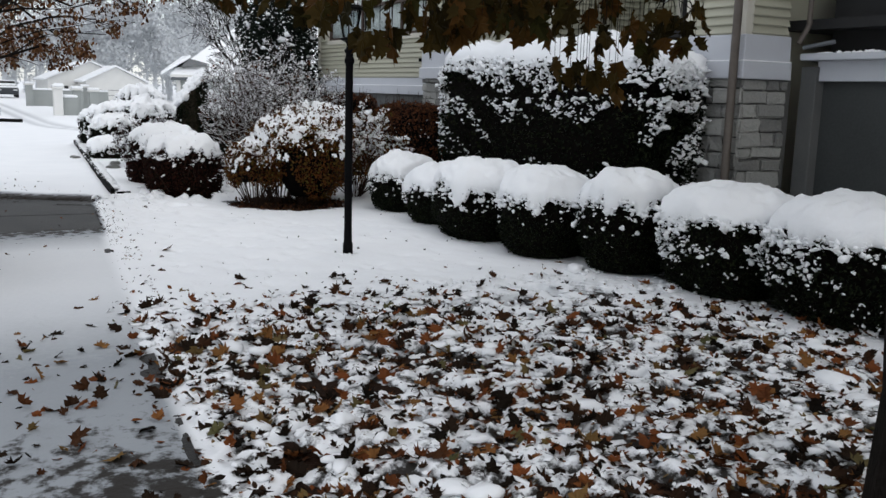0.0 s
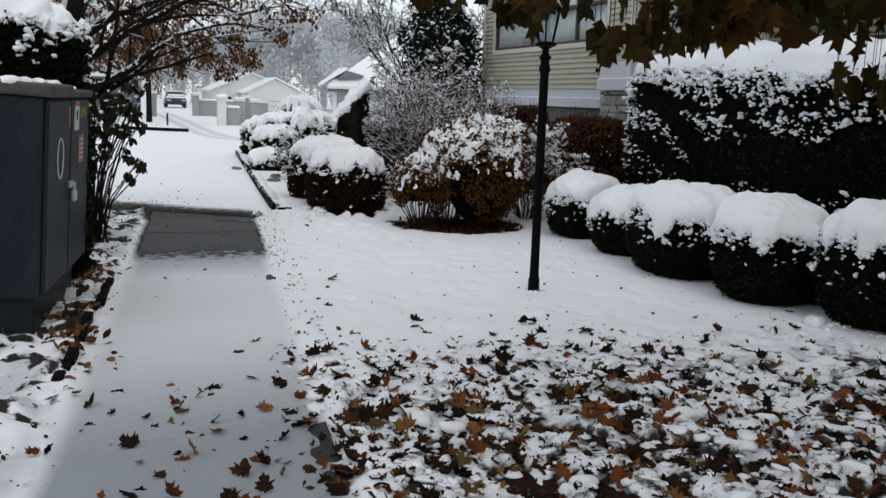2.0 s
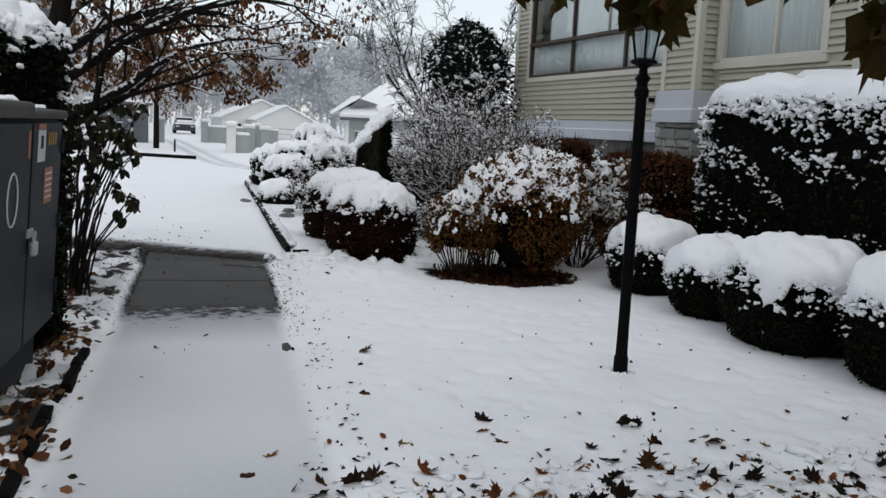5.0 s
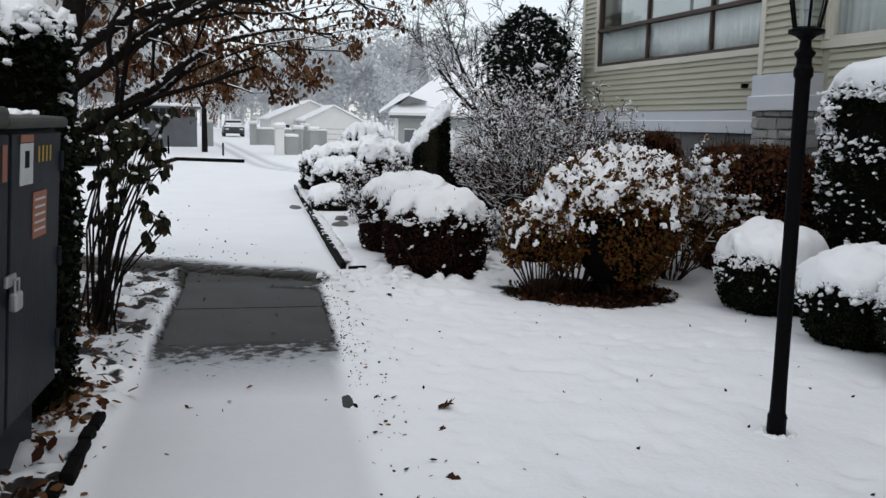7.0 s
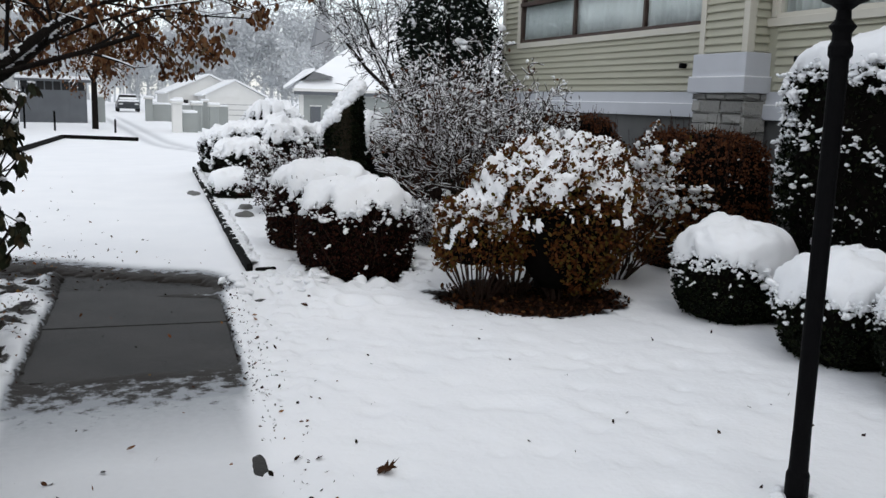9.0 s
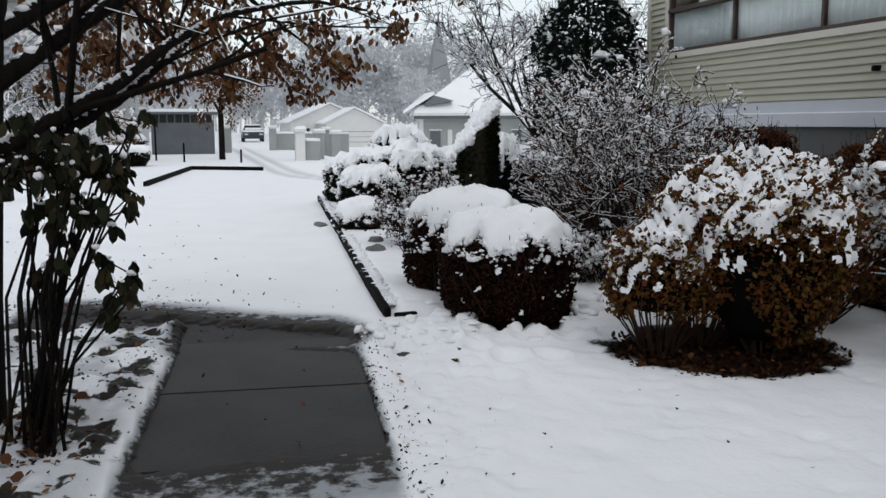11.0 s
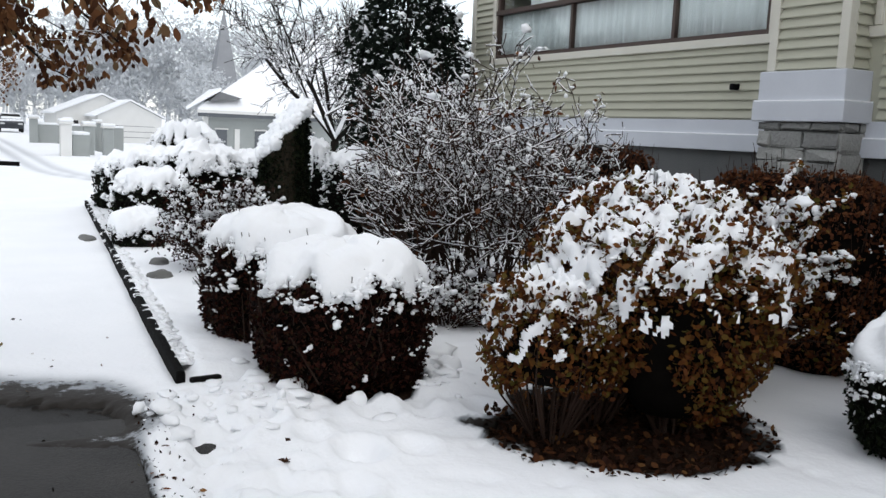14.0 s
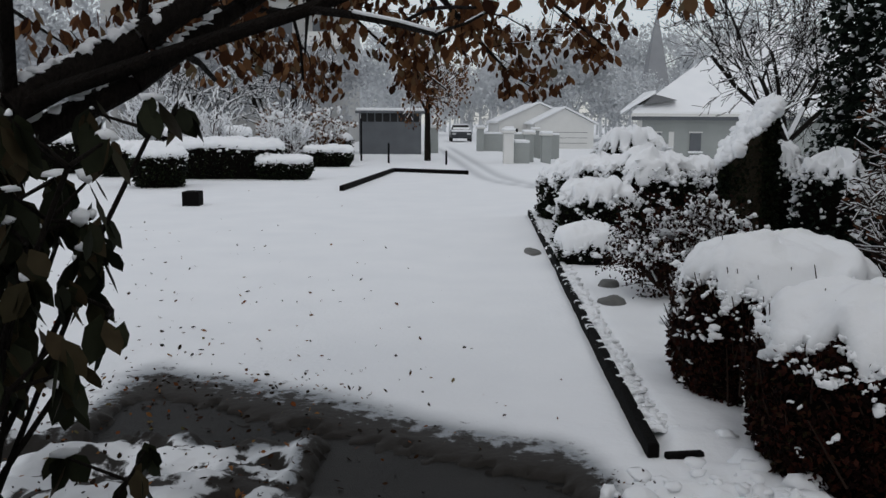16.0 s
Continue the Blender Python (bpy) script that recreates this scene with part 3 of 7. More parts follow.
def snow_height(X, Y):
    """Height of the snow and how wet and thin it is."""
    big = fbm(X * 0.7, Y * 0.7, 3) - 0.5
    mid = fbm(X * 3.1, Y * 3.1, 5) - 0.5
    fine_n = fbm(X * 11, Y * 11, 8) - 0.5
    near = step(40, 12, np.abs(X) + np.abs(Y - 8))
    z = 0.035 * big + near * (0.026 * mid + 0.011 * fine_n)
    slush = np.zeros_like(X)
    # pavement: thinner, flatter snow
    on_walk = step(walk_left(Y) - 0.05, walk_left(Y) + 0.1, X) * step(walk_right(Y) + 0.05, walk_right(Y) - 0.1, X) * step(12.9, 12.2, Y)
    z = z * (1 - 0.8 * on_walk) - 0.018 * on_walk
    slush = np.maximum(slush, on_walk * (0.2 + 0.7 * step(7.5, 3.4, Y + 0.8 * big)))
    slush = np.maximum(slush, on_walk * (0.62 * step(8.0, 9.9, Y + 0.5 * big)))
    edge_r = np.exp(-((X - walk_right(Y)) / 0.07) ** 2) * step(13.0, 12.2, Y)
    z = z - edge_r * 0.012
    # driveway
    drive = step(12.6, 14.5, Y) * step(kerb_x(Y), kerb_x(Y) - 0.4, X)
    z = z * (1 - 0.75 * drive) - 0.015 * drive
    # bed above the kerb
    bed = step(kerb_x(Y) + 0.02, kerb_x(Y) + 0.16, X) * step(12.9, 13.15, Y) * step(26, 24, Y)
    z = z + 0.085 * bed + bed * 0.03 * mid
    # trodden ridge between lawn and bed
    ridge = np.exp(-((Y - 12.45 - 0.12 * (X - 1.0) * step(1, 3, X)) / 0.45) ** 2) * step(0.75, 1.1, X) * step(3.4, 2.6, X)
    z = z + ridge * (0.05 + 0.2 * (fbm(X * 5, Y * 5, 21) - 0.5))
    tread = np.exp(-((Y - 11.3) / 0.9) ** 2) * step(0.8, 1.3, X) * step(4.0, 2.8, X)
    z = z + tread * 0.05 * np.minimum(0, fbm(X * 3.4, Y * 3.4, 31) - 0.42)
    # small dents in the lawn's snow
    dr = np.random.default_rng(17)
    for _ in range(170):
        dx, dy, rr = dr.uniform(0.95, 3.9), dr.uniform(6.6, 12.4), dr.uniform(0.035, 0.08)
        z = z - 0.022 * np.exp(-((X - dx) ** 2 + (Y - dy) ** 2) / rr ** 2)
    # deeper prints before the bed, crumbled edge beside the walk
    for _ in range(26):
        dx, dy, rr = dr.uniform(1.0, 2.9), dr.uniform(11.2, 12.35), dr.uniform(0.06, 0.11)
        e = ((X - dx) ** 2 + ((Y - dy) * 0.75) ** 2) / rr ** 2
        z = z - 0.045 * np.exp(-e * e) + 0.012 * np.exp(-(e - 2.2) ** 2)
    crumb = step(walk_right(Y) + 0.02, walk_right(Y) + 0.1, X) * step(walk_right(Y) + 0.75, walk_right(Y) + 0.25, X) * step(8.8, 10.2, Y) * step(13.0, 12.4, Y)
    z = z + crumb * 0.075 * (fbm(X * 16, Y * 16, 33) - 0.5)
    # left verge, lumpy over leaves
    verge = step(walk_left(Y) + 0.02, walk_left(Y) - 0.15, X) * step(14.0, 13.2, Y) * step(-4, -2.6, X)
    z = z + verge * (0.03 + 0.15 * (fbm(X * 5.5, Y * 5.5, 41) - 0.5))
    # snow lying over the fallen leaves
    patch = step(0.0, 0.4, X) * step(4.6, 3.8, X) * step(6.7, 5.9, Y)
    z = z + patch * 0.075 * (fbm(X * 6.5, Y * 6.5, 51) - 0.5)
    # melted places
    dith = 0.35 * (fbm(X * 9, Y * 9, 61) - 0.5) + 0.85 * (vnoise(X * 24.7, Y * 24.7, 62) - 0.5)
    dith2 = fbm(X * 2.2, Y * 2.2, 63) - 0.5
    yy = Y + 0.25 * dith2
    slab = step(9.05, 10.7, yy) * step(13.2, 12.1, yy + 0.55 * (X - 0.2)) * step(walk_left(Y) - 0.05, walk_left(Y) + 0.05, X) * step(walk_right(Y) + 0.06, walk_right(Y) - 0.03, X)
    strip = step(12.0, 12.5, Y) * step(14.75 + 0.35 * dith2, 13.55, Y + 0.62 * (X + 0.9)) * step(-1.9, -1.5, X + 0.3 * dith2) * step(1.15, 0.75, X)
    strip = strip * np.maximum(step(13.15, 13.4, Y + 0.2 * dith2), step(-0.55, -0.3, X))
    bare0 = step(4.15, 3.5, Y + 0.5 * dith2) * step(-0.75, -0.25, X + 0.5 * dith2) * step(0.22, 0.05, X) * step(2.2, 2.8, Y)
    soil = step(1.15, 0.8, ((X - 3.3) / 0.82) ** 2 + ((Y - 11.42) / 0.70) ** 2 + 0.9 * dith2 + 0.5 * (fbm(X * 6, Y * 6, 64) - 0.5))
    # bare soil before the round bush, widened to imitate the shade there
    soil = np.maximum(soil, step(1.1, 0.8, ((X - 2.24) / 0.52) ** 2 + ((Y - 12.82) / 0.50) ** 2 + 0.5 * dith2))
    hedge_foot = step(4.55, 4.75, X) * step(6.4, 6.2, X) * step(1.0, 1.3, Y) * step(10.9, 10.5, Y)
    bare = np.clip(np.maximum.reduce([slab, strip, soil, hedge_foot * 0.6]), 0, 1)
    wet = np.clip(bare * 1.35 - 0.1, 0, 1)
    z = z - 0.03 * step(0.72, 0.95, bare) - 0.12 * step(0.86, 1.0, bare + 0.3 * dith * (bare > 0.02) * (bare < 0.98))
    slush = np.maximum(slush, 0.75 * step(0.0, 0.45, bare))
    gaps = patch * step(0.50, 0.62, fbm(X * 9.3, Y * 7.3, 73) + 0.10 * (fbm(X * 0.9, Y * 0.9, 75) - 0.5)) * step(6.4, 5.0, Y)
    z = z - 0.035 * gaps
    slush = np.maximum(slush, 0.4 * gaps)
    melt = np.clip(np.maximum.reduce([np.maximum.reduce([slab * 1.02, strip * 1.2, soil, hedge_foot * 0.6]), 0.66 * bare0, 0.64 * gaps, 0.38 * patch * step(6.3, 4.2, Y), on_walk * 0.52 * step(5.2, 3.2, Y + 0.6 * dith2)]), 0, 1.2)
    slush = np.maximum(slush, verge * 0.35 * step(0.45, 0.6, fbm(X * 3.3, Y * 3.3, 77)))
    scuff = step(0.60, 0.70, fbm(X * 7, Y * 7, 71)) * np.maximum(verge * 0.9, patch * 0.5)
    z = z - 0.03 * scuff * verge
    # wheel tracks far down the drive
    for x0, x1 in ((2.2, 1.7), (2.75, 2.5)):
        c = x0 + (x1 - x0) * (Y - 30) / 34 + 2.2 * np.exp(-((Y - 27) / 4.5) ** 2)
        tr = np.exp(-((X - c) / 0.22) ** 2) * step(26, 29, Y) * step(75, 60, Y)
        z, slush = z - 0.03 * tr, np.maximum(slush, 0.32 * tr)
    # the land falls off beside the far house
    z = z - 0.75 * step(26, 44, Y) * step(4.5, 9.5, X)
    melt = np.maximum(melt, 0.8 * step(0.48, 0.62, fbm(X * 7, Y * 7, 71)) * verge)
    return z, (np.clip(slush, 0, 1), melt)


def build_ground():
    xs = spread_axis(-2.6, 5.2, 0.033, 1500, 1.12)
    ys = spread_axis(1.6, 14.8, 0.033, 1800, 1.06)
    X, Y = np.meshgrid(xs, ys)
    Z, (S, thaw) = snow_height(X, Y)
    V = np.stack([X, Y, Z], axis=-1).reshape(-1, 3)
    nx, ny = len(xs), len(ys)
    i, j = np.meshgrid(np.arange(nx - 1), np.arange(ny - 1))
    a = (j * nx + i).reshape(-1)
    F = np.stack([a, a + 1, a + nx + 1, a + nx], axis=1)
    g = mesh_ob("ground", V, F, M_GROUND, smooth=True)
    at = g.data.attributes.new("slush", "FLOAT", "POINT")
    at.data.foreach_set("value", S.reshape(-1).astype(np.float32))
    at = g.data.attributes.new("melt", "FLOAT", "POINT")
    at.data.foreach_set("value", thaw.reshape(-1).astype(np.float32))
    tagged(g, "fresh snow over lawn, walk and drive, melted in places", "ground", kind="structure")


build_ground()


def build_paving():
    root = empty("pavement", (0, 7, -0.05), "wet grey concrete walk of square slabs under thin snow", "pavement", kind="structure")
    turn = math.atan(0.088)
    y, k = -2.0, 0
    while y < 12.3:
        y2 = y + 1.22
        cx = (walk_left(y + 0.6) + walk_right(y + 0.6)) / 2
        bm = box_bm(-0.62, 0.62, 0.003, 1.217, -0.12, -0.028, 0.004)
        ob = part("slab", bm, M_WETCON)
        ob.matrix_world = pose(cx - 0.05, y, 0.003 * ((k * 7) % 3 - 1), 0, 0, -math.degrees(turn))
        ob.parent = root
        ob.matrix_parent_inverse = Matrix.Translation(root.location).inverted()
        y, k = y2, k + 1
    box("driveway", -3.2, 1.3, 11.9, 40.0, -0.2, -0.042, M_ASPHALT)
    tagged(bpy.data.objects["driveway"], "wet black asphalt drive mostly under snow", "driveway", kind="structure")
    # dark earth doubling as shade under the paired round bushes, bare mulch under the shrub
    tagged(part("shaded_bed_earth", lathe_bm([(0.74, -0.2), (0.72, -0.055), (0.3, -0.03)], 28, (2.34, 12.76)), M_SOIL), "bare earth under a round bush, also darkening its shaded foot", "soil", kind="structure")
    th = np.linspace(0, 2 * np.pi, 60, endpoint=False)
    V, F, n = [], [], 60
    for r in (1.0, 0.8, 0.55, 0.3, 0.02):
        for a in th:
            k = r * (1 + 0.1 * math.sin(3 * a + 1))
            xx, yy2 = 3.3 + 1.0 * k * math.cos(a), 11.42 + 0.85 * k * math.sin(a)
            V.append((xx, yy2, -0.06 + 0.05 * (1 - r) + 0.035 * (float(fbm(np.array(xx * 7), np.array(yy2 * 7), 5)) - 0.5)))
    for q in range(4):
        F += [(q * n + i, q * n + (i + 1) % n, (q + 1) * n + (i + 1) % n, (q + 1) * n + i) for i in range(n)]
    tagged(mesh_ob("mulch_bed", V, F, M_SOIL, smooth=True), "bare dark brown mulch under the autumn shrub", "flower bed", kind="structure")
    tagged(box("lawn_turf", 0.25, 4.6, 0.5, 7.0, -0.3, -0.045, M_SOIL), "dark wet turf and rotted leaves below the snow", "turf", kind="structure")
    tagged(box("verge_soil", -2.5, -0.95, 2.0, 13.2, -0.3, -0.06, M_SOIL), "dark soil under the verge", "soil", kind="structure")
    tagged(box("soil_strip", 4.6, 6.6, -6, 14, -0.3, -0.05, M_SOIL), "dark soil at the foot of the hedges", "soil", kind="structure")


build_paving()


def build_kerb():
    root = empty("kerb", (1.24, 12.97, 0), "black landscape timber edging along the snowy drive", "edging", kind="structure")
    y = 12.97
    rng = np.random.default_rng(4)
    while y < 24.4:
        y2 = min(y + 2.4, 24.4)
        bm = box_bm(-0.03, 0.025, 0.004, (y2 - y) - 0.004, -0.1, 0.085, 0.012)
        ob = part("timber", bm, M_KERB)
        ob.matrix_world = pose(kerb_x(y), y, rng.uniform(-0.006, 0.006), 0, 0, -math.degrees(math.atan(0.0775)))
        adopt(ob, root)
        y = y2
    ob = part("timber", box_bm(0, 0.19, -0.025, 0.025, -0.1, 0.06, 0.012), M_KERB)
    ob.matrix_world = pose(1.29, 12.97, -0.01, 0, 0, 6)
    adopt(ob, root)
    # snow lying along the top
    n = 1500
    yy = rng.uniform(13.2, 24.4, n)
    xx = kerb_x(yy) + 0.06 + rng.normal(0, 0.03, n)
    adopt(lumps("snow_strip", np.stack([xx, yy, np.full(n, 0.075)], 1), rng.uniform(0.012, 0.04, n), M_SNOW, None, 0.5), root)
    # far island edging
    far = empty("island_kerb", (-0.5, 38, 0), "dark timber edging round a snowy island", "edging", kind="structure")
    for (x0, y0), (x1, y1) in (((-1.6, 29.9), (-0.56, 38.2)), ((-0.56, 38.2), (1.8, 36.8))):
        L_ = math.hypot(x1 - x0, y1 - y0)
        ob = part("timber", box_bm(0, L_, -0.05, 0.05, -0.1, 0.11, 0.015), M_KERB)
        ob.matrix_world = pose(x0, y0, 0, 0, 0, math.degrees(math.atan2(y1 - y0, x1 - x0)))
        adopt(ob, far)
    # low broken edging beside the walk
    edge = empty("walk_edging", (-0.9, 7.5, 0), "dark broken stone edging poking through snow", "edging", kind="structure")
    y = 6.0
    while y < 8.5:
        L_ = rng.uniform(0.12, 0.3)
        ob = part("stone", box_bm(-0.03, 0.03, 0, L_ - 0.02, -0.06, rng.uniform(0.035, 0.06), 0.012), M_KERB)
        ob.matrix_world = pose(-0.885 + 0.09 * (y - 7.7) + rng.normal(0, 0.01), y, 0, 0, 0, -5)
        adopt(ob, edge)
        y += L_


build_kerb()


# ---- the house ----
def siding(parent, axis, at, lo, hi, z0, z1, face, pitch=0.088, name="siding_board"):
    """Lapped boards: along y on a wall at x=at (axis 'x') or along x on a wall at y=at. face: -1 outward to lower values."""
    z, first = z0, None
    while z < z1 - 0.02:
        h = min(pitch, z1 - z)
        t0, t1 = 0.03 * face, 0.004 * face
        pr = [(0, 0.014), (t0, 0.014), (t0, 0.024), (t1, h), (0, h)]
        bm = bmesh.new()
        ends = []
        for e in (lo, hi):
            ends.append([bm.verts.new((at + d, e, z + zz) if axis == "x" else (e, at + d, z + zz)) for d, zz in pr])
        for k in range(5):
            bm.faces.new((ends[0][k], ends[0][(k + 1) % 5], ends[1][(k + 1) % 5], ends[1][k]))
        bm.faces.new(ends[0][::-1])
        bm.faces.new(ends[1])
        bmesh.ops.recalc_face_normals(bm, faces=bm.faces)
        adopt(part(name, bm, M_SIDING), parent)
        z += pitch


def stones(parent, axis, at, lo, hi, z0, z1, face, seed):
    rng = np.random.default_rng(seed)
    z = z0
    while z < z1 - 0.04:
        h = min(rng.uniform(0.11, 0.19), z1 - z)
        if z1 - z - h < 0.06:
            h = z1 - z
        a = lo
        while a < hi - 0.04:
            w = min(rng.uniform(0.16, 0.40), hi - a)
            if hi - a - w < 0.1:
                w = hi - a
            d = rng.uniform(0.03, 0.055) * face
            g = 0.009
            p0, p1 = sorted((at, at + d))
            if axis == "x":
                bm = box_bm(p0, p1, a + g, a + w - g, z + g, z + h - g, 0.012)
            else:
                bm = box_bm(a + g, a + w - g, p0, p1, z + g, z + h - g, 0.012)
            for v in bm.verts:
                v.co += Vector(rng.normal(0, 0.007, 3))
            adopt(part("stone", bm, M_STONE), parent)
            a += w
        z += h


def window(root, x, y0, y1, z0, z1, mullions, frame_m, low=None, curtain=True, name="window"):
    """A window in the wall plane x, opening to -x: frame, panes, curtain behind. low: height of the transom."""
    fw = 0.05

    def bar(nm, a, b, c, d, dep=(-0.03, 0.05)):
        ob = box(nm, x + dep[0], x + dep[1], a, b, c, d, frame_m, bevel=0.005)
        return ob

    bm = bmesh.new()
    for a, b, c, d in ((y0, y1, z1 - fw, z1), (y0, y1, z0, z0 + fw), (y0, y0 + fw, z0 + fw, z1 - fw), (y1 - fw, y1, z0 + fw, z1 - fw)):
        box_bm(x - 0.03, x + 0.05, a, b, c, d, 0.0, bm)
    win = adopt(part("window", bm, frame_m), root)
    cuts = [y0] + list(mullions) + [y1]
    obs = []
    for m_ in mullions:
        obs.append(bar("mullion", m_ - 0.022, m_ + 0.022, z0, z1, (-0.02, 0.04)))
    if low:
        obs.append(bar("transom", y0, y1, low - 0.03, low + 0.03, (-0.055, 0.05)))
    for a, b in zip(cuts, cuts[1:]):
        for c, d in ([(z0, low), (low, z1)] if low else [(z0, z1)]):
            p = box("pane", x + 0.012, x + 0.018, a + 0.02, b - 0.02, c + 0.02, d - 0.02, M_GLASS)
            p.visible_shadow = False
            obs.append(p)
    for ob in obs:
        ob.parent = win
    if curtain:
        # pleated curtain
        top = low if low else z1
        n = int((y1 - y0) / 0.015)
        V, F = [], []
        for k in range(n + 1):
            yy = y0 + (y1 - y0) * k / n
            dx = 0.07 + 0.028 * math.sin(yy * 46 + 2.2 * math.sin(yy * 5.1)) + 0.012 * math.sin(yy * 17.3)
            V += [(x + dx, yy, z0 + 0.03), (x + dx + 0.004, yy, top - 0.01)]
        F = [(2 * k, 2 * k + 2, 2 * k + 3, 2 * k + 1) for k in range(n)]
        c_ = mesh_ob("curtain", V, F, M_CURTAIN, smooth=True)
        sol = c_.modifiers.new("thick", "SOLIDIFY")
        sol.thickness = 0.003
        c_.parent = win


def build_house():
    root = empty("house", (8, 12, 0), "beige vinyl-sided house with stone piers and curtained windows", "house")
    A = lambda ob: adopt(ob, root)
    X = 6.72
    # backing walls with openings left for the windows
    for nm, y0, y1, z0, z1 in (("wall", 10.17, 19.1, 1.55, 2.56), ("wall", 18.46, 19.1, 2.56, 6.2), ("wall", 12.62, 13.70, 2.56, 6.2), ("wall", 10.17, 10.72, 2.56, 6.2),
                               ("wall", 13.70, 18.46, 4.3, 6.2), ("wall", 10.72, 12.62, 4.3, 6.2)):
        A(box(nm, X, X + 0.22, y0, y1, z0, z1, M_SIDING))
    A(box("foundation", X + 0.03, X + 0.3, 10.2, 19.05, -0.3, 1.55, M_FOUND))
    A(box("skirt_board", X - 0.025, X, 10.17, 19.1, 1.66, 1.80, M_TRIM, bevel=0.004))
    A(box("skirt_board", X - 0.055, X, 10.17, 19.1, 1.50, 1.655, M_TRIM, bevel=0.006))
    A(box("ledge_snow", X - 0.05, X - 0.024, 10.2, 19.05, 1.656, 1.668, M_SNOW))
    siding(root, "x", X, 13.50, 19.02, 1.80, 2.50, -1)
    siding(root, "x", X, 10.25, 12.52, 1.80, 2.48, -1)
    siding(root, "x", X, 10.25, 10.66, 2.56, 4.6, -1)
    siding(root, "x", X, 18.52, 19.02, 2.56, 4.6, -1)
    siding(root, "x", X, 13.50, 13.62, 2.56, 4.6, -1)
    for y0, y1, z0, z1 in ((13.6, 18.5, 2.50, 2.585), (10.62, 12.66, 2.48, 2.57)):
        A(box("sill", X - 0.05, X + 0.05, y0, y1, z0, z1, M_CREAM, bevel=0.006))
    for y0, y1 in ((13.62, 13.70), (18.46, 18.54), (10.64, 10.72), (12.56, 12.62)):
        A(box("casing", X - 0.035, X, y0, y1, 2.58, 4.35, M_CREAM, bevel=0.005))
    for y in (10.17, 19.02):
        A(box("corner_board", X - 0.035, X + 0.05, y - 0.02, y + 0.08, 1.8, 5.6, M_CREAM, bevel=0.005))
    window(root, X + 0.02, 13.70, 18.46, 2.585, 4.3, (15.0, 16.78), M_DARKWOOD, low=3.2)
    window(root, X + 0.02, 10.72, 12.56, 2.57, 4.3, (11.55,), M_CREAM)
    # things behind the upper panes: light blinds
    for y0, y1 in ((16.85, 17.75), (15.65, 16.7), (15.05, 15.55), (14.35, 14.9)):
        A(box("blind", X + 0.055, X + 0.062, y0, y1, 3.18, 4.25, M_CURTAIN))
    # pier with boarded shaft, white block and stone foot
    def pier(y0, y1, x0, seed):
        A(box("pier_core", x0 + 0.06, X + 0.1, y0 + 0.05, y1 - 0.05, -0.2, 1.78, M_MORTAR))
        stones(root, "x", x0 + 0.06, y0 + 0.01, y1 - 0.01, 0.0, 1.78, -1, seed)
        stones(root, "y", y0 + 0.05, x0 + 0.02, X, 0.0, 1.78, -1, seed + 1)
        A(box("pier_block", x0 - 0.03, X, y0 - 0.03, y1 + 0.03, 1.78, 1.95, M_TRIM, bevel=0.008))
        A(box("pier_block", x0, X, y0, y1, 1.95, 2.21, M_TRIM, bevel=0.01))
        A(box("ledge_snow", x0 - 0.024, x0 - 0.001, y0 - 0.024, y1 + 0.024, 1.951, 1.963, M_SNOW))
        A(box("ledge_snow", x0, X, y0 - 0.024, y0 - 0.001, 1.951, 1.963, M_SNOW))
        A(box("pier_shaft", x0 + 0.07, X, y0 + 0.07, y1 - 0.07, 2.21, 5.4, M_SIDING))
        siding(root, "x", x0 + 0.07, y0 + 0.13, y1 - 0.13, 2.21, 4.4, -1)
        siding(root, "y", y0 + 0.07, x0 + 0.13, X, 2.21, 4.4, -1)
        for yy in (y0 + 0.04, y1 - 0.13):
            A(box("corner_board", x0 + 0.035, x0 + 0.10, yy, yy + 0.09, 2.212, 5.4, M_CREAM, bevel=0.005))
        A(box("corner_board", x0 + 0.0712, x0 + 0.14, y0 + 0.045, y0 + 0.0698, 2.212, 5.4, M_CREAM))
    pier(12.60, 13.48, 6.38, 5)
    pier(6.12, 7.02, 6.06, 9)
    # return wall and recessed porch
    A(box("wall", X, 8.4, 10.17, 10.36, -0.2, 6.2, M_SIDING))
    siding(root, "y", 10.17, X + 0.05, 8.3, 1.6, 4.4, -1)
    A(box("wall", 8.3, 8.5, 6.6, 10.17, -0.2, 6.2, M_SIDING))
    siding(root, "x", 8.3, 6.7, 10.1, 1.6, 4.4, -1)
    # opaque pane, its near-black colour imitating the shaded room behind
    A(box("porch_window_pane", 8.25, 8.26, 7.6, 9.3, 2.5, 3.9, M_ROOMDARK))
    for a, b, c, d in ((7.52, 9.38, 2.42, 2.5), (7.52, 9.38, 3.9, 3.98), (7.52, 7.6, 2.5, 3.9), (9.3, 9.38, 2.5, 3.9), (8.42, 8.48, 2.5, 3.9)):
        A(box("window_frame", 8.22, 8.3, a, b, c, d, M_CREAM, bevel=0.005))
    # south wing: dark panel below, white band, dark screened porch above
    A(box("panel", 6.98, 7.1, -4.0, 5.93, -0.2, 1.78, M_DARKPANEL))
    A(box("panel_post", 6.86, 7.0, 5.90, 6.09, -0.2, 1.92, M_FOUND, bevel=0.01))
    A(box("band_board", 6.90, 7.12, -4.0, 5.93, 1.78, 1.98, M_TRIM, bevel=0.006))
    A(box("ledge", 6.78, 7.16, -4.0, 6.06, 1.98, 2.05, M_TRIM, bevel=0.012))
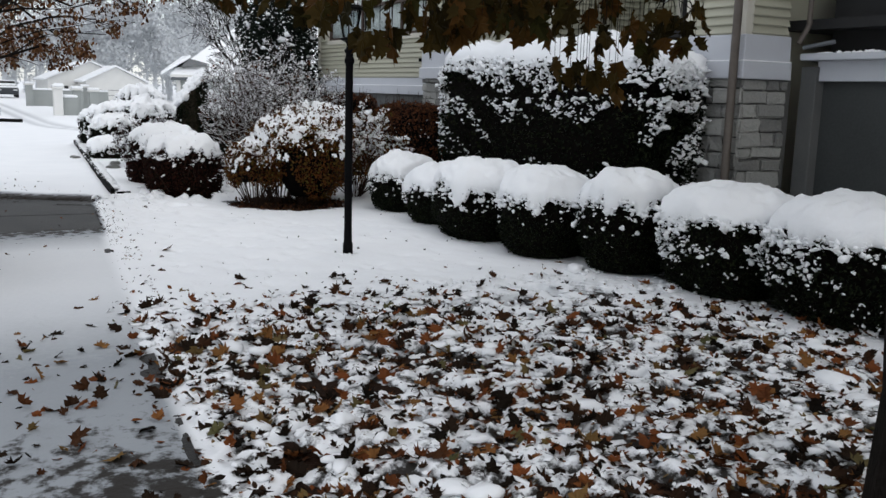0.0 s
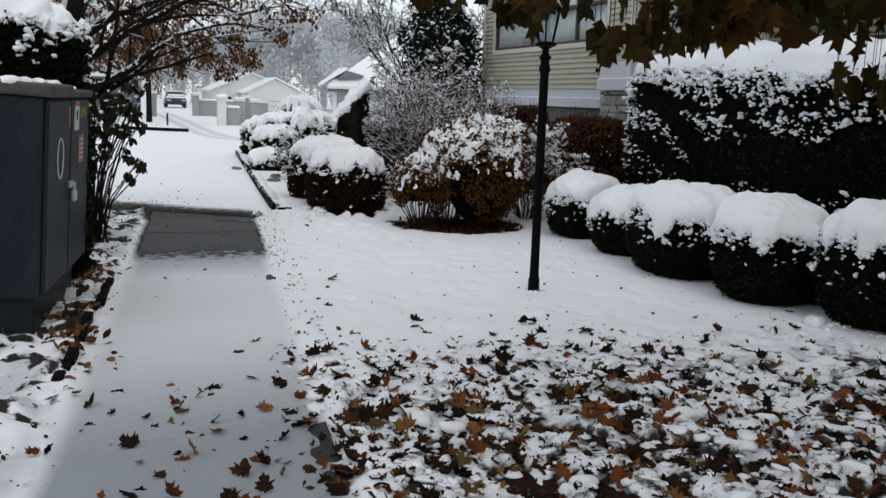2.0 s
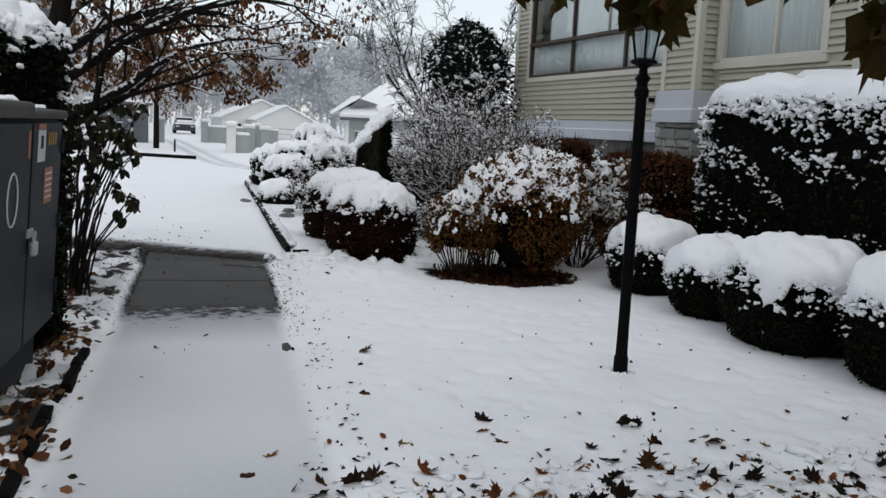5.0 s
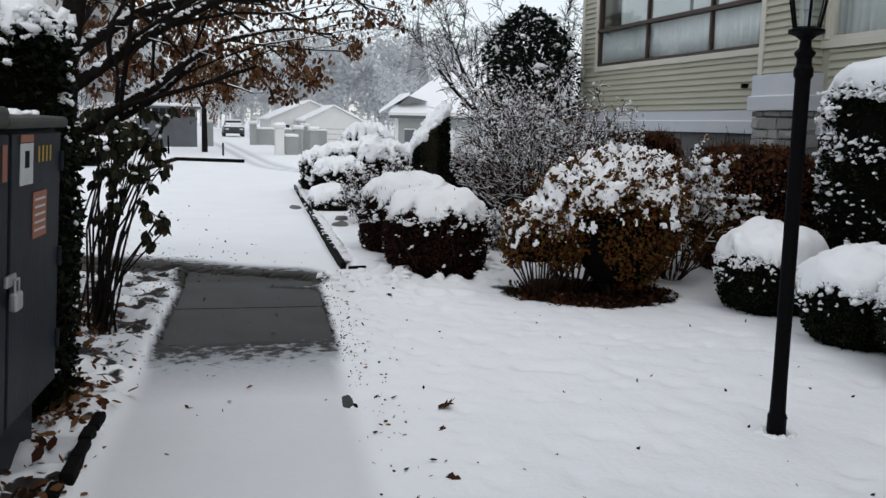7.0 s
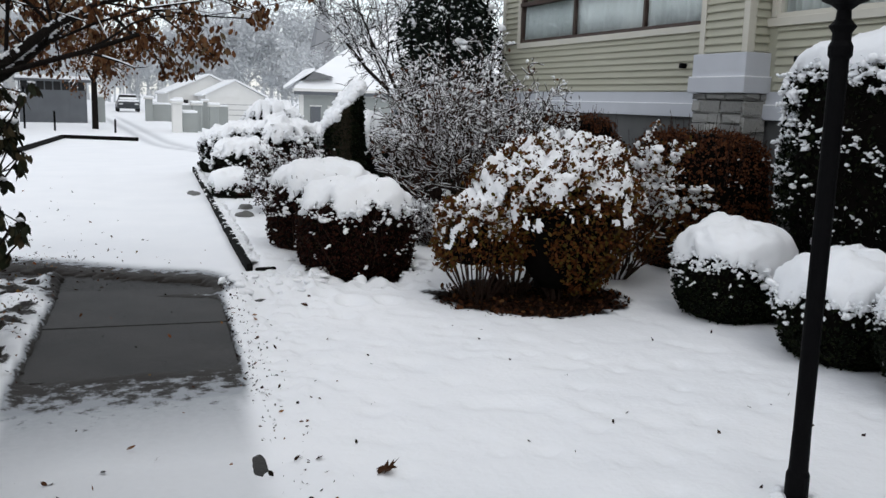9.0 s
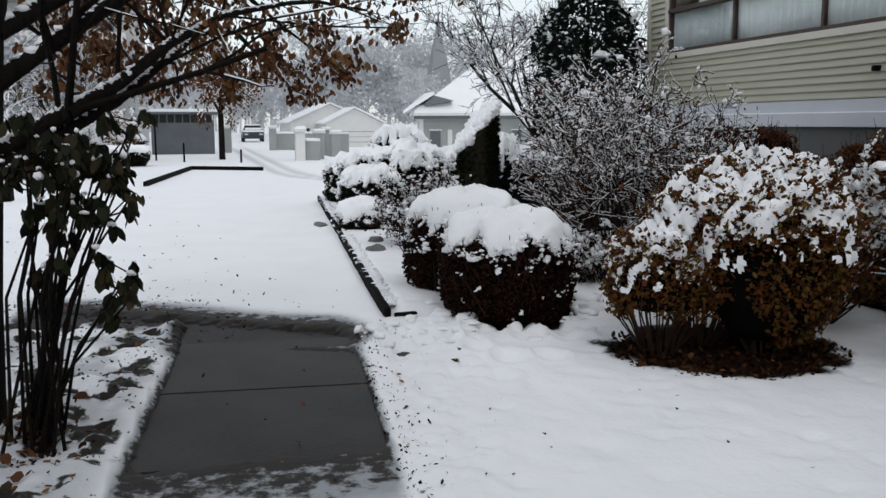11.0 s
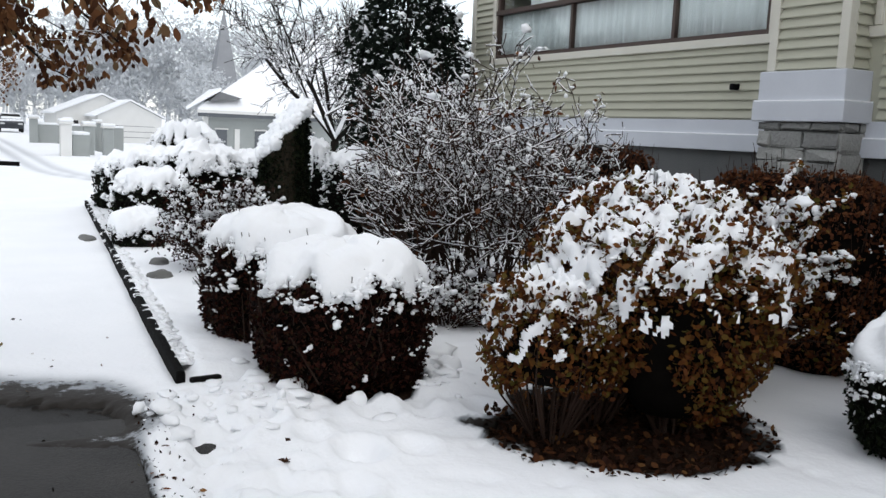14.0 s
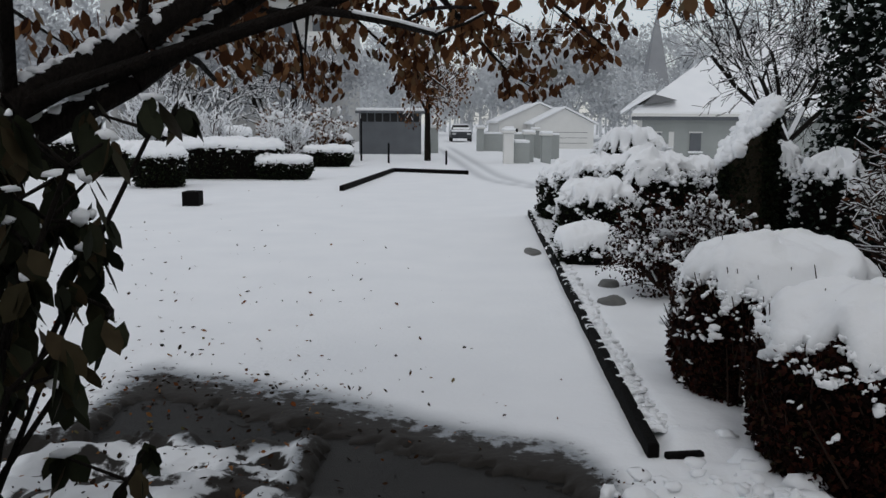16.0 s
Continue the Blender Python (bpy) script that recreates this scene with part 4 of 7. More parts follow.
    # dark sheet whose colour stands in for the porch's shaded depth
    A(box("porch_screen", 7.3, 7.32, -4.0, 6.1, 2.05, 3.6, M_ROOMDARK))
    A(box("porch_end_wall", 6.95, 8.3, 6.50, 6.62, -0.2, 6.2, M_SIDING))
    A(box("wall", 7.0, 7.25, -4.0, 6.1, 3.6, 6.2, M_SIDING))
    A(box("wall", 12.0, 12.2, -4.0, 19.1, -0.2, 6.2, M_SIDING))
    A(box("wall", 6.94, 12.0, 18.9, 19.1, -0.2, 6.2, M_SIDING))
    A(box("wall", 7.25, 12.0, -4.0, -3.8, -0.2, 6.2, M_SIDING))
    A(box("floor_slab", 7.0, 12.0, -3.8, 18.9, 2.3, 2.4, M_ROOMDARK))
    A(box("room_wall", 9.6, 9.7, 10.36, 18.9, 2.4, 6.0, M_CURTAIN))
    # roof
    bm = bmesh.new()
    e, r = 6.2, 8.6
    c = [bm.verts.new(v) for v in ((6.0, -4.6, e), (12.8, -4.6, e), (12.8, 19.8, e), (6.0, 19.8, e), (9.4, -1.2, r), (9.4, 16.4, r))]
    for f in ((0, 1, 4), (1, 2, 5, 4), (2, 3, 5), (3, 0, 4, 5), (3, 2, 1, 0)):
        bm.faces.new([c[k] for k in f])
    A(part("roof", bm, M_SNOW, label="snow-covered hip roof"))
    # down pipe and elbow
    def pipe(nm, pts, r, m):
        segs = [(pts[k], pts[k + 1], r, r) for k in range(len(pts) - 1)]
        return A(tubes(nm, segs, m, None, 10))
    pipe("down_pipe", [(5.98, 6.17, -0.05), (5.98, 6.17, 2.4), (5.98, 6.17, 5.6)], 0.042, M_PIPE)
    pipe("drain_elbow", [(6.80, 6.0, 3.4), (6.78, 5.98, 2.32), (6.70, 6.02, 2.14)], 0.026, M_PIPE)
    pipe("drain_elbow", [(6.86, 5.72, 2.16), (6.72, 5.98, 2.1)], 0.022, M_FARGREY)
    # hose taps on the wall
    for y, z in ((14.03, 2.11), (12.15, 2.13)):
        A(box("wall_tap", X - 0.10, X - 0.012, y - 0.03, y + 0.03, z - 0.03, z + 0.03, M_BLACKMETAL, bevel=0.01))
    # snow on the ledges
    n = 500
    rng = np.random.default_rng(3)
    yy = rng.uniform(-3.5, 6.0, n)
    A(lumps("ledge_snow", np.stack([rng.uniform(6.82, 7.1, n), yy, np.full(n, 2.05)], 1), rng.uniform(0.02, 0.05, n), M_SNOW, None, 0.5))


build_house()


# ---- lamp post ----
def build_lamp_post(x, y):
    root = empty("lamp_post", (x, y, 0), "black painted garden lamp post with glass lantern standing in snow", "lamp post")
    A = lambda ob: adopt(ob, root)
    A(part("post", lathe_bm([(0.048, -0.15), (0.048, 0.10), (0.040, 0.12), (0.037, 0.3), (0.036, 1.80), (0.046, 1.815), (0.046, 1.85), (0.036, 1.87), (0.036, 1.90)], 18, (x, y)), M_BLACKMETAL, smooth=False))
    lantern = A(part("lantern", lathe_bm([(0.036, 1.90), (0.052, 1.925), (0.030, 1.95), (0.026, 1.985), (0.05, 2.005), (0.085, 2.02), (0.085, 2.035), (0.05, 2.05)], 18, (x, y)), M_BLACKMETAL))

    def B(ob):
        ob.parent = lantern
        return ob
    # flared six-sided cage
    z0, z1, r0, r1 = 2.04, 2.30, 0.062, 0.112
    for k in range(6):
        a = 2 * math.pi * k / 6
        b = 2 * math.pi * (k + 1) / 6
        p0 = (x + r0 * math.cos(a), y + r0 * math.sin(a), z0)
        p1 = (x + r1 * math.cos(a), y + r1 * math.sin(a), z1)
        B(tubes("cage_bar", [(p0, p1, 0.007, 0.007)], M_BLACKMETAL, None, 6))
        q0 = (x + r0 * math.cos(b), y + r0 * math.sin(b), z0)
        q1 = (x + r1 * math.cos(b), y + r1 * math.sin(b), z1)
        g = B(mesh_ob("pane", [p0, q0, q1, p1], [(0, 1, 2, 3)], M_LAMPGLASS))
        so = g.modifiers.new("thick", "SOLIDIFY")
        so.thickness = 0.003
        g.visible_shadow = False
    B(part("roof_cap", lathe_bm([(0.125, 2.295), (0.128, 2.31), (0.10, 2.335), (0.055, 2.38), (0.03, 2.40), (0.02, 2.43), (0.026, 2.45), (0.004, 2.475)], 12, (x, y)), M_BLACKMETAL))
    B(part("socket", lathe_bm([(0.018, 2.04), (0.018, 2.12), (0.026, 2.13), (0.026, 2.2), (0.01, 2.23)], 10, (x, y)), M_STICKER, label="pale candle lamp holder"))
    B(part("cap_snow", lathe_bm([(0.10, 2.338), (0.085, 2.375), (0.05, 2.41), (0.02, 2.43)], 12, (x, y)), M_SNOW, smooth=True))
    n = 26
    rng = np.random.default_rng(2)
    a = rng.uniform(0, 6.28, n)
    A(lumps("snow_foot", np.stack([x + 0.075 * np.cos(a), y + 0.075 * np.sin(a), np.full(n, 0.0)], 1), rng.uniform(0.012, 0.03, n), M_SNOW, None, 0.7))


build_lamp_post(2.55, 7.64)


# ---- utility cabinet beside the walk ----
def build_cabinet():
    root = empty("utility_cabinet", (-1.1, 7.69, 0), "dark blue-grey steel utility cabinet with stickers and snowy lid", "utility cabinet")
    T = pose(-1.125, 7.57, 0, 0, 3.5, -6.8)

    def A(ob):
        ob.matrix_world = T
        return adopt(ob, root)

    def on(ob, door):
        ob.parent = door
        return ob
    y0, y1, mid, D, H = -0.66, 0.90, 0.12, 0.85, 1.50
    # local: front face at x = 0, doors along y
    A(box("body", -D, 0.0, y0, y1, 0.26, H, M_CABINET, bevel=0.015))
    A(box("plinth", -D + 0.08, -0.05, y0 + 0.08, y1 - 0.1, -0.1, 0.26, M_CABINET, bevel=0.01))
    near = A(box("door", 0.002, 0.028, y0 + 0.02, mid - 0.014, 0.29, H - 0.02, M_CABINET, bevel=0.008))
    far = A(box("door", 0.002, 0.028, mid + 0.014, y1 - 0.02, 0.29, H - 0.02, M_CABINET, bevel=0.008))
    lid = A(box("lid", -D - 0.04, 0.05, mid - 0.1, y1 + 0.03, H, H + 0.05, M_CABLID, bevel=0.02, label="weathered overhanging lid"))
    raised = A(box("lid", -D - 0.04, 0.06, y0 - 0.03, mid - 0.11, H + 0.004, H + 0.085, M_CABLID, bevel=0.02, label="weathered raised lid"))
    on(box("sticker", 0.029, 0.032, 0.24, 0.42, 1.27, 1.44, M_STICKER, label="white warning sticker"), far)
    on(box("sticker_header", 0.029, 0.0325, 0.24, 0.42, 1.444, 1.475, M_ORANGE), far)
    on(part("sticker_mark", box_bm(0.0325, 0.0335, 0.30, 0.36, 1.34, 1.41, 0.0), M_BLACKMETAL), far)
    on(box("orange_sticker", 0.029, 0.032, 0.43, 0.64, 1.03, 1.23, M_ORANGE, label="faded orange sticker"), far)
    for k in range(5):
        on(box("sticker_bar", 0.0325, 0.0335, 0.455, 0.615, 1.06 + 0.033 * k, 1.07 + 0.033 * k, M_STICKER), far)
    for k in range(4):
        on(box("number_bar", 0.029, 0.031, 0.50 + 0.06 * k, 0.525 + 0.06 * k, 1.355, 1.425, M_YELLOW), far)
    for z in (0.45, 0.85, 1.3):
        on(part("hinge", lathe_bm([(0.012, z), (0.012, z + 0.09)], 8, (0.034, y1 - 0.03)), M_CABINET), far)
    on(box("small_label", 0.029, 0.031, 0.02, 0.075, 1.30, 1.44, M_ORANGE), near)
    on(box("hasp", 0.028, 0.043, 0.06, 0.18, 0.885, 0.93, M_STEEL, bevel=0.004), far)
    lock = A(box("padlock", 0.043, 0.075, 0.075, 0.165, 0.79, 0.865, M_STEEL, bevel=0.01))
    on(tubes("shackle", [((0.06, 0.095, 0.86), (0.06, 0.095, 0.915), 0.006, 0.006), ((0.06, 0.095, 0.915), (0.06, 0.145, 0.915), 0.006, 0.006), ((0.06, 0.145, 0.915), (0.06, 0.145, 0.86), 0.006, 0.006)], M_STEEL, None, 6), lock)
    # round white scrawl on the near door
    ring = [((0.03, -0.25 + 0.10 * math.cos(a), 1.11 + 0.13 * math.sin(a)), (0.03, -0.25 + 0.10 * math.cos(a + 0.4), 1.11 + 0.13 * math.sin(a + 0.4)), 0.005, 0.005) for a in np.arange(0, 6.2, 0.4)]
    on(tubes("paint_ring", ring, M_STICKER, None, 4), near)
    # snow on the lid
    rng = np.random.default_rng(12)
    n = 260
    P = np.stack([rng.uniform(-D, -0.05, n), rng.uniform(y0, y1, n), np.full(n, H + 0.05)], 1)
    P[:, 2] += 0.035 * (P[:, 1] < mid - 0.1)
    P = P[vnoise(P[:, 0] * 7, P[:, 1] * 7, 12) > 0.35]
    for owner, k in ((lid, P[:, 1] >= mid - 0.1), (raised, P[:, 1] < mid - 0.1)):
        tagged(on(lumps("lid_snow", P[k], rng.uniform(0.015, 0.045, k.sum()), M_SNOW, None, 0.5, detail=2), owner), kind="stuff")


build_cabinet()

# ---- hedges and shrubs ----
EVER = "clipped dark evergreen bush capped with snow"
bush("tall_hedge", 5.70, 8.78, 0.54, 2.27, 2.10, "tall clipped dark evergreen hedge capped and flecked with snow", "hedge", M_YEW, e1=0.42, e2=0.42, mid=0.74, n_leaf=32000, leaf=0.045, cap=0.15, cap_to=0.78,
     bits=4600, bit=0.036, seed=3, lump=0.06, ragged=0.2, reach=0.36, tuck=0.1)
FRONT = "row of bushes before the house"
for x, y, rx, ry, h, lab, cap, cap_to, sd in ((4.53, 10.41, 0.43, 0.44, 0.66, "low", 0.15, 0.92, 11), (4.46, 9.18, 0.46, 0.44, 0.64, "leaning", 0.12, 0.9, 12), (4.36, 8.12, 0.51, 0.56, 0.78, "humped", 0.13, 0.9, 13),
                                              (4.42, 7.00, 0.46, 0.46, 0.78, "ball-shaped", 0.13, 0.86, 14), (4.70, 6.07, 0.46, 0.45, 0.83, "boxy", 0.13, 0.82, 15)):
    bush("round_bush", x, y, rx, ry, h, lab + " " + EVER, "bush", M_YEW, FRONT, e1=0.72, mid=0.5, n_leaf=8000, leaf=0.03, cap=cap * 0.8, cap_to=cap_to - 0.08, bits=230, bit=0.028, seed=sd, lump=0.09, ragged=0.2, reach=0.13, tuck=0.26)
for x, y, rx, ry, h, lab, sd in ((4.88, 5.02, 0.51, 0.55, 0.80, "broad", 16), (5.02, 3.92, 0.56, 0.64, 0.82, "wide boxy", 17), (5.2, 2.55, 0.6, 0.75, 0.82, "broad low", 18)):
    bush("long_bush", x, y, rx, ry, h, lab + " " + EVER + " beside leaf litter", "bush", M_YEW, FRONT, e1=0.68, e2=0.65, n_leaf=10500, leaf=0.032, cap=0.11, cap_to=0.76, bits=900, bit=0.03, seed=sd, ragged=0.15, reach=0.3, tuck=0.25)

BARB = "rounded maroon-leaved bush with lumpy snow on top"
for x, y, rx, ry, h, lab, sd in ((2.20, 12.85, 0.54, 0.50, 0.80, "smaller", 21), (2.16, 13.92, 0.56, 0.54, 0.88, "larger", 22)):
    bush("barberry_bush", x, y, rx, ry, h, lab + " " + BARB, "bush", M_ROUND, "pair by the kerb", e1=0.8, n_leaf=15000, leaf=0.034, cap=0.10, cap_to=0.7, bits=420, bit=0.03, seed=sd, lump=0.1, twig=200, ragged=0.2, reach=0.25, tuck=0.14)


# ---- loose-grown shrubs ----
def snow_on(root, name, segs, rng, share=0.8, fat=1.5, lift=1.0, flat_only=0.85, r_min=0.004):
    """Snow lying along the upper side of branches."""
    keep = []
    for s in segs:
        d = np.array(s[1]) - np.array(s[0])
        if abs(d[2]) / (np.linalg.norm(d) + 1e-9) < flat_only and rng.uniform() < share:
            r0, r1 = max(s[2], r_min), max(s[3], r_min)
            keep.append((s[0], s[1], r0, r1))
    return tagged(adopt(tubes(name, keep, M_SNOW, None, 5, lift=lift, fat=fat), root), kind="stuff")


def twig_shrub(name, x, y, rx, ry, h, label, seed, stems=40, depth=2, leaf_m=None, n_leaf=0, leaf=0.05, snow_fat=1.6, clumps=0, clump=0.03, r0=0.014, share=0.85, r_min=0.004, snow_m=None, base=0.12, wide=0.45, steep=0.93, kids=(2, 4), steps=3, bend=0.22, dome=False, twig_min=0.0):
    rng = np.random.default_rng(seed)
    root = empty(name, (x, y, 0), label, "shrub")
    segs, tips = [], []
    for k in range(stems):
        a = 2 * math.pi * (k + rng.uniform(0, 0.8)) / stems
        out = rng.uniform(0.1, 1.0) ** 0.7
        d = np.array([math.cos(a) * rx * out, math.sin(a) * ry * out, h * rng.uniform(0.75, 1.0) * (1 - 0.45 * out ** 2)])
        L_ = np.linalg.norm(d)
        grow(rng, (x + math.cos(a) * base * rx, y + math.sin(a) * base * ry, 0.0), d / L_, L_ * 0.62, r0, depth, segs, tips, bend=bend, up=0.03, kids=kids, shrink=0.52, steps=steps, spread=wide)
    segs = [s for s in segs if s[1][2] > 0.02 and ((s[1][0] - x) / rx) ** 2 + ((s[1][1] - y) / ry) ** 2 < 1.35]
    if dome:
        inside = lambda p: ((p[0] - x) / rx) ** 2 + ((p[1] - y) / ry) ** 2 + ((p[2] - 0.56 * h) / ((0.46 if p[2] > 0.56 * h else 0.75) * h)) ** 2 < 1.0 + 0.25 * noise.noise(Vector((p[0] * 2.5, p[1] * 2.5, p[2] * 2.5)))
        segs = [s for s in segs if inside(s[1])]
        tips = [q for q in tips if inside(q[0])]
    segs = [(a_, b_, max(c_, twig_min), max(d_, twig_min)) for a_, b_, c_, d_ in segs]
    tagged(adopt(tubes("twig", segs, M_TWIG, None, 4), root), kind="stuff")
    snow_on(root, "twig_snow", [s for s in segs if s[1][2] > 0.22 * h and s[2] < 0.75 * r0] if dome else segs, rng, share, snow_fat, 1.0 + 0.25 * (twig_min > 0), steep, r_min)
    tp = np.array([t[0] for t in tips])
    if n_leaf:
        pos = tp[rng.integers(0, len(tp), n_leaf)] + rng.normal(0, 0.03, (n_leaf, 3))
        pos[:, 2] = np.clip(pos[:, 2], 0.05, None)
        tagged(adopt(leaves("foliage", pos, rng.uniform(0.7, 1.3, n_leaf) * leaf, leaf_m, None, "oval", spread=1.0), root), kind="stuff")
    if clumps:
        tz = tp[tp[:, 2] > np.quantile(tp[:, 2], 0.35)]
        pos = tz[rng.integers(0, len(tz), clumps)] + rng.normal(0, 0.015, (clumps, 3))
        tagged(adopt(lumps("snow_clump", pos, rng.exponential(clump * 0.5, clumps) + clump * 0.35, M_SNOW, None, 0.75, detail=2), root), kind="stuff")
    return root


# autumn shrub on the bare mulch: three lobes on bare stems, a broken crust of snow on its crown
def autumn_shrub():
    rng = np.random.default_rng(31)
    root = empty("autumn_shrub", (3.3, 11.4, 0), "rusty orange and green leaved shrub loaded with snow", "shrub")
    lobes = ((2.84, 11.50, 0.36, 0.34, 0.80, 0.6, 0.26), (3.52, 11.30, 0.58, 0.46, 1.12, 0.6, 0.04), (3.78, 11.86, 0.64, 0.46, 1.28, 0.62, 0.2), (3.22, 11.62, 0.42, 0.36, 1.08, 0.62, 0.5))
    stems, fol, fol_n, crown, sheets, core = [], [], [], [], [], []
    for k, (cx, cy, rx, ry, h, mid, foot) in enumerate(lobes):
        def on(th, ph, off=1.0):
            w = off * (1 + 0.34 * (fbm(np.cos(th) * 2.6 + 7 * k + ph * 1.9, np.sin(th) * 2.6 + ph * 2.3, 90 + k) - 0.5))
            X, Y, Z = shell(th, ph, rx, ry, h, 0.7, 0.9, mid * h, 0.72)
            return np.stack([cx + X * w, cy + Y * w, Z * (0.55 + 0.45 * w)], axis=-1)
        # bare stems fanning out of one root
        for _ in range(34):
            a, b = rng.uniform(0, 6.283), rng.uniform(0.2, 1.75)
            e = on(np.array([a]), np.array([b]), 0.97)[0]
            st = np.array([cx + 0.09 * math.cos(a), cy + 0.09 * math.sin(a), -0.03])
            kn = st * 0.4 + e * 0.6 + np.array([0.3 * (e[0] - cx), 0.3 * (e[1] - cy), -0.1 * h]) * 0.5 + rng.normal(0, 0.025, 3)
            stems += [(st, kn, 0.008, 0.006), (kn, e, 0.006, 0.002)]
            for _ in range(3):
                q = kn + (e - kn) * rng.uniform(0.1, 0.7)
                stems.append((q, q + (e - kn) * 0.4 + rng.normal(0, 0.07, 3), 0.003, 0.0015))
        n = int(17000 * (rx + ry) * h / 1.4)
        th, ph = rng.uniform(0, 6.283, n), 0.15 + (np.pi * 0.97 - 0.15) * rng.uniform(0, 1, n)
        P = on(th, ph) + rng.normal(0, 0.02, (n, 3))
        inw = rng.exponential(0.09, n)[:, None]
        P = P * (1 - inw) + np.array([cx, cy, mid * h]) * inw
        keep = (P[:, 2] > foot + 0.4 * step(3.52, 3.18, P[:, 0]) * (k in (1, 2)) + 0.2 * (fbm(P[:, 0] * 5, P[:, 1] * 5, 97) - 0.5)) & (vnoise(P[:, 0] * 9 + P[:, 2] * 7, P[:, 1] * 9 + P[:, 2] * 5, 98) > 0.22)
        fol.append(P[keep])
        fol_n.append((P - np.array([cx, cy, 0.4 * h]))[keep])
        # crust
        m = int(2600 * (rx + ry))
        th, ph = rng.uniform(0, 6.283, m), np.pi * 0.5 * np.sqrt(rng.uniform(0, 1, m)) * 0.98
        P = on(th, ph, 1.01)
        thin = step(0.5, 0.95, ph / (np.pi / 2))
        keep = 0.6 * vnoise(P[:, 0] * 5.5 + 3, P[:, 1] * 5.5 + P[:, 2] * 3, 99) + 0.4 * vnoise(P[:, 0] * 15 + 3, P[:, 1] * 15 + P[:, 2] * 9, 89) > 0.37 + 0.24 * thin
        crown.append(P[keep])
        nt, npz = 190, 52
        TH, PH = np.meshgrid(np.linspace(0, 2 * np.pi, nt, endpoint=False), np.linspace(0.03, np.pi * 0.54, npz))
        B = on(TH, PH, 1.0)
        bx, by, bz = B[..., 0], B[..., 1], B[..., 2]
        e = 0.42 * fbm(bx * 7, by * 7 + bz * 4, 85) + 0.58 * vnoise(bx * 23, by * 23 + bz * 15, 86) - 0.455 - 0.22 * step(0.45, 1.05, PH / (np.pi / 2))
        fat = 0.05 * np.clip(e / 0.2, 0, 1) ** 0.55 * (0.45 + 1.1 * vnoise(bx * 27, by * 27 + bz * 20, 87))
        out = B - np.array([cx, cy, 0.6 * h])
        out = out / np.linalg.norm(out, axis=-1, keepdims=True) * 0.55 + np.array([0, 0, 0.7])
        V = (B + out * fat[..., None]).reshape(-1, 3)
        on_ = (e > 0).reshape(-1)
        F = [(q * nt + w, (q + 1) * nt + w, (q + 1) * nt + (w + 1) % nt, q * nt + (w + 1) % nt) for q in range(npz - 1) for w in range(nt)]
        sheets.append((V, [f for f in F if on_[f[0]] or on_[f[2]]]))
        # solid core per lobe, coloured near-black as the shade behind thin foliage
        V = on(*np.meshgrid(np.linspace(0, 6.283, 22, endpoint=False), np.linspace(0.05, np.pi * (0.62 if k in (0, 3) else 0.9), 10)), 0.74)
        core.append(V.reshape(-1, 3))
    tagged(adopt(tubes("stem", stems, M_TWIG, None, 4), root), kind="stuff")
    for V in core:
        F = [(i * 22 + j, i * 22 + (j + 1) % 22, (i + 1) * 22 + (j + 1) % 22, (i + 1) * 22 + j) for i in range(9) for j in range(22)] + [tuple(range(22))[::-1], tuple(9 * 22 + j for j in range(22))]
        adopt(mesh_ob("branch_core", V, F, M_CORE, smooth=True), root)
    P, N_ = np.concatenate(fol), np.concatenate(fol_n)
    N_ = N_ / np.linalg.norm(N_, axis=1, keepdims=True)
    tagged(adopt(leaves("foliage", P, rng.uniform(0.022, 0.052, len(P)), M_AUTUMN, None, "oval", normal=N_ * 0.6, spread=0.9), root), kind="stuff")
    C = np.concatenate(crown)
    for V, F in sheets:
        tagged(adopt(mesh_ob("snow_crust", V, F, M_SNOW, smooth=True), root), kind="stuff")
    C = C[rng.uniform(0, 1, len(C)) < 0.3]
    pos, sz = snow_clusters(rng, C, np.minimum(rng.exponential(0.006, len(C)) + 0.006, 0.03), 5)
    tagged(adopt(lumps("snow_clump", pos + np.array([0, 0, 0.008]), sz, M_SNOW, None, 0.7, rag=True), root), kind="stuff")
    k = rng.integers(0, len(C), 9500)
    pk = C[k] + rng.normal(0, 1, (9500, 3)) * np.array([0.035, 0.035, 0.015]) + np.array([0, 0, 0.022])
    tagged(adopt(leaves("crown_leaf", pk, rng.uniform(0.025, 0.05, 9500), M_AUTUMN, None, "oval"), root), kind="stuff")


autumn_shrub()
twig_shrub("snowy_shrub", 4.5, 11.95, 0.72, 0.72, 1.48, "brown twiggy shrub with pinkish leaves and caught snow", 33, stems=40, share=0.15, depth=2, leaf_m=M_AUTUMN, n_leaf=6500, leaf=0.04, clumps=5200, clump=0.013, r0=0.009, steps=4, bend=0.3)
bush("red_hedge", 5.60, 12.25, 0.5, 0.8, 1.40, "dark rust-red clipped shrub against the house foundation", "shrub", M_REDSHRUB, e1=0.6, e2=0.6, n_leaf=12000, leaf=0.04, cap=0.0, bits=60, bit=0.02, seed=35, lump=0.09, twig=240)
bush("red_hedge", 5.55, 14.6, 0.5, 0.6, 1.5, "dark red-brown clipped shrub beside the stone pier", "shrub", M_REDSHRUB, e1=0.6, e2=0.7, n_leaf=7000, leaf=0.04, cap=0.0, bits=60, bit=0.02, seed=36, lump=0.12, twig=200)
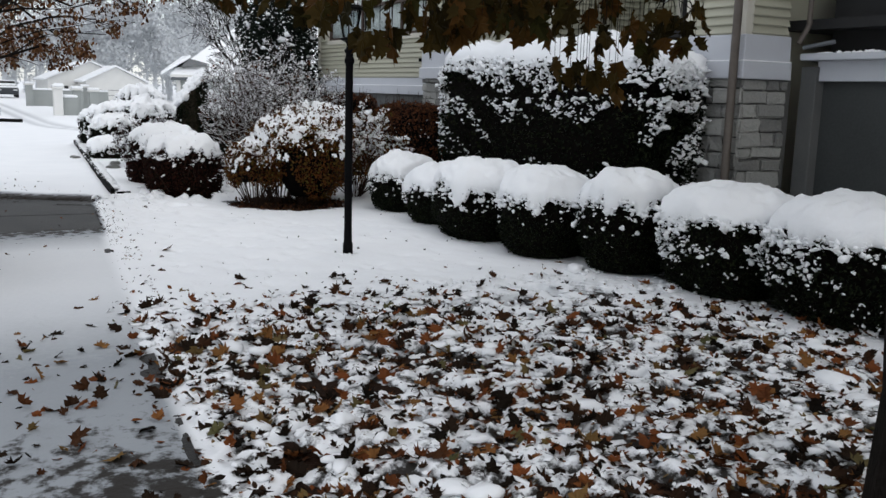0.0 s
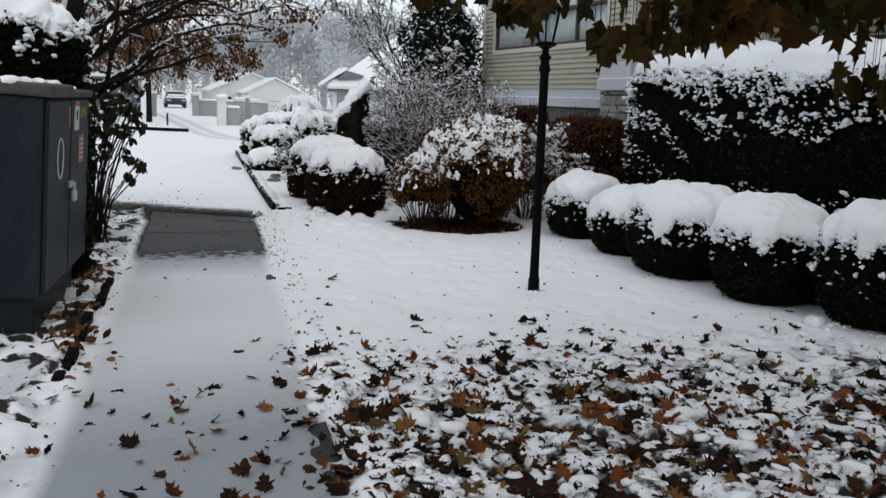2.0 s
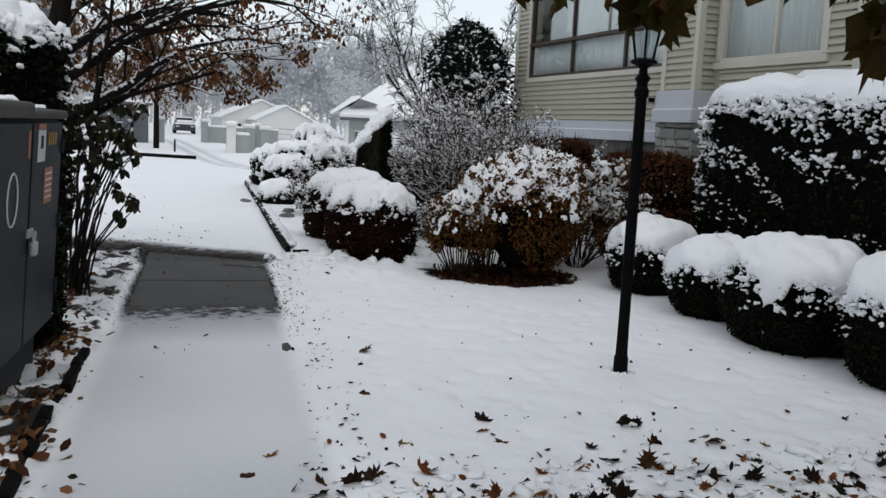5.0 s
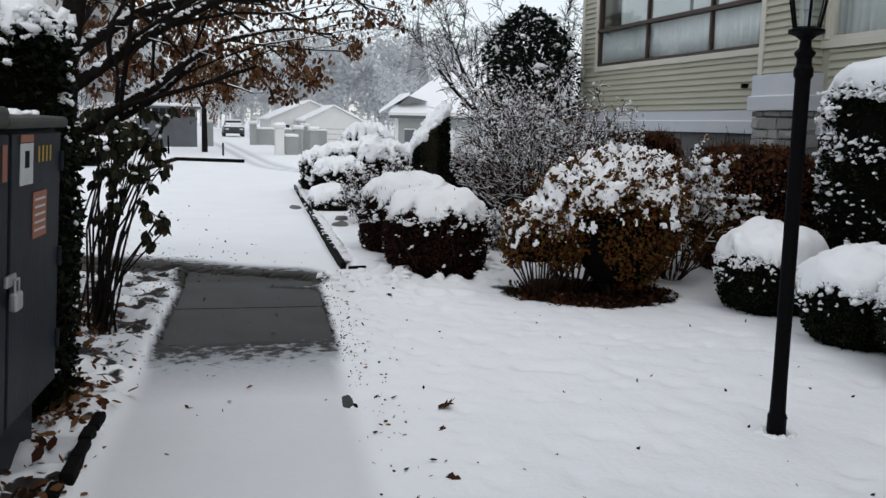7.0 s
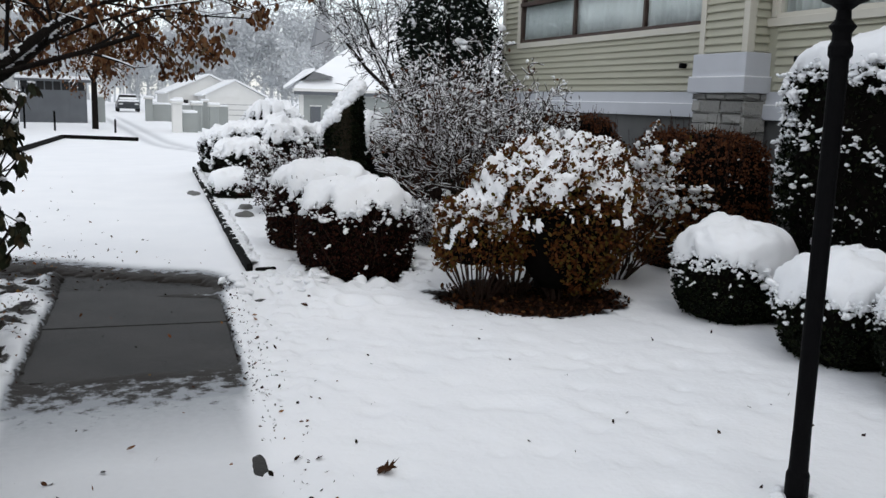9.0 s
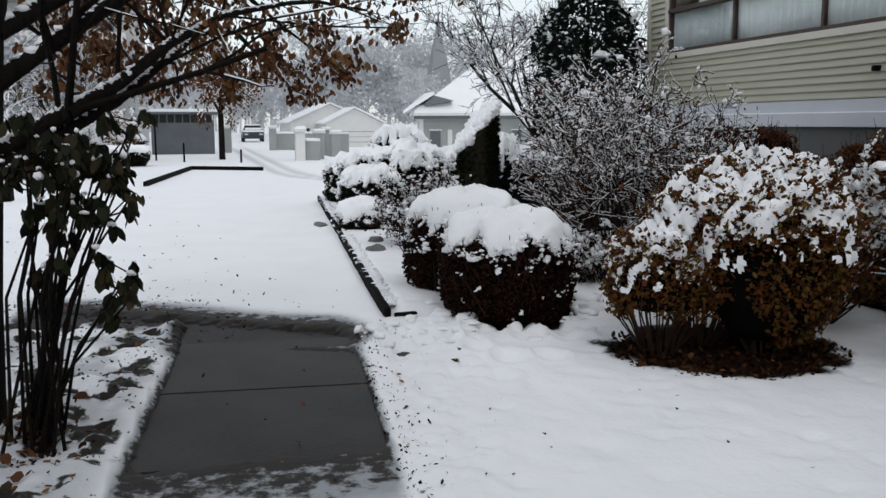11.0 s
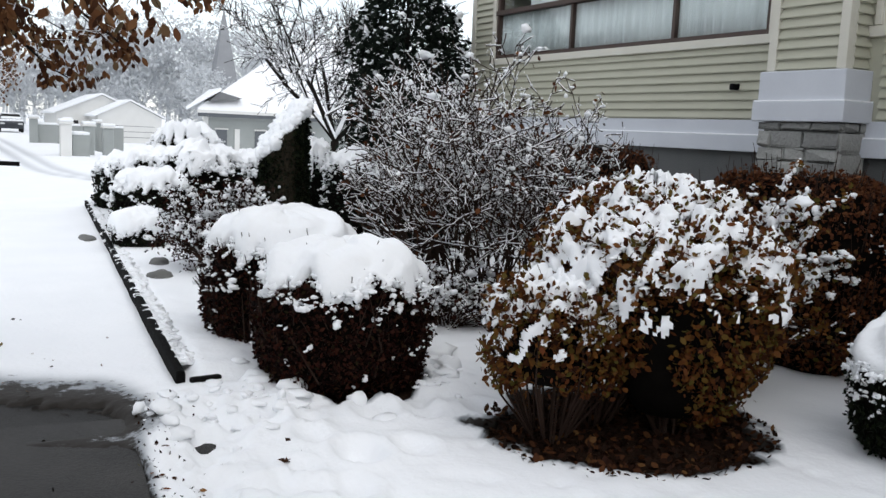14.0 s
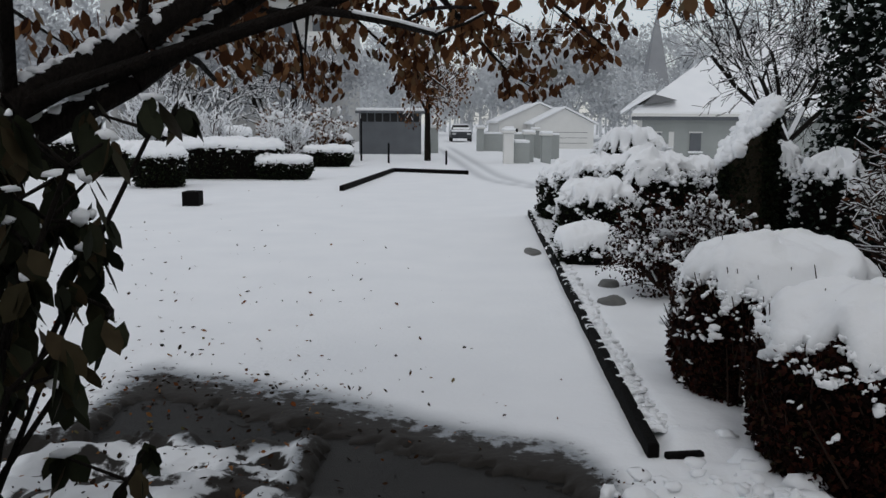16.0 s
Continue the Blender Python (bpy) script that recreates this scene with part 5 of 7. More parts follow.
# large frosted shrub: dense rising twigs, all rimmed with snow
twig_shrub("frosted_shrub", 4.02, 14.2, 1.2, 1.15, 2.5, "tall bare shrub with every twig rimmed in snow", 41, stems=96, depth=3, leaf_m=M_REDSHRUB, n_leaf=900, leaf=0.05, snow_fat=0.72, r0=0.0125, share=0.62, r_min=0.0055, base=0.3, wide=0.62, steep=0.93, kids=(3, 4), steps=4, bend=0.36, dome=True, clumps=3600, clump=0.010, twig_min=0.0042)
twig_shrub("snowy_shrub", 3.45, 13.75, 0.6, 0.5, 0.72, "low dark twiggy shrub with snow lying along its shoots", 42, stems=60, depth=2, leaf_m=M_ROUND, n_leaf=1500, leaf=0.035, snow_fat=0.8, clumps=1600, clump=0.012, r0=0.008, share=0.5, wide=0.6, twig_min=0.0035)
twig_shrub("snowy_shrub", 2.5, 16.75, 0.66, 0.66, 1.1, "low brown twiggy shrub with snow on its crown", 43, stems=70, depth=2, leaf_m=M_ROUND, n_leaf=9000, leaf=0.034, clumps=2600, clump=0.014, r0=0.009, share=0.12)
bush("small_bush", 1.98, 18.6, 0.32, 0.34, 0.42, "small dark bush buried in snow beside the kerb", "bush", M_YEW, n_leaf=1500, cap=0.1, cap_to=0.9, bits=200, seed=44)


def snow_mound_shrub():
    """Irregular evergreen with heavy snow pillows."""
    CL = "snow-laden shrubs by the kerb"
    lab = "dark evergreen shrub bowed under thick snow pillows"
    for k, (x, y, rx, ry, h) in enumerate(((2.45, 20.1, 0.55, 0.55, 0.78), (2.75, 21.6, 0.62, 0.6, 1.02), (3.25, 20.6, 0.6, 0.6, 1.12), (3.35, 22.2, 0.55, 0.5, 1.42), (3.9, 21.2, 0.55, 0.6, 0.98), (2.6, 23.2, 0.5, 0.6, 0.85))):
        bush("evergreen_shrub", x, y, rx, ry, h, lab, "shrub", M_YEW, CL, e1=0.8, n_leaf=5200, leaf=0.045, cap=0.14, cap_to=0.54, bits=300, bit=0.05, seed=60 + k, lump=0.22, ragged=0.34, reach=0.2, tuck=0.15)


snow_mound_shrub()


def build_stump(x, y):
    root = empty("tree_stump", (x, y, 0), "tall brown slant-cut trunk with snow on its slope", "tree stump")
    rng = np.random.default_rng(8)
    n, rings = 26, 16
    V, T2 = [], []
    for i in range(rings):
        f = i / (rings - 1)
        for k in range(n):
            a = 2 * math.pi * k / n
            r = 0.31 * (1 + 0.10 * math.sin(3 * a + 1.0) + 0.05 * math.sin(7 * a)) * (1 - 0.12 * f)
            top = 1.50 + 1.15 * (math.cos(a) * 0.31) + 0.06 * math.sin(5 * a)
            V.append((x + r * math.cos(a), y + r * math.sin(a) * 0.9, -0.1 + (top + 0.1) * f + 0.02 * rng.normal()))
    F = [(i * n + k, i * n + (k + 1) % n, (i + 1) * n + (k + 1) % n, (i + 1) * n + k) for i in range(rings - 1) for k in range(n)]
    F.append(tuple((rings - 1) * n + k for k in range(n)))
    adopt(mesh_ob("trunk", V, F, M_STUMP, smooth=True), root)
    m = 7500
    a, q = rng.uniform(0, 6.283, m), rng.uniform(0.1, 1, m)
    pos = np.stack([x + 0.31 * np.cos(a) * (1 - 0.1 * q), y + 0.28 * np.sin(a) * (1 - 0.1 * q), q * (1.48 + 0.35 * np.cos(a))], 1)
    tagged(adopt(leaves("clinging_foliage", pos, rng.uniform(0.03, 0.075, m), M_YEW, None, "diamond", normal=np.stack([np.cos(a), np.sin(a), 0 * a], 1), spread=1.3), root), kind="stuff")
    m = 260
    a, q = rng.uniform(0, 6.283, m), np.sqrt(rng.uniform(0, 1, m))
    px = 0.30 * q * np.cos(a)
    keep = rng.uniform(0, 1, m) < 0.95 - 1.2 * np.clip(px, 0, 1) * (np.sin(a) < 0)
    P = np.stack([x + px, y + 0.27 * q * np.sin(a), 1.53 + 1.15 * px], 1)[keep]
    tagged(adopt(lumps("snow_cap", P, rng.uniform(0.035, 0.085, len(P)), M_SNOW, None, 0.9, detail=2), root), kind="stuff")


build_stump(3.68, 18.4)
for k, (x, y, h, r) in enumerate(((4.75, 18.7, 1.15, 0.42), (5.1, 17.6, 0.95, 0.5), (4.4, 19.6, 1.3, 0.4))):
    bush("evergreen_shrub", x, y, r, r, h, "dark evergreen shrub hung with snow near the trunk", "shrub", M_CONIFER, "evergreens behind", e1=0.8, n_leaf=2600, leaf=0.06, cap=0.12, cap_to=0.6, bits=260, bit=0.05, seed=80 + k, lump=0.22, ragged=0.35)


def conifer(x, y, h, r, seed, label):
    rng = np.random.default_rng(seed)
    root = empty("conifer", (x, y, 0), label, "conifer")
    adopt(part("trunk", lathe_bm([(0.1, -0.1), (0.07, h * 0.5), (0.015, h)], 8, (x, y)), M_BARK), root)
    n = 1500
    f = rng.uniform(0.02, 0.99, n)
    a = rng.uniform(0, 6.283, n)
    rad = r * np.sqrt(np.clip(1 - f ** 7, 0, 1)) * (0.75 + 0.4 * vnoise(np.cos(a) * 2 + 5, np.sin(a) * 2 + f * 7, seed))
    L_, W = [], []
    S, P = [], []
    for k in range(n):
        o = np.array([math.cos(a[k]), math.sin(a[k]), 0])
        st = np.array([x, y, f[k] * h + 0.12]) + o * rad[k] * 0.35
        en = np.array([x, y, f[k] * h - 0.12 * rad[k]]) + o * rad[k]
        m = 9
        for j in range(m):
            q = (j + 0.5) / m
            P.append(st + (en - st) * q + rng.normal(0, 0.025, 3))
            L_.append((en - st) / np.linalg.norm(en - st) + rng.normal(0, 0.5, 3))
        if rng.uniform() < 0.34:
            S.append(st + (en - st) * rng.uniform(0.55, 1.0) + np.array([0, 0, 0.02]))
    tagged(adopt(leaves("foliage", np.array(P), rng.uniform(0.06, 0.12, len(P)), M_CONIFER, None, "diamond", along=np.array(L_)), root), kind="stuff")
    S = np.array(S)
    tagged(adopt(lumps("snow_clump", *snow_clusters(rng, S, rng.exponential(0.012, len(S)) + 0.014, 7), M_SNOW, None, 0.6, rag=True), root), kind="stuff")
    return root


conifer(5.85, 19.5, 3.62, 0.98, 91, "dark columnar conifer with clumps of snow, beside the house")
bush("arborvitae", -1.46, 9.0, 0.54, 0.42, 2.18, "tall clipped dark arborvitae with snow on its rounded top", "hedge", M_YEW, e1=0.6, e2=0.7, mid=0.72, n_leaf=18000, leaf=0.045, cap=0.09, cap_to=0.55, bits=420, bit=0.05, seed=95, lump=0.1, ragged=0.16, reach=0.4, tuck=0.06)


# rocks in the bed
def rock(x, y, z, sx, sy, sz, seed, name="rock", m=None, label="rounded grey garden stone half under snow"):
    bm = bmesh.new()
    bmesh.ops.create_icosphere(bm, subdivisions=3, radius=1)
    for v in bm.verts:
        k = 1 + 0.28 * (noise.noise(v.co * 1.4 + Vector((seed, 0, 0)))) + 0.06 * noise.noise(v.co * 5)
        v.co = Vector((x + v.co.x * sx * k, y + v.co.y * sy * k, z + v.co.z * sz * k))
    ob = part(name, bm, m or M_ROCK, smooth=True)
    return tagged(ob, label, "rock", "stones in the bed")


rock(1.78, 16.3, 0.07, 0.13, 0.11, 0.08, 3)
rock(1.95, 17.2, 0.06, 0.11, 0.13, 0.07, 5)
rock(1.58, 19.9, 0.0, 0.1, 0.3, 0.03, 9, label="flat brown stone by the kerb")


# ---- rhododendron with long drooping leaves, beside the walk ----
def rhododendron():
    rng = np.random.default_rng(51)
    root = empty("rhododendron", (-0.95, 10.7, 0), "leggy shrub with wilted drooping leaves holding snow", "shrub")
    segs, tips = [], []
    for k in range(30):
        end = np.array([rng.uniform(-0.95, -0.45), rng.uniform(10.3, 10.95), rng.choice([1.45, 1.35, 1.15, 0.8, 0.5], p=[0.3, 0.28, 0.2, 0.12, 0.1]) + rng.normal(0, 0.05)])
        st = np.array([-0.98 + rng.normal(0, 0.07), 10.7 + rng.normal(0, 0.1), 0.0])
        kn = st * 0.45 + end * 0.55 + np.array([-0.06, 0, 0.02]) + rng.normal(0, 0.03, 3)
        segs += [(st, kn, 0.010, 0.008), (kn, end, 0.008, 0.005)]
        for j in range(3):
            q = end + np.array([rng.normal(0, 0.07), rng.normal(0, 0.07), rng.uniform(0.0, 0.1)])
            segs.append((end, q, 0.005, 0.003))
            tips.append((q, q - end))
        tips.append((kn * 0.3 + end * 0.7, end - kn))
    tagged(adopt(tubes("stem", segs, M_BARK, None, 5), root), kind="stuff")
    tp = np.array([t[0] for t in tips if t[0][2] > 0.3])
    n = 720
    pos = tp[rng.integers(0, len(tp), n)] + rng.normal(0, 0.012, (n, 3))
    a = rng.uniform(0, 6.283, n)
    al = np.stack([0.45 * np.cos(a), 0.45 * np.sin(a), np.full(n, -0.85)], 1)
    tagged(adopt(leaves("leaf", pos, rng.uniform(0.05, 0.10, n), M_RHODO, None, "oval", along=al, curl=0.5), root), kind="stuff")
    hi = tp[tp[:, 2] > 0.8]
    m = 130
    tagged(adopt(lumps("snow_clump", hi[rng.integers(0, len(hi), m)] + np.array([0, 0, 0.01]), rng.uniform(0.008, 0.022, m), M_SNOW, None, 0.6), root), kind="stuff")


rhododendron()


# ---- the brown-leaved tree over the drive ----
def pear_tree():
    rng = np.random.default_rng(61)
    root = empty("street_tree", (-1.2, 10.9, 0), "dark-barked tree holding brown leaves, snow along its limbs", "tree")
    segs, tips = [], []
    trunk = [(-1.30, 10.92, -0.1), (-1.26, 10.92, 0.7), (-1.21, 10.95, 1.4), (-1.15, 10.95, 2.0), (-1.02, 11.0, 2.7), (-0.98, 11.1, 3.6)]
    for p, q, r0, r1 in zip(trunk, trunk[1:], (0.125, 0.115, 0.108, 0.09, 0.07), (0.115, 0.108, 0.09, 0.07, 0.05)):
        segs.append((p, q, r0, r1))
    fine, ft = [], []

    def limb(pts, r, depth=2, length=0.9, every=1):
        k = len(pts) - 1
        for i in range(k):
            a, b = r * (1 - 0.75 * i / k), r * (1 - 0.75 * (i + 1) / k)
            segs.append((pts[i], pts[i + 1], a, b))
            if i >= 1:
                for _ in range(2):
                    d = np.array(pts[i + 1]) - np.array(pts[i]) + rng.normal(0, 0.35, 3)
                    d[2] = d[2] * 0.5 + rng.uniform(-0.05, 0.25)
                    grow(rng, pts[i], d, length * rng.uniform(0.7, 1.2), b * 0.6, depth, fine, ft, bend=0.25, up=0.0, kids=(2, 3), shrink=0.62, steps=3, spread=0.55, droop=0.10)
        d = np.array(pts[-1]) - np.array(pts[-2])
        grow(rng, pts[-1], d, length, r * 0.3, depth, fine, ft, bend=0.25, up=0.0, kids=(2, 3), shrink=0.62, steps=3, spread=0.55, droop=0.12)

    limb([(-1.14, 10.95, 1.42), (-0.80, 11.02, 1.62), (-0.55, 11.15, 1.78), (-0.30, 11.35, 2.0), (0.0, 11.7, 2.2), (0.45, 12.2, 2.35)], 0.05)
    limb([(-1.13, 10.95, 1.36), (-0.82, 11.06, 1.53), (-0.58, 11.2, 1.68), (-0.36, 11.38, 1.88), (-0.15, 11.8, 2.1), (0.1, 12.6, 2.2)], 0.042)
    limb([(-1.12, 10.95, 1.75), (-0.85, 10.95, 1.95), (-0.5, 11.0, 2.2), (0.0, 11.2, 2.5), (0.6, 11.6, 2.7), (1.1, 12.2, 2.75)], 0.05)
    limb([(-1.10, 10.95, 2.0), (-0.7, 11.5, 2.35), (-0.2, 12.2, 2.6), (0.4, 13.0, 2.7), (0.9, 13.6, 2.6)], 0.05)
    limb([(-1.08, 10.95, 2.2), (-1.0, 11.8, 2.5), (-0.9, 12.8, 2.7), (-0.7, 13.9, 2.7)], 0.05)
    limb([(-1.12, 10.95, 1.9), (-1.5, 11.5, 2.2), (-2.0, 12.4, 2.4), (-2.5, 13.4, 2.4)], 0.05)
    limb([(-1.12, 10.95, 2.1), (-1.7, 10.9, 2.5), (-2.5, 10.9, 2.8), (-3.3, 11.2, 2.8)], 0.05)
    limb([(-1.06, 11.0, 2.4), (-0.8, 10.6, 2.9), (-0.5, 10.4, 3.3), (-0.2, 10.4, 3.6)], 0.04)
    limb([(-1.02, 11.0, 2.7), (-0.5, 11.6, 3.2), (0.1, 12.4, 3.6), (0.6, 13.0, 3.7)], 0.045)
    limb([(-0.98, 11.1, 3.5), (-1.3, 11.8, 4.0), (-1.5, 12.5, 4.3)], 0.035)
    limb([(-0.98, 11.1, 3.5), (-0.7, 11.5, 4.1), (-0.2, 11.9, 4.5)], 0.035)
    limb([(-0.2, 12.2, 2.6), (0.1, 12.5, 2.5), (0.45, 12.75, 2.25), (0.8, 12.9, 2.02)], 0.022, 2, 0.55)
    limb([(-0.9, 12.8, 2.7), (-0.6, 13.3, 2.45), (-0.3, 13.7, 2.2), (0.0, 13.9, 1.95)], 0.022, 2, 0.6)
    limb([(0.1, 12.6, 2.2), (0.25, 13.0, 2.1), (0.45, 13.4, 1.95), (0.6, 13.7, 1.85)], 0.018, 2, 0.5)
    limb([(-1.5, 11.5, 2.2), (-1.2, 12.3, 2.2), (-1.0, 13.2, 2.0), (-0.8, 14.0, 1.9)], 0.022, 2, 0.6)
    limb([(-2.0, 12.4, 2.4), (-1.9, 13.2, 2.2), (-1.8, 14.0, 2.0)], 0.022, 2, 0.6)
    limb([(-0.15, 11.8, 2.1), (-0.3, 12.5, 2.1), (-0.4, 13.2, 1.95)], 0.02, 2, 0.5)
    limb([(-2.5, 10.9, 2.8), (-2.6, 12.0, 2.4), (-2.8, 13.2, 2.1)], 0.022, 2, 0.6)
    ok = lambda p: p[2] > 1.72 and p[1] > 10.0 and p[0] < 0.75 + 1.1 * (p[2] - 1.72) and p[0] < 1.75
    fine = [s for s in fine if ok(s[1])]
    tagged(adopt(tubes("trunk", segs, M_BARK, None, 9), root))
    tagged(adopt(tubes("branch", fine, M_BARK, None, 4), root), kind="stuff")
    LP, LS = [], []
    for a, b, r0, r1 in segs[5:]:
        a, b = np.array(a), np.array(b)
        if abs((b - a)[2]) / np.linalg.norm(b - a) > 0.85:
            continue
        m = int(np.linalg.norm(b - a) / 0.012)
        for j in range(m):
            f = (j + rng.uniform()) / m
            p, r = a + (b - a) * f, r0 + (r1 - r0) * f
            if vnoise(np.array(p[0] * 9 + p[1] * 5), np.array(p[2] * 9), 3) > 0.33:
                LP.append(p + np.array([rng.normal(0, r * 0.25), rng.normal(0, r * 0.25), r * 0.88]))
                LS.append(r * rng.uniform(0.25, 0.55) + 0.003)
    tagged(adopt(lumps("limb_snow", np.array(LP), np.array(LS), M_SNOW, None, 0.6, detail=2), root), kind="stuff")
    snow_on(root, "branch_snow", [s for s in fine if s[2] < 0.009], rng, 0.28, 0.7, 0.8, 0.8, 0.002)
    tp = np.array([t[0] for t in ft if ok(t[0])])
    n = 12500
    pos = np.repeat(tp[rng.integers(0, len(tp), n // 4)] + rng.normal(0, 0.05, (n // 4, 3)), 4, axis=0) + rng.normal(0, 0.022, (n // 4 * 4, 3))
    pos = pos[(pos[:, 2] > 1.74) & (pos[:, 1] > 11.2 - 0.4 * (pos[:, 0] < -0.9))]
    n = len(pos)
    a = rng.uniform(0, 6.283, n)
    al = np.stack([0.5 * np.cos(a), 0.5 * np.sin(a), np.full(n, -0.8)], 1)
    tagged(adopt(leaves("leaf", pos, rng.uniform(0.034, 0.07, n), M_BROWNLEAF, None, "oval", along=al, curl=0.6), root), kind="stuff")


pear_tree()


# ---- the maple whose lowest boughs hang over the lawn ----
def maple_tree():
    rng = np.random.default_rng(71)
    root = empty("maple_tree", (2.4, 1.68, 0), "maple with drooping boughs of olive and rust leaves", "tree")
    segs, fine, P, D = [], [], [], []
    tr = [(2.345, 1.70, -0.1), (2.38, 1.71, 0.5), (2.42, 1.8, 1.2), (2.42, 1.9, 2.2), (2.4, 2.1, 3.2), (2.3, 2.3, 4.6)]
    for p, q, a, b in zip(tr, tr[1:], (0.18, 0.155, 0.15, 0.14, 0.11), (0.155, 0.15, 0.14, 0.11, 0.06)):
        segs.append((p, q, a, b))
    ends = [(0.0, 4.3), (1.35, 4.4), (1.75, 4.2), (2.1, 4.9), (2.5, 4.5), (3.05, 4.6), (3.95, 5.0), (1.6, 6.1), (2.6, 5.3), (0.9, 5.8)]
    low = [1.98, 1.66, 1.80, 1.78, 1.86, 1.52, 1.80, 1.96, 1.92, 2.0]
    for (x, y), z in zip(ends, low):
        st = np.array(tr[4]) + rng.normal(0, 0.15, 3)
        kn = np.array([x * 0.75 + 2.4 * 0.25, y - 0.7, 2.9 + rng.uniform(0, 0.3)])
        en = np.array([x, y, 2.25])
        pts = [st, (st + kn) / 2 + np.array([0, 0, 0.15]), kn, (kn + en) / 2 + np.array([0, 0.08, 0.08]), en]
        for i in range(4):
            segs.append((pts[i], pts[i + 1], 0.035 * (1 - i * 0.22), 0.035 * (1 - (i + 1) * 0.22) + 0.002))
        # hanging sprays
        for k in range(34):
            o = rng.normal(0, 1, 2) * np.array([0.15, 0.14])
            top = en + np.array([o[0], o[1], rng.uniform(-0.1, 0.35)])
            fine.append((tuple(en + (kn - en) * rng.uniform(0, 0.3)), tuple(top), 0.004, 0.003))
            zz = z + 0.13 + (2.3 - z) * rng.uniform(0, 1) ** 1.7 + abs(o[0]) * 0.5
            q = np.array([top[0], top[1], min(zz, top[2] + 0.05)])
            fine.append((tuple(top), tuple(q), 0.003, 0.002))
            P.append(q)
            D.append(np.array([rng.normal(0, 0.35), rng.normal(0, 0.35), -1.0]))
    # fuller crown above
    for k in range(1500):
        a, r = rng.uniform(0, 6.283), 3.6 * math.sqrt(rng.uniform(0, 1))
        q = np.array([2.4 + r * math.cos(a), 2.3 + r * math.sin(a), rng.uniform(2.35, 2.7) + 0.25 * r * rng.uniform(0, 1) + (0.5 if r < 2 else 0)])
        P.append(q)
        D.append(np.array([rng.normal(0, 0.6), rng.normal(0, 0.6), -0.8]))
    for k in range(9):
        a = 2 * math.pi * k / 9
        segs.append((tr[4], (2.4 + 2.4 * math.cos(a), 2.3 + 2.4 * math.sin(a), 3.3), 0.045, 0.02))
    tagged(adopt(tubes("trunk", segs, M_BARK, None, 10), root))
    tagged(adopt(tubes("twig", fine, M_BARK, None, 4), root), kind="stuff")
    snow_on(root, "twig_snow", fine, rng, 0.25, 1.2, 1.0, 0.8, 0.004)
    P = np.array(P)
    sz = rng.uniform(0.12, 0.19, len(P))
    tagged(adopt(leaves("leaf", P, sz, M_MAPLE, None, "maple", along=np.array(D), curl=0.35), root), kind="stuff")


maple_tree()


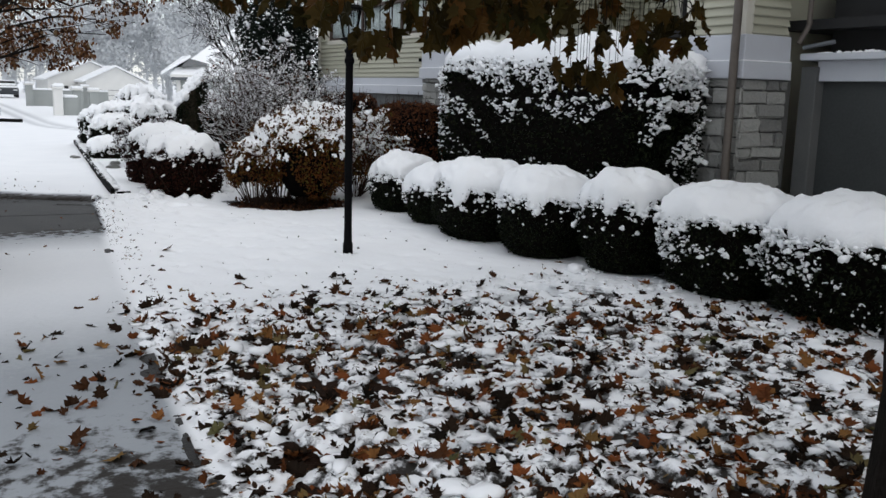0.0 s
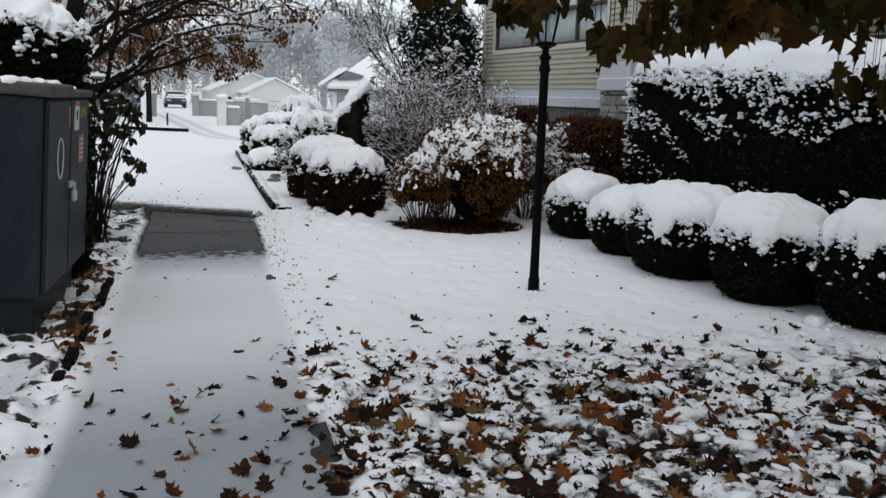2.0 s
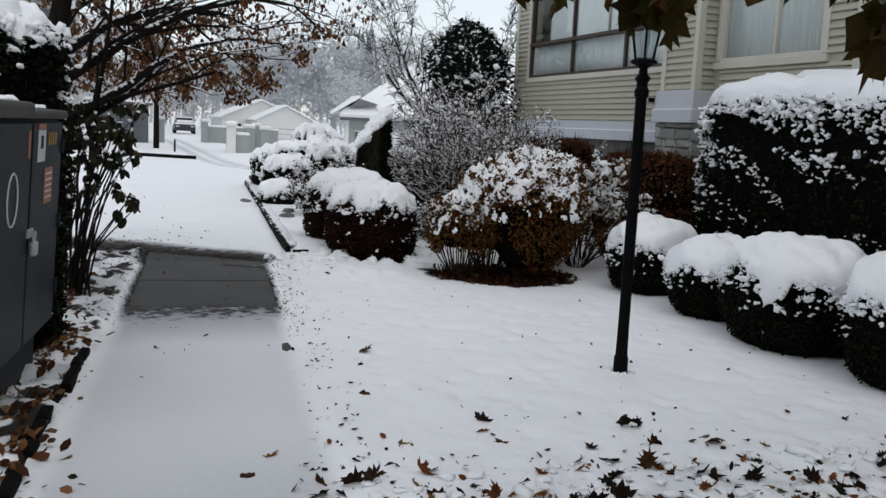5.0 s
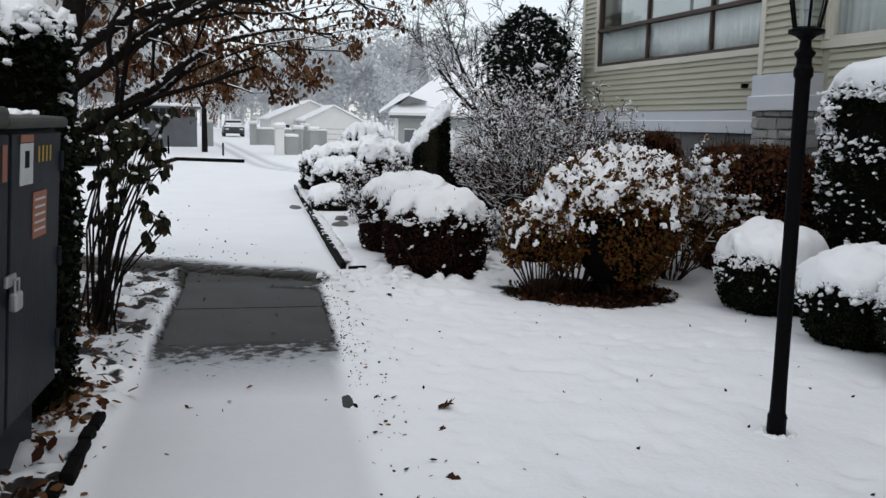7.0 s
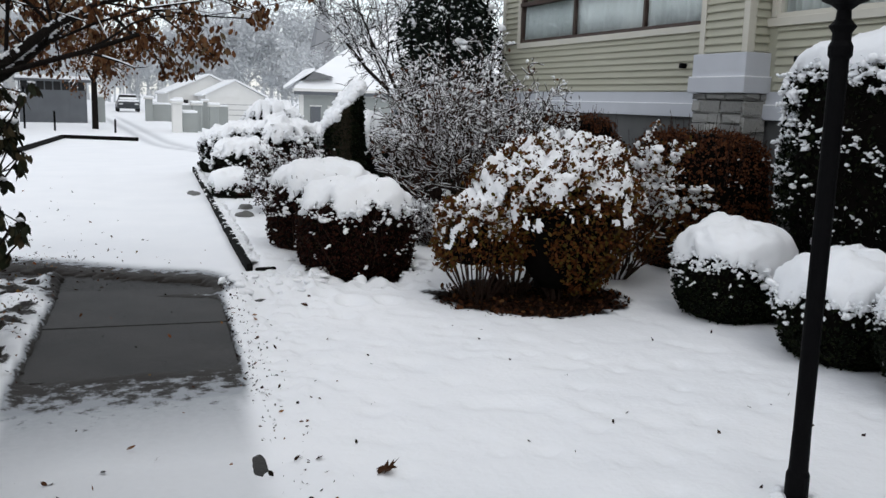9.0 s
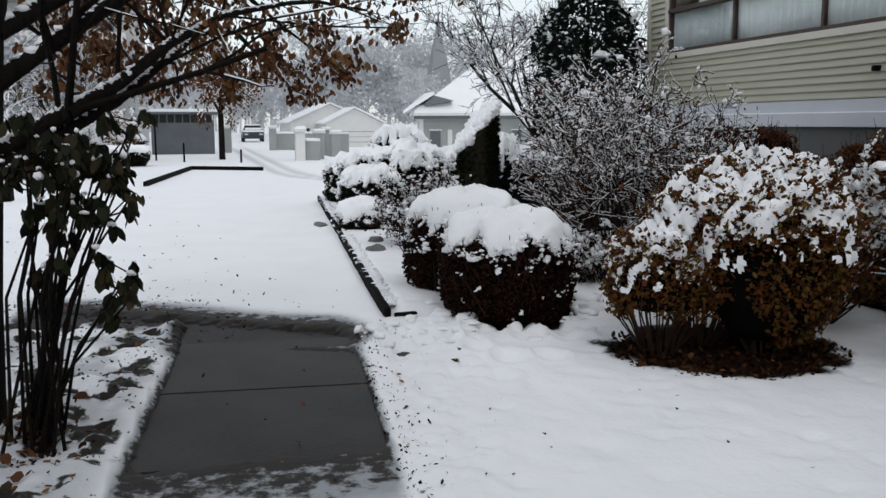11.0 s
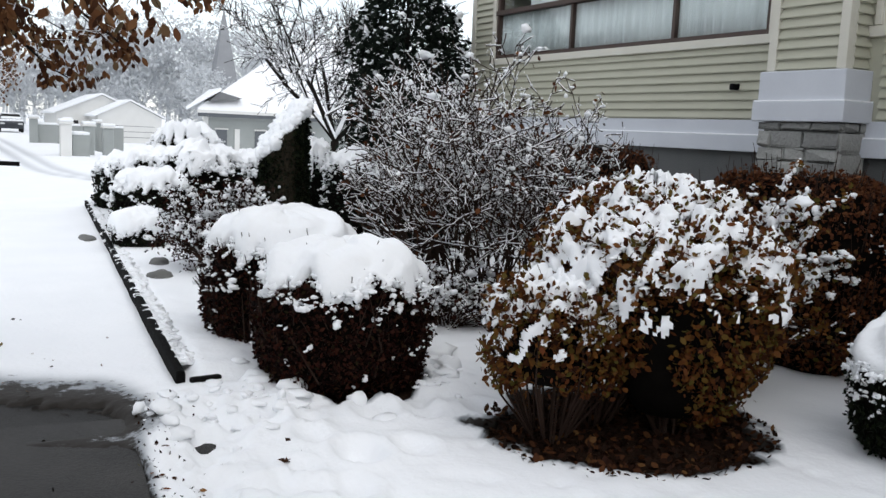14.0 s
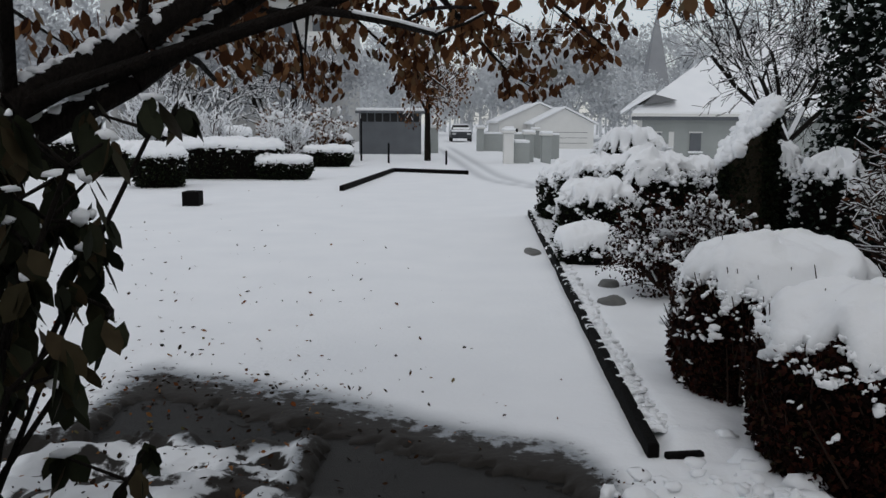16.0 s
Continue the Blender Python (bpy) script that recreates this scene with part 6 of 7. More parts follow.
# ---- fallen leaves ----
def ground_leaves():
    rng = np.random.default_rng(81)
    n = 31000
    X, Y = rng.uniform(-0.4, 5.0, n), rng.uniform(1.2, 7.0, n)
    dens = step(-0.1, 0.6, X) * step(5.0, 4.0, X) * (0.04 + 0.96 * step(6.6, 4.9, Y + 0.5 * (fbm(X, Y, 9) - 0.5) + 0.12 * (X - 2.0) + 0.38 * np.clip(X - 2.4, 0, 3)))
    dens = dens * (0.55 + 0.9 * (fbm(X * 1.6, Y * 1.6, 19) - 0.15)) * (1 + 1.0 * step(3.0, 1.2, X) * step(5.6, 4.2, Y))
    k = rng.uniform(0, 1, n) < dens
    X, Y = X[k], Y[k]
    n = len(X)
    Z, _ = snow_height(X, Y)
    pos = np.stack([X, Y, Z + rng.uniform(-0.024, 0.010, n)], 1)
    nr = np.stack([rng.normal(0, 0.45, n), rng.normal(0, 0.45, n), np.ones(n)], 1)
    big = rng.uniform(0, 1, n) < 0.3
    for nm, k, lo, hi, shape in (("fallen_leaves", big, 0.03, 0.115, "maple"), ("leaf_fragments", ~big, 0.015, 0.055, "oval")):
        ob = leaves(nm, pos[k], rng.uniform(lo, hi, k.sum()), M_FALLEN, None, shape, normal=nr[k], spread=0.3, curl=1.0)
        tagged(ob, "brown and orange maple leaves half sunk in snow", "leaf litter", kind="stuff")
    # small snow lumps over the litter
    m = 2600
    X, Y = rng.uniform(0.2, 4.7, m), rng.uniform(1.4, 6.2, m)
    Z, _ = snow_height(X, Y)
    ob = lumps("litter_snow", np.stack([X, Y, Z + 0.008], 1), rng.exponential(0.011, m) + 0.008, M_SNOW, None, 0.4, detail=2)
    tagged(ob, "small lumps of snow lying over leaf litter", "snow", kind="stuff")
    # scraps along the verges and on the pavement
    m = 6500
    X, Y = rng.uniform(-2.2, 1.2, m), rng.uniform(2.0, 14.6, m)
    w = np.maximum(step(walk_left(Y) + 0.05, walk_left(Y) - 0.1, X) * 0.8, 0.03) + 0.5 * np.exp(-((X - walk_right(Y) - 0.12) / 0.12) ** 2) * (Y < 12.9) + 0.35 * step(12.6, 13.3, Y) * step(14.6, 14.1, Y) * step(0.9, -0.6, X)
    k = rng.uniform(0, 1, m) < w
    X, Y = X[k], Y[k]
    Z, _ = snow_height(X, Y)
    Z = np.maximum(Z, -0.026 - 0.012 * (Y > 12.4))
    nr = np.stack([rng.normal(0, 0.5, len(X)), rng.normal(0, 0.5, len(X)), np.ones(len(X))], 1)
    ob = leaves("leaf_scraps", np.stack([X, Y, Z + 0.008], 1), rng.uniform(0.015, 0.045, len(X)), M_FALLEN, None, "oval", normal=nr, spread=0.3, curl=0.6)
    tagged(ob, "small dead brown leaves scattered along the walk", "leaf litter", kind="stuff")
    # drifts of dead leaves at the cabinet's foot and under the arborvitae
    m = 520
    c0 = rng.integers(0, 3, m)
    X = np.choose(c0, [-1.0, -0.98, -1.05]) + rng.normal(0, 0.09, m)
    Y = np.choose(c0, [7.1, 8.9, 10.9]) + rng.normal(0, 1.0, m) * np.choose(c0, [0.5, 0.2, 0.35])
    Z, _ = snow_height(X, Y)
    nr = np.stack([rng.normal(0, 0.6, m), rng.normal(0, 0.6, m), np.ones(m)], 1)
    ob = leaves("leaf_drift", np.stack([X, Y, np.maximum(Z, -0.05) + rng.uniform(0, 0.03, m)], 1), rng.uniform(0.04, 0.09, m), M_BROWNLEAF, None, "oval", normal=nr, spread=0.4, curl=0.7)
    tagged(ob, "rust-brown leaves drifted against the cabinet foot", "leaf litter", kind="stuff")
    # clods along the trodden ridge
    m = 170
    X = rng.uniform(0.9, 3.0, m)
    Y = 12.45 + 0.12 * np.clip(X - 1, 0, 2) + rng.normal(0, 0.22, m)
    Z, _ = snow_height(X, Y)
    ob = lumps("snow_clods", np.stack([X, Y, Z + 0.004], 1), rng.exponential(0.022, m) + 0.01, M_SNOW, None, 0.5, detail=2)
    tagged(ob, "trodden clods of snow along the bed", "snow", kind="stuff")
    # specks over the drive's snow
    m = 480
    X, Y = rng.uniform(-4.5, 0.8, m), 14.2 + rng.exponential(2.2, m)
    k = rng.uniform(0, 1, m) < step(0.9, -2.0, X) * 0.9 + 0.08
    X, Y = X[k], Y[k]
    Z, _ = snow_height(X, Y)
    nr = np.stack([rng.normal(0, 0.5, len(X)), rng.normal(0, 0.5, len(X)), np.ones(len(X))], 1)
    ob = leaves("drive_scraps", np.stack([X, Y, Z + 0.006], 1), rng.uniform(0.02, 0.055, len(X)), M_FALLEN, None, "oval", normal=nr, spread=0.3, curl=0.6)
    tagged(ob, "dark leaf scraps strewn over the drive", "leaf litter", kind="stuff")
    # leaves on the near pavement
    m = 210
    X, Y = rng.uniform(-1.1, 0.35, m), rng.uniform(2.4, 5.9, m)
    Z, _ = snow_height(X, Y)
    nr = np.stack([rng.normal(0, 0.5, m), rng.normal(0, 0.5, m), np.ones(m)], 1)
    ob = leaves("pavement_leaves", np.stack([X, Y, np.maximum(Z, -0.026) + 0.004], 1), rng.uniform(0.03, 0.10, m), M_FALLEN, None, "maple", normal=nr, spread=0.3, curl=0.9)
    tagged(ob, "scattered wet maple leaves on the pavement's slush", "leaf litter", kind="stuff")
    # grass tips poking through beside the walk
    m = 1100
    Y = rng.uniform(4.0, 12.9, m)
    X = walk_right(Y) + np.abs(rng.normal(0.03, 0.10, m)) * (1 + 1.2 * (rng.uniform(0, 1, m) < 0.15))
    Xl = rng.uniform(-1.6, -0.45, 700)
    Yl = rng.uniform(9.0, 13.4, 700)
    keep = Xl < walk_left(Yl) + 0.03
    X, Y = np.append(X, Xl[keep]), np.append(Y, Yl[keep])
    keep = rng.uniform(0, 1, len(X)) < 0.15 + 0.85 * step(8.0, 10.5, Y)
    X, Y = X[keep], Y[keep]
    Z, _ = snow_height(X, Y)
    al = np.stack([rng.normal(0, 0.6, len(X)), rng.normal(0, 0.6, len(X)), np.ones(len(X))], 1)
    ob = leaves("grass_tips", np.stack([X, Y, Z - 0.012], 1), rng.uniform(0.012, 0.03, len(X)), M_ROUND, None, "diamond", along=al)
    tagged(ob, "dark dead grass tips poking through snow", "grass", kind="stuff")
    m = 420
    X, Y = rng.uniform(1.0, 4.2, m), rng.uniform(5.8, 12.0, m)
    Z, _ = snow_height(X, Y)
    al = np.stack([rng.normal(0, 0.8, m), rng.normal(0, 0.8, m), np.ones(m) * 0.7], 1)
    k = rng.uniform(0, 1, m) < 0.22
    ob = leaves("grass_blades", np.stack([X, Y, Z - 0.012], 1)[k], rng.uniform(0.015, 0.045, k.sum()), M_ROUND, None, "diamond", along=al[k])
    tagged(ob, "sparse dead grass blades above the lawn's snow", "grass", kind="stuff")
    # litter on the mulch
    m = 2200
    a, r = rng.uniform(0, 6.283, m), np.sqrt(rng.uniform(0, 1, m))
    X, Y = 3.3 + 0.85 * r * np.cos(a), 11.4 + 0.72 * r * np.sin(a)
    nr = np.stack([rng.normal(0, 0.6, m), rng.normal(0, 0.6, m), np.ones(m)], 1)
    ob = leaves("bed_litter", np.stack([X, Y, np.full(m, -0.01) + rng.uniform(-0.02, 0.02, m)], 1), rng.uniform(0.025, 0.06, m), M_BEDLEAF, None, "oval", normal=nr, spread=0.4, curl=0.6)
    tagged(ob, "rusty fallen leaves on bare mulch", "leaf litter", kind="stuff")
    # single leaves lying on clean snow
    singles = [(-0.07, 6.43, 0.15, 2), (1.01, 8.48, 0.14, 9), (3.56, 5.64, 0.13, 4), (0.78, 7.45, 0.12, 5), (1.4, 11.63, 0.1, 6), (0.35, 5.2, 0.14, 7), (-0.2, 4.6, 0.16, 8), (0.55, 6.3, 0.15, 3),
               (1.25, 6.6, 0.15, 10), (2.3, 6.35, 0.14, 11), (2.05, 6.1, 0.15, 12), (0.9, 8.1, 0.1, 13), (3.2, 6.0, 0.13, 14), (-0.4, 3.9, 0.17, 15)]
    for x, y, s, sd in [(a, b, c * 0.68, d) for a, b, c, d in singles]:
        z = float(snow_height(np.array([x]), np.array([y]))[0][0])
        r2 = np.random.default_rng(sd)
        ob = leaves("fallen_leaf", np.array([[0, 0, 0.0]]), s, M_FALLEN, None, "maple", normal=np.array([[r2.normal(0, 0.5), r2.normal(0, 0.5), 1.0]]), spread=0.1, curl=1.0)
        ob.location = (x, y, z + 0.012)
        tagged(ob, "single curled brown maple leaf on snow", "leaf", "single leaves")


ground_leaves()


# ---- the far end of the drive ----
def frost_tree(x, y, h, seed, label, mat, r0=0.16, stems=1, depth=4, spread=0.6, leaf_n=0, name="bare_tree", low=0.22, snow=True, kids=(3, 4), rim=0.012, splay=0.62, thin=0.0):
    rng = np.random.default_rng(seed)
    root = empty(name, (x, y, 0), label, "tree")
    segs, tips = [], []
    for k in range(stems):
        d = np.array([rng.normal(0, 0.18 * (stems > 1)), rng.normal(0, 0.18 * (stems > 1)), 1.0])
        base = np.array([x, y, -0.8])
        fork = base + d / np.linalg.norm(d) * (h * low + 0.8)
        segs.append((tuple(base), tuple(fork), r0, r0 * 0.8))
        for j in range(5):
            a = 6.283 * (j + rng.uniform(0, 0.6)) / 5
            dd = np.array([math.cos(a) * splay, math.sin(a) * splay, 1.0])
            grow(rng, fork, dd, h * 0.33, r0 * 0.55, depth - 1, segs, tips, bend=0.2, up=0.04, kids=kids, shrink=0.66, steps=3, spread=spread)
    segs = [(a_, b_, max(c_, thin), max(d_, thin)) for a_, b_, c_, d_ in segs]
    adopt(tubes("trunk", segs[:1] if stems == 1 else segs[:stems], M_BARK if snow else mat, None, 7), root)
    tagged(adopt(tubes("branch", segs[1:], mat, None, 3, fat=1.0), root), kind="stuff")
    if snow:
        snow_on(root, "branch_snow", segs[1:], rng, 0.7 if rim > 0.01 else 0.35, 1.2 if rim > 0.01 else 0.9, 0.8, 0.85, rim)
    if not snow:
        tp = np.array([t[0] for t in tips])
        m = 5200
        pos = tp[rng.integers(0, len(tp), m)] + rng.normal(0, h * 0.03, (m, 3))
        tagged(adopt(leaves("frost_spray", pos, rng.uniform(0.018, 0.04, m) * h, mat, None, "diamond"), root), kind="stuff")
    if leaf_n:
        tp = np.array([t[0] for t in tips])
        pos = tp[rng.integers(0, len(tp), leaf_n)] + rng.normal(0, 0.12, (leaf_n, 3))
        al = np.stack([rng.normal(0, 0.5, leaf_n), rng.normal(0, 0.5, leaf_n), -np.ones(leaf_n)], 1)
        tagged(adopt(leaves("leaf", pos, rng.uniform(0.09, 0.17, leaf_n), M_BROWNLEAF, None, "oval", along=al), root), kind="stuff")
    return root


frost_tree(0.68, 46.8, 5.6, 201, "slim young tree holding brown leaves on a snowy island", M_BARK, r0=0.15, depth=4, leaf_n=2600, name="island_tree", low=0.36)
frost_tree(9.0, 30.0, 8.4, 202, "spreading bare tree with thin snow on its branches", M_BARK, r0=0.14, depth=6, spread=0.62, low=0.14, kids=(3, 4), rim=0.006, splay=0.95, thin=0.0085)
FAR = "frosted bare tree behind the houses, paled as by haze"
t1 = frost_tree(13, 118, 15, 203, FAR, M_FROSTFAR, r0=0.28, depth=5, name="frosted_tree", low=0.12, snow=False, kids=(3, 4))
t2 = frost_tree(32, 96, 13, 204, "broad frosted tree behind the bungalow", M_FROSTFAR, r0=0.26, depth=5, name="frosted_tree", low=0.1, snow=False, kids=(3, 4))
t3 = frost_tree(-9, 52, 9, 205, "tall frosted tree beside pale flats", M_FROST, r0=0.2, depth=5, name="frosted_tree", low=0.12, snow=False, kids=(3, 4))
for k, (x, y, s, src) in enumerate(((20, 122, 1.1, t1), (27, 128, 1.2, t1), (7, 126, 1.0, t2), (38, 118, 1.15, t1), (47, 110, 1.0, t2), (24, 100, 0.8, t2), (-2, 112, 1.0, t1), (-14, 104, 1.1, t2), (40, 88, 0.9, t2), (55, 95, 1.1, t1),
                                     (-15, 58, 1.0, t3), (-20, 50, 1.1, t3), (-6.5, 64, 0.9, t3), (-13, 46, 0.8, t3), (-24, 62, 1.2, t3), (18, 140, 1.2, t1), (30, 142, 1.2, t2), (44, 134, 1.2, t1), (60, 120, 1.2, t2), (-28, 90, 1.2, t1))):
    c_ = copy_thing(src, pose(x, y, 0, 0, 0, 47 * k))
    c_.scale = (s, s, s)
    tagged(c_, group="far frosted trees")


def far_woods():
    """A wood behind everything: trunks and many twigs, with haze painted into their pale colour."""
    rng = np.random.default_rng(207)
    segs = []
    for k in range(520):
        a = rng.uniform(-1.15, 1.15)
        d = rng.uniform(165, 230)
        x, y, h = d * math.sin(a), d * math.cos(a), rng.uniform(9, 19)
        segs.append(((x, y, -1), (x + rng.normal(0, 0.5), y, h * 0.7), 0.3, 0.15))
        for j in range(26):
            z = h * rng.uniform(0.25, 0.75)
            b = rng.uniform(0, 6.283)
            L_ = rng.uniform(1.5, 4.2)
            segs.append(((x, y, z), (x + L_ * math.cos(b), y + L_ * math.sin(b), z + rng.uniform(0.8, 4.5)), 0.16, 0.09))
    tagged(tubes("far_woods", segs, M_FROSTFAR, None, 3), "snowbound wood at the edge of sight, paled as by haze", "woods", kind="stuff")


far_woods()


def gable_house(name, x0, x1, y0, y1, base, eave, peak, label, wall_m, door=True):
    root = empty(name, ((x0 + x1) / 2, (y0 + y1) / 2, base), label, "house")
    A = lambda o: adopt(o, root)
    xm = (x0 + x1) / 2
    V = [(x0, y0, base), (x1, y0, base), (x1, y0, eave), (xm, y0, peak), (x0, y0, eave), (x0, y1, base), (x1, y1, base), (x1, y1, eave), (xm, y1, peak), (x0, y1, eave)]
    F = [(0, 1, 2, 3, 4), (9, 8, 7, 6, 5), (1, 6, 7, 2), (5, 0, 4, 9)]
    A(mesh_ob("wall", V, F, wall_m))
    o, t = 0.35, 0.16
    sl = (peak - eave) / (xm - x0)
    for s, xe in ((-1, x0 - o), (1, x1 + o)):
        ze = eave - sl * o
        P = [(xm, y0 - o, peak + 0.05), (xe, y0 - o, ze + 0.05), (xe, y1 + o, ze + 0.05), (xm, y1 + o, peak + 0.05)]
        V = P + [(a, b, c + t) for a, b, c in P]
        A(mesh_ob("roof_slope", V, [(0, 1, 2, 3), (7, 6, 5, 4), (0, 4, 5, 1), (1, 5, 6, 2), (2, 6, 7, 3), (3, 7, 4, 0)], M_SNOW, label="snow-covered roof slope"))
    if door:
        A(box("garage_door", x0 + 0.6, x1 - 0.6, y0 - 0.05, y0 - 0.01, base, base + (eave - base) * 0.85, M_FARWHITE))
        for k in range(3):
            z = base + (eave - base) * 0.85 * (k + 1) / 4
            A(box("door_groove", x0 + 0.6, x1 - 0.6, y0 - 0.056, y0 - 0.052, z - 0.02, z + 0.02, M_FARGREY))
    else:
        for xx in (x0 + 1.0, x1 - 1.8):
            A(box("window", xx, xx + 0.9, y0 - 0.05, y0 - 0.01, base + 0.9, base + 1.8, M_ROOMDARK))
    return root


gable_house("garage", 11.4, 16.9, 92, 101, -0.75, 1.6, 2.95, "white gabled garage under fresh snow", M_FARWHITE)
gable_house("garage_house", 8.6, 16.6, 98, 110, -0.75, 1.7, 3.5, "low white gabled house under fresh snow", M_FARWHITE, door=False)


def bungalow():
    root = empty("bungalow", (17, 57, -0.8), "grey-green hip-roofed bungalow with a snowy roof", "house")
    A = lambda o: adopt(o, root)
    x0, x1, y0, y1, b, e = 11.1, 28.0, 52.3, 63.0, -0.9, 1.98
    foot = [(x0, y0), (x1, y0), (x1 + 2.0, y1), (x0 + 2.6, y1)]
    V = [(px_, py_, b) for px_, py_ in foot] + [(px_, py_, e) for px_, py_ in foot]
    box6 = [(3, 2, 1, 0), (4, 5, 6, 7), (0, 1, 5, 4), (1, 2, 6, 5), (2, 3, 7, 6), (3, 0, 4, 7)]
    A(mesh_ob("wall", V, box6, M_FARWALL))
    o = 0.5
    ze, zp = e + 0.02, 6.6
    eave = [(x0 - o, y0 - o, ze), (x1 + o, y0 - o, ze), (x1 + 2.0 + o, y1 + o, ze), (x0 + 2.4, y1 + o, ze)]
    V = eave + [(a_, c_, z_ + 0.18) for a_, c_, z_ in eave] + [(17.9, 57.6, zp), (22.5, 57.6, zp)]
    A(mesh_ob("roof", V, [(3, 2, 1, 0), (4, 5, 9, 8), (5, 6, 9), (6, 7, 8, 9), (7, 4, 8), (0, 1, 5, 4), (1, 2, 6, 5), (2, 3, 7, 6), (3, 0, 4, 7)], M_SNOW, label="hip roof under snow"))
    A(box("gutter", x0 - o - 0.06, x1 + o, y0 - o - 0.1, y0 - o, e - 0.04, e + 0.1, M_FARWHITE))
    # small side gable with a dark slate face
    A(mesh_ob("side_gable", [(11.15, 51.9, 2.5), (12.8, 51.9, 2.72), (11.7, 51.95, 3.0), (11.3, 55.0, 2.5), (13.0, 55.0, 2.72), (11.95, 55.0, 3.0)], [(0, 1, 2), (5, 4, 3), (0, 2, 5, 3), (1, 4, 5, 2)], M_SLATE))
    V = [(10.0, 51.7, 2.05), (11.7, 51.75, 3.04), (11.95, 55.0, 3.04), (10.9, 55.0, 2.05)]
    V += [(a_, c_, z_ + 0.15) for a_, c_, z_ in V]
    A(mesh_ob("gable_slope", V, box6, M_SNOW, label="snowy slope of the small gable"))
    A(box("fascia", x0 - o, x1 + o, y0 - o - 0.02, y0 - o + 0.05, e - 0.22, e - 0.045, M_FARGREY))
    for k, xx in enumerate((11.6, 13.6, 16.2)):
        w = A(box("window", xx, xx + 0.55, y0 - 0.05, y0 - 0.01, 0.25, 1.15, M_FARGREY))
        A(box("window_frame", xx - 0.06, xx + 0.61, y0 - 0.08, y0 - 0.05, 1.15, 1.22, M_FARWHITE))
        A(box("sill_snow", xx - 0.08, xx + 0.63, y0 - 0.16, y0 - 0.01, 0.17, 0.27, M_SNOW, bevel=0.03))
    A(box("door", 12.55, 12.8, y0 - 0.05, y0 - 0.01, -0.8, 1.2, M_FARWHITE))
    A(box("corner_post", x0 - 0.1, x0 + 0.1, y0 - 0.1, y0 + 0.1, b, e, M_FARWHITE))


bungalow()


def steeple():
    root = empty("steeple", (27.3, 110, 0), "slim grey steeple beyond the bungalow", "tower")
    adopt(box("tower", 26.0, 28.6, 108.7, 111.3, -1, 4.2, M_SLATE), root)
    V = [(25.7, 108.4, 4.2), (28.9, 108.4, 4.2), (28.9, 111.6, 4.2), (25.7, 111.6, 4.2), (27.3, 110, 14.2)]
    adopt(mesh_ob("spire", V, [(0, 1, 4), (1, 2, 4), (2, 3, 4), (3, 0, 4), (3, 2, 1, 0)], M_SPIRE), root)
    adopt(tubes("mast", [((27.3, 110, 14.1), (27.3, 110, 15.4), 0.08, 0.04)], M_FARGREY, None, 5), root)


steeple()


def booth():
    root = empty("shelter_hut", (-1.1, 56, 0), "slate-grey boarded hut with snowy flat roof", "hut")
    A = lambda o: adopt(o, root)
    x0, x1, y0, y1 = -2.65, 0.45, 54.6, 57.8
    A(box("wall", x0, x1, y0, y1, -0.1, 1.62, M_FARGREY))
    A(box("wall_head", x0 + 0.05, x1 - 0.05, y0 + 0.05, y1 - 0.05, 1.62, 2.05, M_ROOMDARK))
    for k in range(9):
        xx = x0 + (x1 - x0) * k / 8
        A(box("batten", xx - 0.03, xx + 0.03, y0 - 0.03, y0, -0.1, 2.1, M_FARGREY))
    A(box("roof", x0 - 0.2, x1 + 0.25, y0 - 0.3, y1 + 0.2, 2.05, 2.16, M_FARGREY))
    A(box("roof_snow", x0 - 0.18, x1 + 0.22, y0 - 0.28, y1 + 0.18, 2.16, 2.32, M_SNOW, bevel=0.05))


booth()


def gate_piers():
    G = "gate piers"
    for k, (x, y, h) in enumerate(((3.82, 44.0, 1.2), (4.9, 46.2, 1.12), (5.9, 48.0, 1.05), (3.9, 60.0, 1.25), (5.6, 60.5, 1.2), (7.2, 61, 1.15), (1.2, 56.5, 1.3))):
        root = empty("gate_pier", (x, y, 0), "pale square masonry pier with a snow cap", "pier", G)
        A = lambda o: adopt(o, root)
        A(box("shaft", x - 0.2, x + 0.2, y - 0.2, y + 0.2, -0.5, h, M_FARWALL if k else M_FARWHITE, bevel=0.02))
        A(box("coping", x - 0.27, x + 0.27, y - 0.27, y + 0.27, h, h + 0.08, M_FARWHITE, bevel=0.02))
        A(box("snow_cap", x - 0.26, x + 0.26, y - 0.26, y + 0.26, h + 0.08, h + 0.2, M_SNOW, bevel=0.05))
    for x0, x1, y0, y1, h in ((4.1, 4.7, 44.3, 45.9, 0.8), (4.1, 7.0, 60.1, 60.5, 0.95), (7.4, 8.6, 60.9, 61.2, 0.9)):
        root = empty("low_wall", ((x0 + x1) / 2, (y0 + y1) / 2, 0), "low grey garden wall topped with snow", "wall", kind="structure")
        adopt(box("wall", x0, x1, y0, y1, -0.5, h, M_FARWALL), root)
        adopt(box("wall_snow", x0, x1, y0 - 0.04, y1 + 0.04, h + 0.004, h + 0.12, M_SNOW, bevel=0.04), root)


gate_piers()


